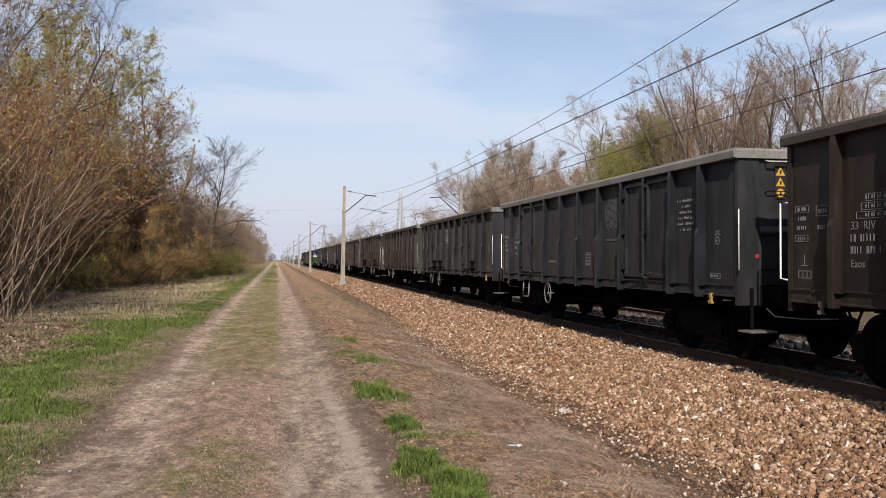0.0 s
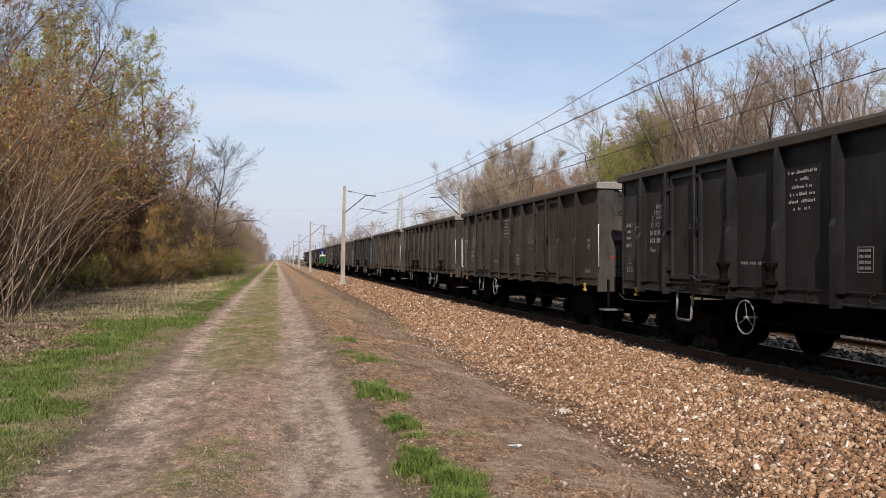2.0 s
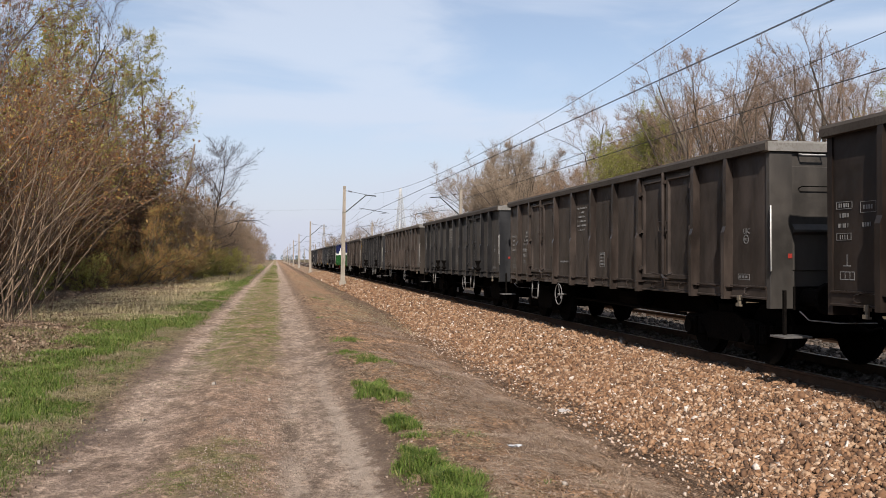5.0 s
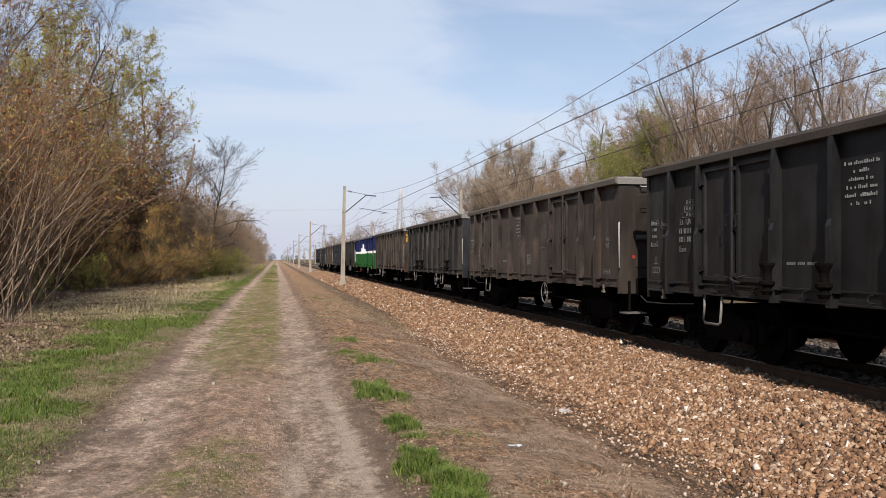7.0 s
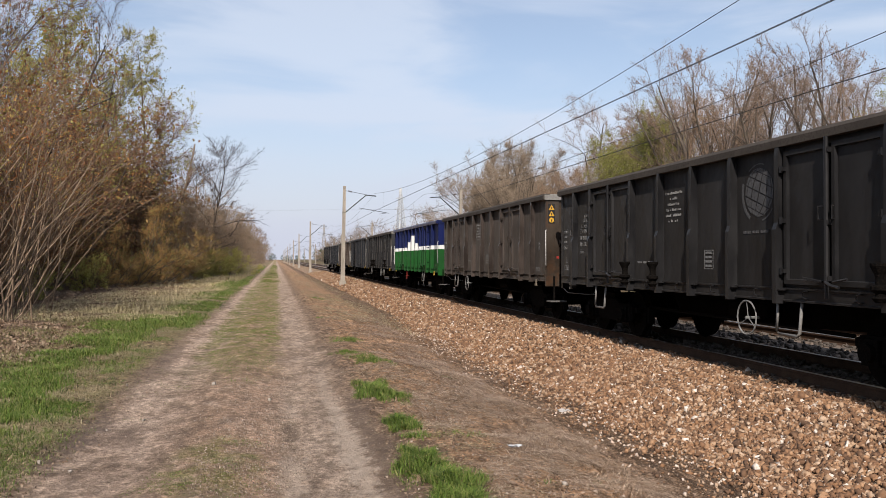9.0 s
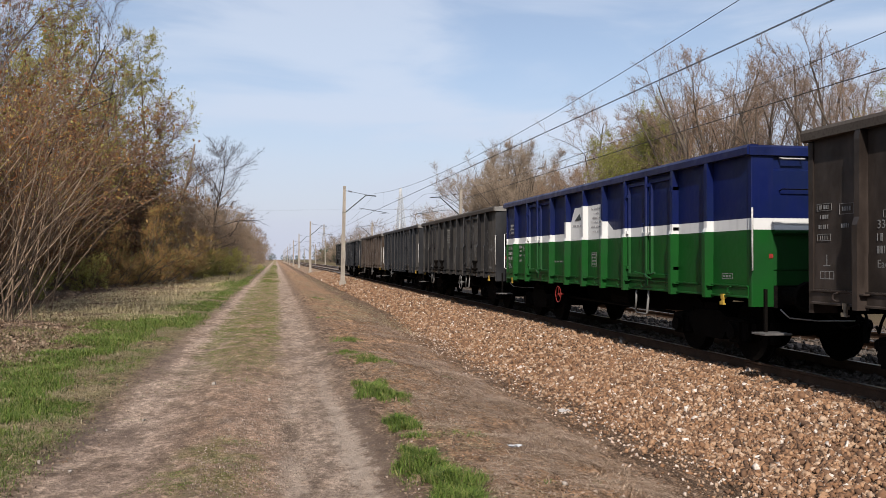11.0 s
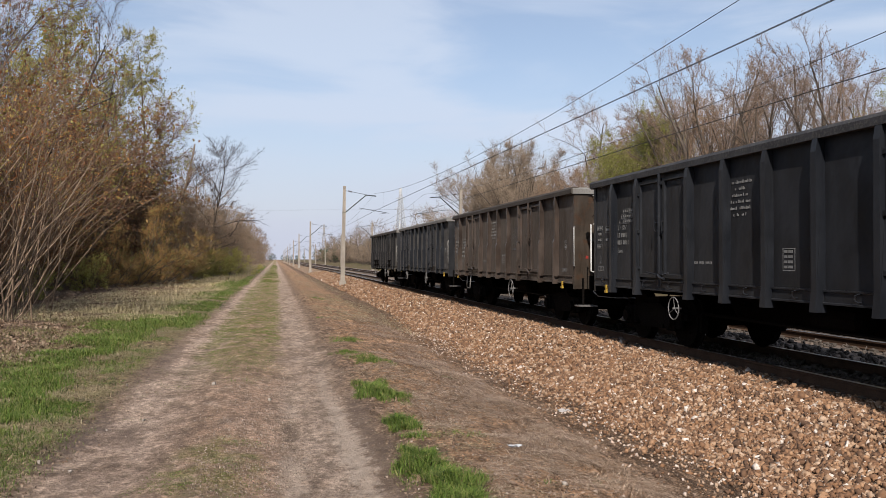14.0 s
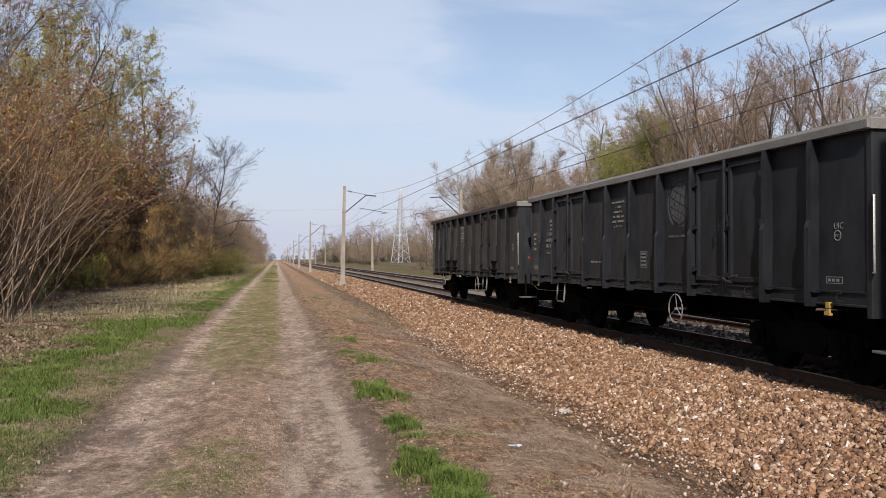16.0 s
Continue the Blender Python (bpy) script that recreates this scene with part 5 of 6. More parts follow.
LEAF_SPRING = leaf_material("young_yellow_green_leaves", [(0.2, 0.2, 0.045), (0.32, 0.31, 0.075), (0.42, 0.38, 0.12)], 0.4)
LEAF_RUST = leaf_material("rust_and_olive_leaves", [(0.09, 0.045, 0.016), (0.24, 0.08, 0.024), (0.34, 0.17, 0.045), (0.15, 0.15, 0.03), (0.36, 0.3, 0.075)])
LEAF_DEAD = leaf_material("withered_leaves", [(0.07, 0.033, 0.016), (0.2, 0.08, 0.032), (0.12, 0.09, 0.03), (0.27, 0.19, 0.065), (0.4, 0.2, 0.085)])
LEAF_OLIVE = leaf_material("olive_buds", [(0.16, 0.16, 0.04), (0.26, 0.24, 0.07), (0.26, 0.18, 0.075)], 0.3)
LEAF_GREEN = leaf_material("fresh_green_leaves", [(0.19, 0.21, 0.036), (0.29, 0.31, 0.06), (0.39, 0.38, 0.105)], 0.4)
LEAF_BUD = leaf_material("rosy_brown_buds", [(0.2, 0.128, 0.084), (0.28, 0.19, 0.128), (0.25, 0.18, 0.092)])
NEEDLES = leaf_material("dark_needles", [(0.025, 0.05, 0.02), (0.04, 0.07, 0.025), (0.05, 0.08, 0.03)])


def unit(v):
    return v / (np.linalg.norm(v, axis=-1, keepdims=True) + 1e-9)


def tubes(lines, n_sides):
    """Tapered round limbs; lines holds (points, radii)."""
    vs, fs, at = [], [], 0
    ang = 2 * np.pi * np.arange(n_sides) / n_sides
    for pts, rad in lines:
        d = unit(np.gradient(pts, axis=0))
        ref = np.where(np.abs(d[:, 2:3]) < 0.9, np.array([[0, 0, 1.0]]), np.array([[0, 1.0, 0]]))
        u = unit(np.cross(d, ref))
        w = np.cross(d, u)
        ring = pts[:, None] + rad[:, None, None] * (u[:, None] * np.cos(ang)[None, :, None] + w[:, None] * np.sin(ang)[None, :, None])
        vs.append(ring.reshape(-1, 3))
        k = np.arange(n_sides)
        for i in range(len(pts) - 1):
            a, b = at + i * n_sides, at + (i + 1) * n_sides
            fs.append(np.stack([a + k, a + (k + 1) % n_sides, b + (k + 1) % n_sides, b + k], -1))
        at += len(pts) * n_sides
    return np.concatenate(vs), np.concatenate(fs)


def cones(base, tip, radius):
    """Thin three-sided twigs from base to tip."""
    d = unit(tip - base)
    u = unit(np.cross(d, np.array([0.31, 0.52, 0.79])))
    w = np.cross(d, u)
    ring = [base + radius[:, None] * (u * math.cos(a) + w * math.sin(a)) for a in (0, 2.094, 4.189)]
    v = np.stack(ring + [tip], 1)
    f = np.array([(0, 1, 3), (1, 2, 3), (2, 0, 3)])[None] + 4 * np.arange(len(base))[:, None, None]
    return v.reshape(-1, 3), f.reshape(-1, 3)


def leaves_at(r, places, size):
    """Small bent leaves: two triangles that fold along the middle, at any angle."""
    n = len(places)
    turn = random_turns(r, n)
    shape = np.array([[0, -0.6, 0], [0.35, 0, 0.12], [0, 0.6, 0], [-0.35, 0, 0.12]])
    v = np.einsum("nij,kj->nki", turn, shape) * (size * r.uniform(0.6, 1.3, n))[:, None, None] + places[:, None]
    f = np.array([(0, 1, 2), (0, 2, 3)])[None] + 4 * np.arange(n)[:, None, None]
    return v.reshape(-1, 3), f.reshape(-1, 3)


def wander(r, p, d, length, n, bend, rise):
    pts = [p]
    for _ in range(n):
        d = unit(d + r.normal(size=3) * bend + np.array([0, 0, rise]))
        p = p + d * length / n
        pts.append(p)
    return np.array(pts)


def along(pts, s):
    """Places and directions at the fractions s of a limb."""
    i = np.clip((s * (len(pts) - 1)).astype(int), 0, len(pts) - 2)
    f = (s * (len(pts) - 1) - i)[:, None]
    return pts[i] * (1 - f) + pts[i + 1] * f, unit(pts[i + 1] - pts[i])


def aside(r, d, angle):
    """Directions that lean away from d by about angle (radians)."""
    side = unit(np.cross(d, r.normal(size=d.shape)))
    a = angle * r.uniform(0.7, 1.25, (len(d), 1))
    return d * np.cos(a) + side * np.sin(a)


def up0(s, first):
    return (s - first) / (1 - first)


def tree(name, seed, height, wood, twig, leaf, label, category="tree", stems=1, lean=0.05, girth=0.16, limbs=24, first=0.25, limb_len=0.36, limb_angle=0.8,
         branches=8, branch_angle=0.9, twigs=6, twig_len=0.7, rise=0.08, n_leaves=600, leaf_size=0.06, twig_r=0.007, arch=0.0, leaf_low=0.0, shoots=True, foot=0.0):
    r = np.random.default_rng(seed)
    limb_n = 3 if stems > 3 else 5
    trunk, small, t_base, t_dir, t_size = [], [], [], [], []
    for _ in range(stems):
        az = r.uniform(0, 2 * np.pi)
        tilt = lean * r.uniform(0.3, 1.3)
        d = np.array([math.cos(az) * math.sin(tilt), math.sin(az) * math.sin(tilt), math.cos(tilt)])
        root = np.array([math.cos(az), math.sin(az), 0]) * (0.06 * stems ** 0.6 if stems > 1 else 0) + np.array([0, 0, -0.15])
        if foot:
            around, out = r.uniform(0, 2 * np.pi), foot * math.sqrt(r.random())
            root = np.array([math.cos(around) * out, math.sin(around) * out, -0.15])
        h = height * r.uniform(0.7, 1.0) if stems > 1 else height
        pts = wander(r, root, d, h, 9, 0.07 if stems == 1 else 0.09 if stems < 16 else 0.14, 0.03 - arch)
        rad = girth * np.linspace(1, 0.1, 10) ** (1.0 if stems == 1 else 0.8)
        if stems == 1:
            rad[0] *= 1.35
        trunk.append((pts, rad))
        for s in np.sort(r.uniform(first, 0.98, limbs)):
            p, dd = along(pts, np.array([s]))
            ld = aside(r, dd, limb_angle * (1.15 - 0.45 * up0(s, first)))[0]
            up = (s - first) / (1 - first)
            ln = height * limb_len * (0.35 + 0.65 * math.sin(math.pi * (0.22 + 0.72 * up))) * r.uniform(0.65, 1.2)
            lp = wander(r, p[0], ld, ln, limb_n, 0.14, rise)
            lr = girth * (1 - 0.85 * s) * 0.42 * np.linspace(1, 0.14, limb_n + 1)
            small.append((lp, np.maximum(lr, 0.006)))
            b_s = r.uniform(0.15, 1.0, branches)
            bp, bd = along(lp, b_s)
            bdir = aside(r, bd, branch_angle)
            bl = ln * 0.42 * (1.2 - 0.7 * b_s) * r.uniform(0.6, 1.3, branches)
            for q in range(branches):
                pp = wander(r, bp[q], bdir[q], bl[q], 3, 0.13, rise)
                t_s = r.uniform(0.1, 1.0, twigs)
                tp, td = along(pp, t_s)
                t_base.append(np.concatenate([pp[:-1], tp]))
                t_dir.append(np.concatenate([pp[1:] - pp[:-1], aside(r, td, 0.68) * (twig_len * r.uniform(0.4, 1.2, twigs))[:, None]]))
                t_size.append(np.concatenate([np.array([0.014, 0.011, 0.008]) * (height / 12) ** 0.5, np.full(twigs, twig_r)]))
    base, vec, rad = np.concatenate(t_base), np.concatenate(t_dir), np.concatenate(t_size)
    # side shoots on every twig
    if shoots:
        s = r.uniform(0.25, 0.95, (len(base), 1))
        sb = base + vec * s
        sv = aside(r, unit(vec), 0.6) * np.linalg.norm(vec, axis=1, keepdims=True) * r.uniform(0.35, 0.7, (len(base), 1))
        sv[:, 2] += 0.05
        base, vec, rad = np.concatenate([base, sb]), np.concatenate([vec, sv]), np.concatenate([rad, np.minimum(rad, twig_r) * 0.8])
    thing = new(name)
    tagged(thing, label, category)
    tv, tf = tubes(trunk, 7)
    sv2, sf2 = tubes(small, 3 if stems > 3 else 4)
    part("trunk", mesh_of("trunk", np.concatenate([tv, sv2]), np.concatenate([tf, sf2 + len(tv)]), wood, True), None, thing)
    cv, cf = cones(base, base + vec, rad)
    part("crown", mesh_of("crown", cv, cf, twig), None, thing)
    if n_leaves:
        tips = base + vec
        ok = np.where(tips[:, 2] > leaf_low * height)[0]
        pick = r.choice(ok, n_leaves)
        lv, lf = leaves_at(r, tips[pick] + r.normal(size=(n_leaves, 3)) * 0.06, leaf_size)
        part("foliage", mesh_of("foliage", lv, lf, leaf), None, thing)
    return thing


def plant(base, spots, group, tilt=0.0):
    """The first spot takes the base itself, the rest get copies: (x, y, scale, turn)."""
    base["group"] = group
    def at(x, y, s, turn):
        return pose(x, y, float(ground_z(x, y)) - 0.03, 0, tilt, 0) @ pose(0, 0, 0, 0, 0, turn) @ Matrix.Scale(s, 4)
    for spot in spots[1:]:
        copy_thing(base, at(*spot))
    base.matrix_basis = at(*spots[0])


def row(r, count, x0, x1, y0, y1, s0, s1, crowd=1.0):
    out = []
    for i in range(count):
        y = y0 + (y1 - y0) * ((i + r.uniform(0.1, 0.9)) / count) ** crowd
        out.append((r.uniform(x0, x1), y, r.uniform(s0, s1), r.uniform(0, 360)))
    return out


pr = random.Random(11)
WOOD_EDGE, RIGHT_WOOD = "thicket along the dirt road", "trees behind the tracks"
EDGE_Y = [0, 23, 35, 50, 66, 80, 117, 200, 600]
EDGE_X = [-7.4, -7.6, -8.8, -9.3, -8.6, -5.8, -4.3, -3.5, -3.2]


def hedge(r, count, y0, y1, back0, back1, s0, s1):
    """Spots along the edge of the thicket, set back from it."""
    out = []
    for i in range(count):
        y = y0 + (y1 - y0) * (i + r.uniform(0.1, 0.9)) / count
        out.append((float(np.interp(y, EDGE_Y, EDGE_X)) - r.uniform(back0, back1), y, r.uniform(s0, s1), r.uniform(0, 360)))
    return out


# thicket by the road
tall_shrub = tree("tall_shrub", 21, 8.6, BARK_PALE, TWIG_RED, LEAF_RUST, "many-stemmed shrub with pale leaning stems and rust-coloured leaves", "shrub", stems=18, lean=0.38, foot=1.8, girth=0.027,
                  limbs=3, first=0.3, limb_len=0.26, limb_angle=0.5, branches=3, branch_angle=0.7, twigs=3, twig_len=0.5, n_leaves=1700, leaf_size=0.065, arch=0.005, twig_r=0.006, shoots=False, leaf_low=0.4)
plant(tall_shrub, [(-8.0, 22, 1.0, 0), (-7.3, 22.3, 0.8, 45), (-7.7, 25.6, 0.85, 190), (-8.4, 21.0, 1.0, 300), (-8.3, 24.5, 0.95, 70), (-8.6, 27, 0.9, 140), (-9.4, 23, 1.05, 210), (-10.2, 27.5, 1.0, 290), (-9.2, 30, 0.85, 30), (-9.0, 19.5, 1.0, 100), (-9.8, 33.5, 0.85, 160), (-10.8, 36, 0.9, 230),
                   (-11.4, 31, 1.05, 330), (-11.0, 22.0, 1.1, 20)], WOOD_EDGE, 7.0)
red_shrub = tree("tall_shrub", 22, 6.2, BARK_GREY, TWIG_RED, LEAF_DEAD, "dense many-stemmed shrub with red-brown twigs and withered leaves", "shrub", stems=12, lean=0.55, girth=0.03,
                 limbs=8, first=0.12, limb_len=0.3, limb_angle=0.8, branches=4, twigs=4, twig_len=0.7, n_leaves=3200, leaf_size=0.095, arch=0.03, twig_r=0.009, shoots=False)
plant(red_shrub, [(-10.4, 29, 0.95, 0), (-9.6, 26, 0.6, 40), (-9.3, 31, 0.55, 100), (-10.3, 34, 0.65, 10), (-10.6, 24, 0.7, 10), (-10.6, 39, 0.7, 90), (-11.0, 44, 0.7, 190), (-11.4, 34, 1.05, 60), (-12.2, 26, 1.0, 120), (-13.2, 31, 1.2, 180), (-13.0, 37, 1.2, 240), (-11.6, 40, 1.1, 300), (-12.6, 44, 1.25, 20), (-14.6, 41, 1.3, 80), (-11.2, 46, 1.0, 140), (-13.6, 49, 1.35, 200)]
      + [(-11.6, 58, 1.1, 15), (-11.8, 65, 1.35, 130), (-11.0, 77, 1.35, 100), (-13.0, 60, 1.45, 220), (-13.4, 45, 1.5, 50), (-13.2, 57, 1.7, 110), (-12.6, 56, 1.9, 10), (-11.4, 61, 1.7, 210), (-11.2, 60, 1.45, 290), (-13.5, 48, 1.9, 330), (-12.4, 38, 1.6, 70), (-9.0, 23.5, 0.8, 310), (-16, 34, 1.3, 30), (-17, 42, 1.3, 150), (-18, 52, 1.4, 260), (-19, 29, 1.3, 80), (-15, 57, 1.4, 300), (-20, 62, 1.5, 20)], WOOD_EDGE)
far_shrub = tree("tall_shrub", 27, 6.2, BARK_PALE, TWIG_WILLOW, LEAF_BUD, "brown shrub with fine twigs beside the far road", "shrub", stems=9, lean=0.5, girth=0.032,
                 limbs=6, first=0.1, limb_len=0.3, limb_angle=0.8, branches=4, twigs=3, twig_len=0.8, n_leaves=900, leaf_size=0.12, twig_r=0.014, shoots=False)
plant(far_shrub, [(-10.2, 61, 1.15, 75), (-9.2, 64.5, 1.2, 190), (-8.4, 67, 1.15, 250), (-9.6, 70, 1.3, 310), (-7.6, 70.5, 1.1, 45), (-7.2, 75, 1.1, 160), (-8.4, 75, 1.3, 20), (-6.6, 79, 1.05, 100), (-6.0, 85, 1.05, 200)] + hedge(pr, 14, 74, 105, 0.4, 2.8, 0.95, 1.3) + hedge(pr, 12, 105, 150, 0.4, 2.6, 0.95, 1.25) + hedge(pr, 12, 150, 320, 0.8, 3, 1.0, 1.4), WOOD_EDGE)
low_bush = tree("bush", 23, 3.2, BARK_GREY, TWIG_OCHRE, LEAF_OLIVE, "rounded bush of dense ochre-brown twigs", "bush", stems=15, lean=0.8, girth=0.016,
                limbs=9, first=0.06, limb_len=0.3, limb_angle=0.7, branches=4, twigs=6, twig_len=0.36, n_leaves=2400, leaf_size=0.055, arch=0.05, twig_r=0.007, shoots=False)
plant(low_bush, [(-7.4, 53, 1.4, 0), (-8.2, 50, 1.45, 80), (-6.9, 56.5, 1.35, 150), (-8.9, 47, 1.0, 30)], WOOD_EDGE)
leafy_bush = tree("bush", 29, 2.4, BARK_GREY, TWIG_OCHRE, LEAF_SPRING, "low bush with fresh yellow-green leaves", "bush", stems=10, lean=0.7, girth=0.014,
                  limbs=6, first=0.1, limb_len=0.32, limb_angle=0.8, branches=3, twigs=3, twig_len=0.3, n_leaves=3200, leaf_size=0.085, twig_r=0.006, shoots=False)
plant(leafy_bush, [(-4.5, 69, 1.0, 0), (-4.3, 74, 1.05, 90), (-4.0, 80, 1.1, 200), (-5.6, 67, 0.9, 130), (-8.7, 42, 0.75, 60), (-8.6, 32.5, 0.55, 10)], WOOD_EDGE)
spring_tree = tree("broadleaf_tree", 24, 15.0, BARK_GREY, TWIG_STRAW, LEAF_SPRING, "slender tree with young yellow-green leaves", stems=3, lean=0.1, limbs=14, first=0.25, limb_len=0.25, limb_angle=0.95,
                   branches=8, branch_angle=0.7, twigs=6, twig_len=0.55, n_leaves=22000, leaf_size=0.08, girth=0.12, leaf_low=0.4, twig_r=0.007)
plant(spring_tree, [(-10.9, 60, 1.1, 200), (-11.6, 56, 1.06, 80), (-13.4, 50, 1.1, 200)], WOOD_EDGE)
bare_tree = tree("bare_tree", 25, 15.0, BARK_DARK, TWIG_DARK, LEAF_RUST, "tall bare tree with fine grey twigs", stems=2, lean=0.16, limbs=15, first=0.2, limb_len=0.34, limb_angle=0.75, branches=10, branch_angle=0.65, twigs=8, twig_len=0.5,
                 n_leaves=500, leaf_size=0.07, girth=0.17, twig_r=0.007, rise=0.1)
plant(bare_tree, [(-12.5, 28, 0.85, 0), (-14, 36, 0.95, 60), (-12, 41, 0.95, 130), (-14.5, 46, 1.05, 190), (-13, 54, 1.0, 250), (-11.5, 69, 0.8, 20), (-8.6, 92, 0.65, 140),
                  (-7, 105, 0.55, 200), (-7, 128, 0.65, 330), (-6.5, 165, 0.75, 170), (-6.2, 220, 0.85, 240)], WOOD_EDGE)
spread_tree = tree("bare_tree", 28, 12.8, BARK_DARK, TWIG_DARK, LEAF_BUD, "bare tree with a wide rounded crown", stems=1, lean=0.03, limbs=34, first=0.14, limb_len=0.46, limb_angle=1.05, branches=13, branch_angle=0.75, twigs=11, twig_len=0.45,
                   n_leaves=200, leaf_size=0.05, girth=0.2, twig_r=0.008, rise=0.06, shoots=False)
plant(spread_tree, [(-5.9, 80, 0.86, 0), (-7.6, 85, 0.8, 120), (-8.8, 80, 0.8, 220)], WOOD_EDGE)
brown_tree = tree("bare_tree", 26, 12.5, BARK_GREY, TWIG_RED, LEAF_RUST, "bare tree with brownish budding twigs", stems=3, lean=0.25, limbs=10, first=0.15, limb_len=0.28, limb_angle=0.85, branches=8, twigs=9,
                  n_leaves=900, leaf_size=0.07, girth=0.1, twig_r=0.0075, shoots=False)
plant(brown_tree, [(-9.9, 66, 1.06, 70), (-10.6, 63, 1.05, 290), (-11.2, 52, 1.0, 330), (-10.6, 26, 0.95, 0), (-13, 24, 0.95, 45), (-11.8, 34, 0.95, 100), (-15, 31, 1.0, 160), (-12.5, 47, 1.0, 220), (-10.2, 66, 0.95, 200), (-11.4, 61, 1.0, 20), (-11.2, 74, 0.75, 270), (-9, 88, 0.58, 310), (-7.2, 98, 0.55, 35),
                   (-7, 115, 0.58, 95), (-6.6, 140, 0.62, 155), (-6.2, 185, 0.72, 205), (-6, 205, 0.78, 265), (-6, 250, 0.85, 15), (-6, 290, 0.9, 80), (-6, 340, 1.0, 140)], WOOD_EDGE)


def snag(x, y, height):
    """A dead trunk, snapped off at the top, with stubs of limbs."""
    r = np.random.default_rng(41)
    pts = wander(r, np.array([0, 0, -0.15]), np.array([0.03, 0, 1.0]), height, 12, 0.09, 0.07)
    lines = [(pts, np.linspace(0.16, 0.07, 13) * r.uniform(0.85, 1.15, 13))]
    for f in (0.55, 0.68, 0.76, 0.85, 0.93):
        p, d = along(pts, np.array([f]))
        lines.append((wander(r, p[0], aside(r, d, 0.8)[0], r.uniform(0.5, 1.6), 3, 0.15, 0.1), np.linspace(0.06, 0.015, 4)))
    v, f = tubes(lines, 7)
    ob = new("dead_tree", mesh_of("dead_tree", v, f, BARK_SNAG, True))
    ob.location = (x, y, float(ground_z(x, y)))
    tagged(ob, "pale dead trunk with a broken top", "tree", WOOD_EDGE)


snag(-7.6, 74, 11.6)

# trees beyond the tracks
right_bare = tree("bare_tree", 31, 12.7, BARK_GREY, TWIG_GREY, LEAF_BUD, "bare tree with spreading limbs and fine grey twigs", stems=2, lean=0.14, limbs=15, first=0.25, limb_len=0.33, limb_angle=0.62, branches=11, branch_angle=0.6, twigs=12, twig_len=0.3,
                  n_leaves=3000, leaf_size=0.05, girth=0.19, rise=0.1, twig_r=0.007, shoots=False)
plant(right_bare, [(28.5, 40, 1.06, 77), (30.5, 41.5, 1.08, 240), (27, 34, 0.9, 0), (25.5, 39, 0.92, 50), (28, 43, 1.04, 100), (26.5, 47, 1.16, 150), (27.5, 37, 0.88, 200), (30, 55, 1.08, 20), (31, 62, 1.0, 70), (33, 70, 0.9, 170), (32, 82, 0.85, 40), (26.5, 29.5, 0.9, 310), (33, 55, 1.0, 110), (30, 66, 0.9, 200), (29.5, 52.5, 1.1, 40), (28, 53.5, 1.05, 190), (31, 57.5, 1.12, 280)], RIGHT_WOOD)
right_spread = tree("bare_tree", 30, 13.2, BARK_GREY, TWIG_STRAW, LEAF_BUD, "bare tree with crooked limbs and rosy-brown twigs", stems=2, lean=0.22, limbs=11, first=0.3, limb_len=0.4, limb_angle=1.0, branches=11, branch_angle=0.8, twigs=9, twig_len=0.45,
                    n_leaves=5000, leaf_size=0.06, girth=0.18, twig_r=0.009, rise=0.05)
plant(right_spread, [(28.4, 71, 1.22, 0), (30.5, 78, 1.0, 120)], RIGHT_WOOD)
right_brown = tree("bare_tree", 32, 11.9, BARK_GREY, TWIG_STRAW, LEAF_BUD, "bare tree with warm brown budding twigs", stems=2, lean=0.14, limbs=14, first=0.22, limb_len=0.32, limb_angle=0.62, branches=10, branch_angle=0.6, twigs=12, twig_len=0.3,
                   n_leaves=6500, leaf_size=0.055, girth=0.16, rise=0.1, twig_r=0.007, shoots=False)
plant(right_brown, [(29.3, 68, 0.9, 15), (27.5, 64, 0.8, 110), (30.5, 74, 0.95, 220), (28, 50, 1.22, 0), (30, 40.5, 1.02, 45), (29.5, 46, 1.0, 95), (27, 66, 0.85, 140), (29, 77, 0.95, 190), (28.5, 84, 0.85, 230), (29, 36, 0.85, 280), (35, 52, 0.95, 320), (31, 74, 0.9, 60), (31, 51, 1.0, 200), (28, 74, 0.8, 40), (30, 88, 0.8, 80), (27.5, 48.5, 1.15, 130), (29.5, 55, 1.1, 250), (27.6, 57.5, 1.0, 10), (33, 58, 1.05, 300), (31, 68, 1.16, 80), (29, 58, 1.12, 140), (28.5, 66, 1.06, 200)], RIGHT_WOOD)
birch = tree("birch_tree", 33, 14.0, BARK_PALE, TWIG_GREY, LEAF_GREEN, "birch with pale stem and fresh green leaves", limbs=32, first=0.15, limb_len=0.24, limb_angle=0.9, branches=8, twigs=5,
             n_leaves=17000, leaf_size=0.08, girth=0.12, rise=-0.02, twig_r=0.009)
plant(birch, [(25.2, 53.5, 0.8, 30), (25.0, 56.5, 0.72, 170), (27.3, 57.5, 0.82, 0), (27.2, 54.5, 0.76, 60), (26.6, 60, 0.74, 120), (28.3, 58.5, 0.9, 200), (24.7, 30.6, 0.72, 260)], RIGHT_WOOD)
willow = tree("willow_tree", 34, 14.5, BARK_GREY, TWIG_WILLOW, LEAF_BUD, "broad willow with dense upright pale shoots", stems=22, lean=0.34, limbs=11, first=0.1, limb_len=0.24, limb_angle=0.4, branches=7, twigs=8,
              twig_len=1.1, n_leaves=0, girth=0.1, rise=0.22, twig_r=0.012, shoots=False)
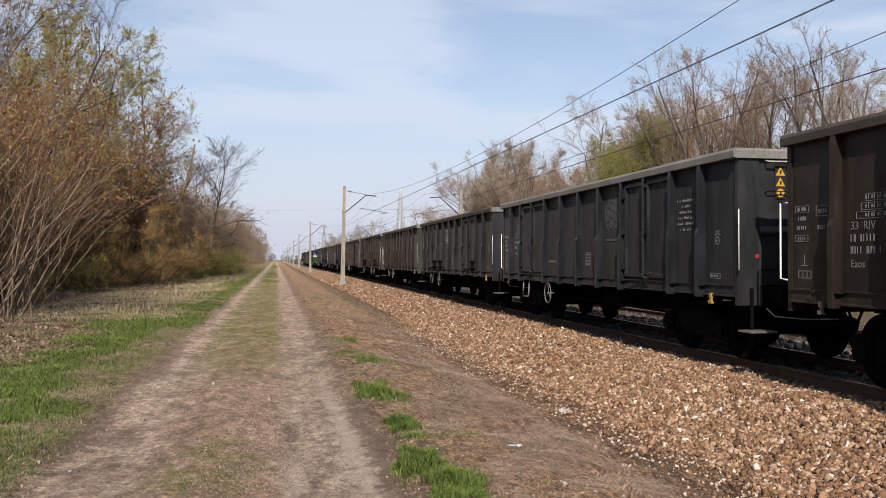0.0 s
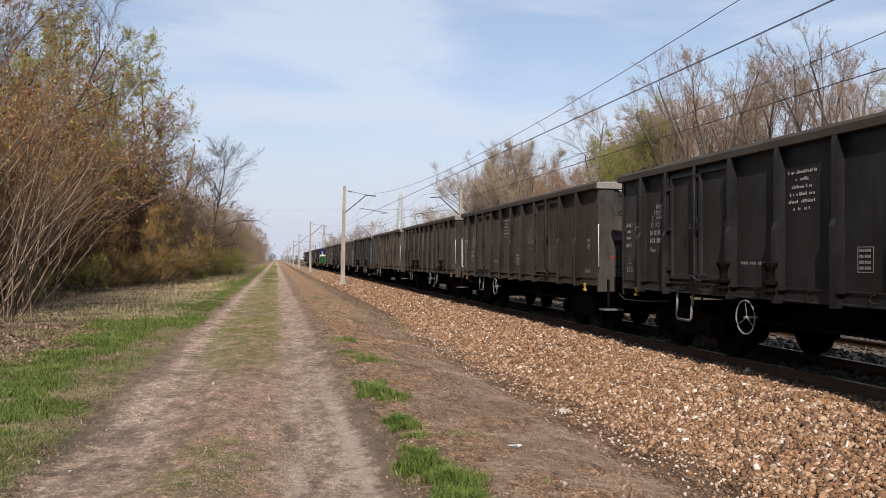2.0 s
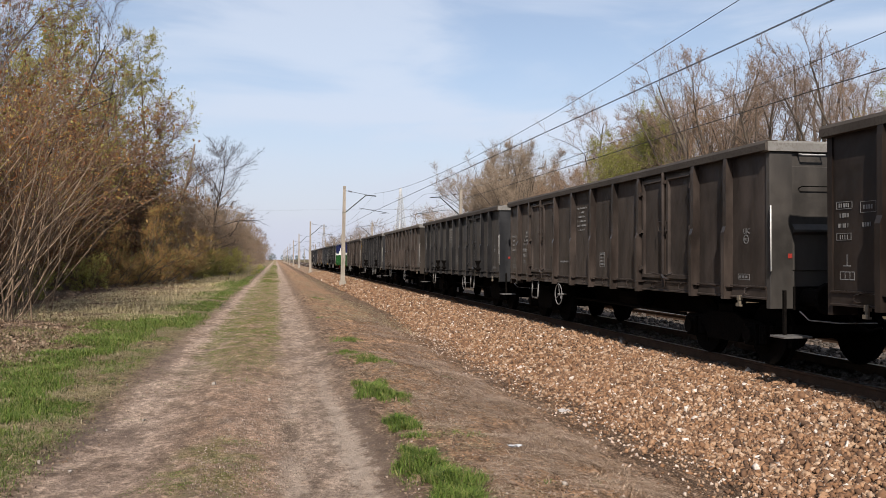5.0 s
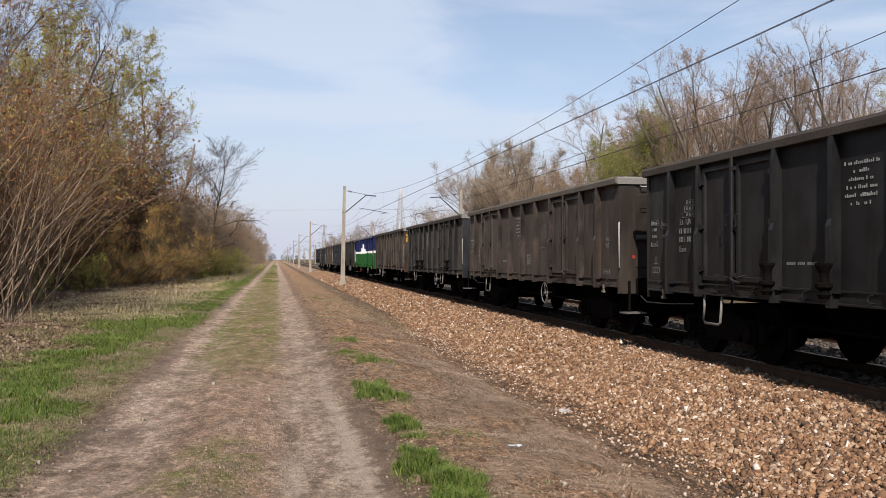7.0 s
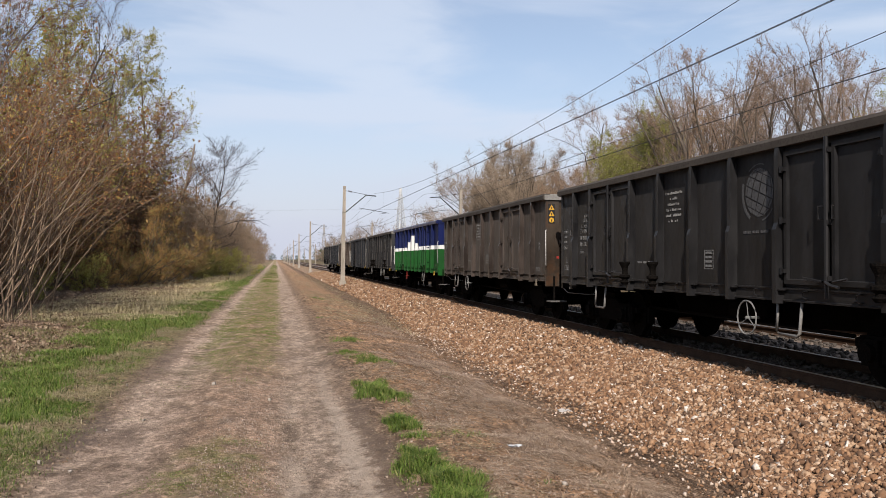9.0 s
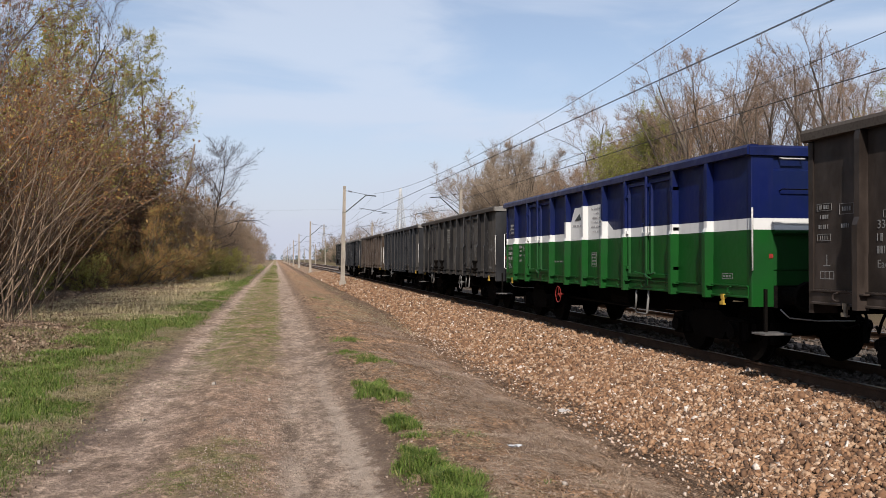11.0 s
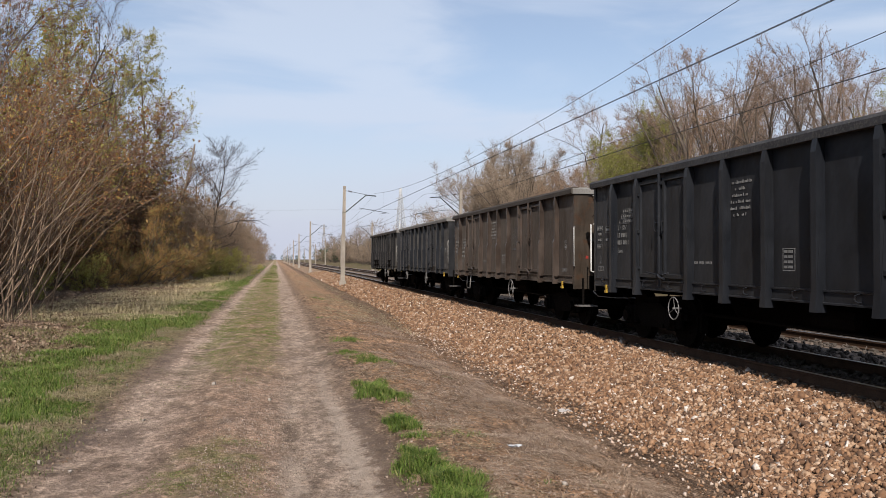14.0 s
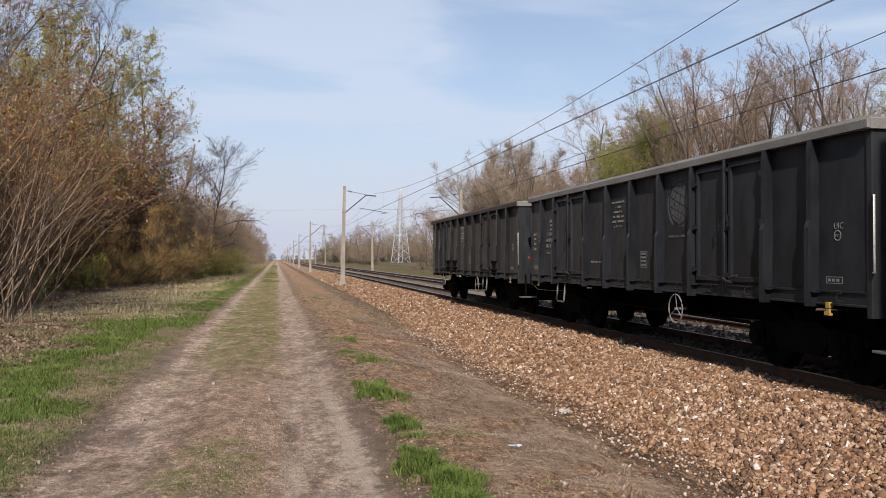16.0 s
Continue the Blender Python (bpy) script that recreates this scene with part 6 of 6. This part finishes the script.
plant(willow, [(27, 98, 1.03, 0), (29, 107, 1.08, 100), (27, 91, 0.85, 200), (29.5, 98, 1.03, 300), (28, 103, 1.05, 150), (31, 104, 1.05, 50)], RIGHT_WOOD)
far_tree = tree("bare_tree", 35, 11.0, BARK_GREY, TWIG_WILLOW, LEAF_BUD, "bare brown tree in the scrub behind the tracks", stems=3, lean=0.3, limbs=8, first=0.08, limb_len=0.32, limb_angle=0.8, branches=6, twigs=4,
                twig_len=1.1, n_leaves=500, leaf_size=0.1, girth=0.09, twig_r=0.016, shoots=False)
def clear_of_pylon(spots):
    """The pylon stands in an open strip."""
    return [s for s in spots if not (0.118 < s[0] / s[1] < 0.176 and s[1] < 290)]


plant(far_tree, clear_of_pylon(row(pr, 13, 25, 30, 112, 210, 0.75, 1.05) + row(pr, 10, 32, 40, 110, 240, 0.8, 1.05) + row(pr, 18, 26, 34, 215, 520, 0.9, 1.25)) + row(pr, 26, 46, 78, 300, 420, 1.1, 1.5) + row(pr, 14, 30, 44, 420, 640, 0.9, 1.2), RIGHT_WOOD)
right_bush = tree("bush", 36, 4.4, BARK_GREY, TWIG_WILLOW, LEAF_OLIVE, "straw-brown thicket bush behind the tracks", "bush", stems=14, lean=0.65, girth=0.02, limbs=6, first=0.1, limb_len=0.32, limb_angle=0.7,
                  branches=4, twigs=4, twig_len=0.55, n_leaves=300, leaf_size=0.06, twig_r=0.008, shoots=False)
plant(right_bush, row(pr, 10, 21.5, 25, 30, 70, 0.9, 1.3) + row(pr, 8, 24.5, 28, 66, 108, 1.2, 1.7), RIGHT_WOOD)
far_bush = tree("bush", 38, 4.4, BARK_GREY, TWIG_WILLOW, LEAF_BUD, "straw-brown scrub far behind the tracks", "bush", stems=9, lean=0.6, girth=0.025, limbs=5, first=0.08, limb_len=0.34, limb_angle=0.8,
                branches=3, twigs=3, twig_len=0.9, n_leaves=250, leaf_size=0.1, twig_r=0.016, shoots=False)
plant(far_bush, clear_of_pylon(row(pr, 22, 23, 27, 105, 260, 1.0, 1.6) + row(pr, 34, 25, 31, 170, 420, 1.6, 2.3) + row(pr, 14, 24, 30, 300, 560, 1.4, 2.0)) + row(pr, 46, 38, 70, 296, 400, 1.8, 2.6), RIGHT_WOOD)
pine = tree("pine_tree", 37, 12.0, BARK_DARK, TWIG_GREY, NEEDLES, "dark green pine far down the line", limbs=30, first=0.2, limb_len=0.24, limb_angle=1.2, branches=3, twigs=2, n_leaves=900, leaf_size=0.5, girth=0.14, rise=0.0)
plant(pine, row(pr, 6, 24, 29, 330, 420, 0.4, 0.55) + row(pr, 44, -60, 26, 700, 980, 0.4, 0.6) + row(pr, 8, 24, 32, 440, 560, 0.5, 0.7), "far pines")


# ---- grass, straw, litter and small stones ----
GRASS = leaf_material("grass_blades", [(0.03, 0.06, 0.008), (0.075, 0.135, 0.016), (0.13, 0.205, 0.028), (0.18, 0.255, 0.045), (0.3, 0.27, 0.11)], 0.3)
OLIVE_GRASS = leaf_material("short_olive_grass", [(0.06, 0.077, 0.016), (0.105, 0.124, 0.027), (0.17, 0.148, 0.05), (0.13, 0.088, 0.046)], 0.2)
MOSSY_GRASS = leaf_material("mossy_trodden_grass", [(0.08, 0.115, 0.014), (0.125, 0.175, 0.024), (0.17, 0.15, 0.045), (0.14, 0.195, 0.026)], 0.2)
COMBED = leaf_material("combed_dry_stalks", [(0.1, 0.058, 0.034), (0.22, 0.135, 0.08), (0.4, 0.28, 0.185), (0.68, 0.53, 0.39)])
STRAW = leaf_material("dry_straw", [(0.11, 0.08, 0.045), (0.22, 0.165, 0.09), (0.46, 0.37, 0.23), (0.14, 0.145, 0.05)])
LITTER = leaf_material("dead_leaves", [(0.085, 0.055, 0.036), (0.15, 0.096, 0.06), (0.22, 0.15, 0.1), (0.3, 0.22, 0.16)])
vr = np.random.default_rng(77)


def blades(x, y, high, width, lean, comb=None, comb_share=0.0):
    """Bent blades of grass, each of three triangles; comb is a direction in which they lie."""
    n = len(x)
    a = vr.uniform(0, 2 * np.pi, n)
    d = np.stack([np.cos(a), np.sin(a)], -1)
    if comb is not None:
        d = unit(d * (1 - comb_share) + np.array(comb)[None] * comb_share)
    h = high * vr.uniform(0.5, 1.3, n)
    out = h * lean * vr.uniform(0.3, 1.5, n)
    base = np.stack([x, y, ground_z(x, y) - 0.01], -1)
    side = np.stack([-d[:, 1], d[:, 0], np.zeros(n)], -1) * (width * vr.uniform(0.6, 1.3, n) / 2)[:, None]
    fwd = np.concatenate([d, np.zeros((n, 1))], 1)
    rise = np.array([0, 0, 1.0])
    mid = base + fwd * (out * 0.35)[:, None] + rise * (h * 0.6)[:, None]
    tip = base + fwd * out[:, None] + rise * (h * np.clip(1.05 - 0.35 * lean, 0.25, 1))[:, None]
    v = np.stack([base - side, base + side, mid + side * 0.8, mid - side * 0.8, tip], 1)
    f = np.array([(0, 1, 2), (0, 2, 3), (3, 2, 4)])[None] + 5 * np.arange(n)[:, None, None]
    return v.reshape(-1, 3), f.reshape(-1, 3)


def stuff(name, pieces, mat, label, category):
    vs, fs, at = [], [], 0
    for v, f in pieces:
        vs.append(v)
        fs.append(f + at)
        at += len(v)
    ob = new(name, mesh_of(name, np.concatenate(vs), np.concatenate(fs), mat))
    return tagged(ob, label, category, kind="stuff")


def patch(n, y0, y1, left, right, share=1.0, scale=1.2, shift=0.0, ragged=0.12, thin=0.0):
    """Places between two edges given as (y, x) pairs, thicker towards the near end, kept where a random field is high."""
    y = y0 * (y1 / y0) ** vr.random(n)
    x0, x1 = np.interp(y, *zip(*left)), np.interp(y, *zip(*right))
    x = x0 + (x1 - x0) * vr.random(n) + ragged * vr.normal(size=n)
    if thin:
        keep = vr.random(n) < np.clip((y - y0) / thin, 0.03, 1)
        x, y = x[keep], y[keep]
    if share < 1:
        f = rough_field(x, y, scale, 4, shift)
        keep = f + 0.03 * vr.normal(size=len(f)) > np.quantile(f, 1 - share)
        x, y = x[keep], y[keep]
    return x, y


def tuft(cx, cy, rx, ry, n, high):
    """A dense tuft: blades lean outwards from its middle and are tallest there."""
    a, q = vr.uniform(0, 2 * np.pi, n), np.sqrt(vr.random(n)) * (0.75 + 0.5 * rough_field(np.cos(np.arange(n)), np.sin(np.arange(n)), 3.0))
    lump = 0.75 + 0.5 * np.sin(3 * a + cx * 9) * np.sin(2 * a + cy * 5)
    x, y = cx + rx * q * lump * np.cos(a), cy + ry * q * lump * np.sin(a)
    return blades(x, y, high * (1.15 - 0.6 * q), 0.0052, 0.85)


green = [tuft(1.45, 17.0, 0.42, 0.75, 900, 0.09), tuft(1.2, 14.2, 0.28, 0.6, 700, 0.08), tuft(1.42, 13.0, 0.36, 0.6, 1000, 0.1), tuft(1.72, 12.8, 0.14, 0.22, 120, 0.07), tuft(1.2, 10.1, 0.3, 0.95, 3200, 0.12), tuft(1.4, 9.6, 0.2, 0.5, 700, 0.09),
         tuft(1.2, 8.2, 0.2, 0.42, 2300, 0.13), tuft(1.22, 7.4, 0.2, 0.25, 420, 0.07), tuft(1.16, 6.5, 0.24, 0.52, 2600, 0.13), tuft(1.22, 5.85, 0.25, 0.45, 2400, 0.14), tuft(1.2, 5.3, 0.3, 0.4, 1800, 0.14), tuft(0.98, 6.2, 0.12, 0.4, 300, 0.06),
         tuft(1.62, 7.55, 0.22, 0.16, 130, 0.05), tuft(1.85, 7.6, 0.18, 0.1, 90, 0.05), tuft(2.35, 11.6, 0.12, 0.16, 90, 0.05), tuft(2.0, 6.0, 0.12, 0.12, 40, 0.04), tuft(2.5, 6.2, 0.1, 0.14, 40, 0.04),
         tuft(1.6, 34.0, 0.42, 1.6, 500, 0.08), tuft(1.15, 23.2, 0.16, 0.6, 220, 0.07), tuft(2.4, 36, 0.4, 1.8, 160, 0.06)]
VERGE = ((4.0, -1.95), (7.0, -1.98), (12.0, -2.0), (20.0, -1.98), (60.0, -1.9), (200.0, -1.9))


def verge(off):
    return [(y, x + off) for y, x in VERGE]


# lush bands on the verge: one near, one beyond it, a thin one far along the edge
green += [blades(*patch(30000, 8.6, 14.2, [(8.6, -3.2), (11, -3.75), (14.2, -3.9)], [(8.6, -2.5), (11, -2.65), (14.2, -2.95)], 0.72, 1.3, 2.0), 0.105, 0.0055, 0.85),
          blades(*patch(26000, 14.0, 24.0, [(14, -3.7), (19, -4.1), (24, -4.3)], [(14, -2.75), (19, -2.6), (24, -2.9)], 0.6, 0.9, 7.0), 0.12, 0.0075, 0.85),
          blades(*patch(22000, 5.0, 9.4, [(5, -3.4), (9.4, -3.4)], [(5, -2.15), (9.4, -2.3)], 0.5, 1.6, 4.0), 0.1, 0.0055, 0.9),
          blades(*patch(34000, 4.8, 10.0, verge(-0.9), verge(0.0), 0.62, 2.2, 9.0), 0.055, 0.005, 1.2),
          blades(*patch(14000, 9.0, 24.0, verge(-0.7), verge(-0.1), 0.45, 1.4, 21.0), 0.06, 0.006, 1.2),
          blades(*patch(26000, 20.0, 60.0, verge(-1.5), verge(0.0), 0.65, 0.5, 3.0), 0.11, 0.011, 0.9),
          blades(*patch(9000, 50.0, 180.0, verge(-1.6), verge(0.0), 0.7, 0.2, 1.0), 0.14, 0.025, 0.7),
          blades(*patch(5000, 6.0, 26.0, verge(-4.0), verge(-0.8), 0.25, 1.4, 11.0), 0.09, 0.006, 0.9)]
stuff("grass", green, GRASS, "fresh green grass tufts along the dirt road", "grass")

# dry stalks combed over the bank, thickest on its crest
combed = []
CREST = ((4.5, 2.75), (9.0, 2.55), (14.0, 2.45), (30.0, 2.6))
for count, y0, y1, off0, off1, share, high, lean, comb, part_of in ((46000, 4.8, 26.0, -1.2, 0.3, 0.42, 0.03, 7.0, (0.35, -0.93), 0.55), (24000, 4.8, 24.0, -0.45, 0.45, 0.5, 0.06, 4.2, (0.3, -0.95), 0.6), (16000, 4.8, 20.0, -1.6, 0.2, 0.35, 0.03, 6.0, (0.95, -0.3), 0.5),
                                                                      (6000, 4.8, 22.0, -0.12, 0.3, 0.7, 0.07, 2.8, (0.6, -0.8), 0.4)):
    x, y = patch(count, y0, y1, [(q, c + off0) for q, c in CREST], [(q, c + off1) for q, c in CREST], share, 1.5, high * 90)
    combed.append(blades(x, y, high, 0.0048, lean, comb, part_of))
stuff("combed_grass", combed, COMBED, "long dry stalks combed flat over brown earth", "dry grass")

short = [blades(*patch(60000, 11.0, 70.0, [(11, -0.5), (13, -0.95), (16, -1.25), (20, -1.38), (45, -1.4), (70, -0.9)], [(11, -0.3), (13, -0.05), (16, 0.0), (22, 0.1), (45, 0.18), (70, 0.22)], 0.55, 1.3, 6.0, 0.06, 8.0), 0.03, 0.0085, 1.1),
         blades(*patch(9000, 60.0, 220.0, [(60, -1.1), (220, -0.8)], [(60, 0.2), (220, 0.2)], 0.8, 0.4, 6.0), 0.05, 0.035, 0.8),
         blades(*patch(9000, 5.6, 8.2, [(5.6, -0.95), (8.2, -0.85)], [(5.6, -0.1), (8.2, -0.2)], 0.3, 2.6, 8.0), 0.022, 0.006, 1.2),
         blades(*patch(6000, 8.5, 14.0, [(8.5, -1.9), (14, -1.6)], [(8.5, -0.7), (14, -0.7)], 0.16, 2.2, 3.0), 0.022, 0.006, 1.2)]
stuff("mossy_grass", short, MOSSY_GRASS, "short mossy grass in the road's middle strip", "grass")
olive = [blades(*patch(16000, 60.0, 320.0, [(60, 17.4), (320, 17.4)], [(60, 26.0), (320, 30.0)], 0.8, 0.15, 2.0), 0.12, 0.03, 1.2),
         blades(*patch(26000, 5.0, 30.0, verge(-1.1), verge(0.05), 0.6, 1.7, 5.0), 0.045, 0.0055, 1.2),
         blades(*patch(16000, 12.0, 40.0, verge(-3.6), verge(-0.8), 0.6, 0.9, 13.0), 0.11, 0.008, 1.1)]
stuff("short_grass", olive, OLIVE_GRASS, "short olive grass at the road's edge", "grass")

dry = [blades(*patch(60000, 4.8, 30.0, verge(-1.2), verge(0.02), 0.7, 1.9, 1.0), 0.035, 0.005, 4.0),
       blades(*patch(20000, 4.8, 20.0, verge(-0.8), verge(0.0), 0.5, 1.3, 19.0), 0.06, 0.005, 2.4),
       blades(*patch(16000, 5.0, 16.0, verge(-2.2), verge(-0.4), 0.5, 1.2, 15.0), 0.07, 0.005, 2.6),
       blades(*patch(18000, 10.0, 50.0, verge(-3.4), verge(-1.2), 0.6, 0.8, 8.0), 0.1, 0.007, 2.0),
       blades(*patch(8000, 60.0, 200.0, verge(-3.2), verge(-0.6)), 0.3, 0.03, 0.6),
       blades(*patch(14000, 22.0, 110.0, [(22, 1.2), (110, 1.4)], [(22, 4.1), (110, 4.2)], 0.7, 0.5, 4.0), 0.06, 0.014, 2.2),
       blades(*patch(9000, 5.0, 20.0, [(5, 0.98), (20, 1.1)], [(5, 1.8), (20, 2.0)], 0.5, 1.8, 2.0), 0.03, 0.0048, 4.0)]
stuff("dry_grass", dry, STRAW, "pale dry straw lying over brown earth", "dry grass")
pale = [blades(*patch(34000, 22.0, 75.0, verge(-5.6), verge(-0.7), 0.8, 0.5, 12.0), 0.14, 0.0085, 2.2), blades(*patch(5000, 24.0, 75.0, verge(-3.4), verge(-1.3), 0.5, 0.5, 6.0), 0.26, 0.01, 1.0)]
stuff("tall_dry_grass", pale, leaf_material("pale_straw", [(0.3, 0.23, 0.12), (0.46, 0.37, 0.21), (0.56, 0.47, 0.29), (0.36, 0.33, 0.13)]), "pale dry grass standing along the thicket", "dry grass")

x, y = patch(44000, 8.0, 60.0, [(8, -7.5), (30, -10.5), (60, -10.5)], [(8, -3.2), (30, -4.4), (60, -4.4)], 0.75, 0.7, 3.0)
stuff("leaf_litter", [leaves_at(vr, np.stack([x, y, ground_z(x, y) + 0.03], -1), 0.06)], LITTER, "brown dead leaves under the thicket", "leaf litter")
x, y = patch(14000, 5.0, 30.0, [(5, 1.0), (30, 1.0)], [(5, 4.4), (30, 4.4)])
x2, y2 = patch(5000, 5.0, 20.0, verge(-1.0), verge(0.3))
x, y = np.concatenate([x, x2]), np.concatenate([y, y2])
stuff("earth_crumbs", [leaves_at(vr, np.stack([x, y, ground_z(x, y) + 0.004], -1), 0.022)], LITTER, "crumbs of brown earth and bark", "earth crumbs")


def gravel(n, x0, x1, y0, y1, size):
    x, y = patch(n, y0, y1, [(y0, x0), (y1, x0)], [(y0, x1), (y1, x1)], 0.7, 1.6, size * 500)
    s = size * vr.uniform(0.5, 1.6, len(x))
    return stones(vr, x, y, ground_z(x, y) + 0.15 * s, s)


GRIT = leaf_material("road_grit", [(0.16, 0.11, 0.08), (0.22, 0.158, 0.115), (0.3, 0.225, 0.17), (0.42, 0.34, 0.27)])
stuff("road_gravel", [gravel(4200, -0.6, 0.2, 5.0, 14.0, 0.009), gravel(1500, -2.1, 1.0, 5.0, 18.0, 0.008), gravel(900, 0.9, 3.4, 5.0, 18.0, 0.016)], GRIT, "small grit pressed into the dirt road", "gravel")

# single pale stones and scraps
PALE_STONE = mottled("pale_stone", (0.42, 0.38, 0.33), (0.32, 0.28, 0.24), (0.22, 0.19, 0.16), 12, 60, 0.85)


def single_stone(x, y, size, seed):
    r = np.random.default_rng(seed)
    v, f = stones(r, np.array([0.0]), np.array([0.0]), np.array([size * 0.3]), np.array([size]))
    ob = new("stone", mesh_of("stone", v, f, PALE_STONE))
    ob.location = (x, y, float(ground_z(x, y)))
    tagged(ob, "pale angular stone lying on the dirt", "stone", "pale stones on the road")


for i, (x, y, s) in enumerate(((-0.78, 11.2, 0.07), (-0.07, 10.1, 0.05), (-1.35, 9.2, 0.05), (-1.55, 6.9, 0.06), (-1.85, 7.2, 0.05), (-1.9, 11.5, 0.05), (-1.6, 8.6, 0.05), (2.1, 5.9, 0.06), (2.55, 9.9, 0.05), (3.1, 12.4, 0.06))):
    single_stone(x, y, s * (0.6 if i else 0.55), 100 + i)


def scrap(x, y, size, mat, label):
    """A crumpled bit of sheet."""
    r = random.Random(int(x * 100))
    bm = bmesh.new()
    g = [[bm.verts.new(((i - 2) * size / 4 + r.uniform(-1, 1) * size * 0.08, (j - 2) * size / 6 + r.uniform(-1, 1) * size * 0.06, 0.02 + r.uniform(0, 1) * size * 0.22)) for j in range(5)] for i in range(5)]
    for i in range(4):
        for j in range(4):
            bm.faces.new((g[i][j], g[i + 1][j], g[i + 1][j + 1], g[i][j + 1]))
    ob = new("scrap", to_mesh(bm, mat))
    thick = ob.modifiers.new("sheet", "SOLIDIFY")
    thick.thickness = 0.003
    ob.location = (x, y, float(ground_z(x, y)))
    tagged(ob, label, "litter", "scraps of litter")


scrap(2.06, 7.1, 0.11, plain("milky_plastic", (0.45, 0.46, 0.47), 0.4), "crumpled milky plastic scrap on dry grass")
scrap(3.75, 10.6, 0.16, plain("grey_paper", (0.5, 0.48, 0.46), 0.8), "crumpled grey paper scrap on brown earth")


# ---- the moving train ----
START = 11.13


def travelled(t):
    """How far the train has gone: it is a little ahead of its even run in the middle of the clip."""
    ahead = 0.28 * (min(1.0, max(0.0, (t - 8.5) / 0.5)) - min(1.0, max(0.0, (t - 12.5) / 0.5)))
    return 11.326 * t + 0.0164 * t * t + ahead


# slack in the couplings sets some wagons a little apart
SLACK = {3: 0.07, 4: 0.08, 5: 0.1, 6: 0.15, 7: 0.12, 8: 0.05, 9: 0.14, 10: 0.14, 11: 0.12, 12: 0.12, 13: 0.1, 14: 0.1}


def motions():
    for k, (w, wheelsets) in WAGONS:
        ahead = START + PITCH * k + SLACK.get(k, 0.0)
        walk(w, [(t, pose(AXIS, ahead - travelled(t), 0)) for t in [i / 4 for i in range(65)]])
        for ws, along_bogie in wheelsets:
            walk(ws, [(i / FPS, pose(0, along_bogie, 0.46, math.degrees(travelled(i / FPS) / 0.46) % 360)) for i in range(481)])


motions()
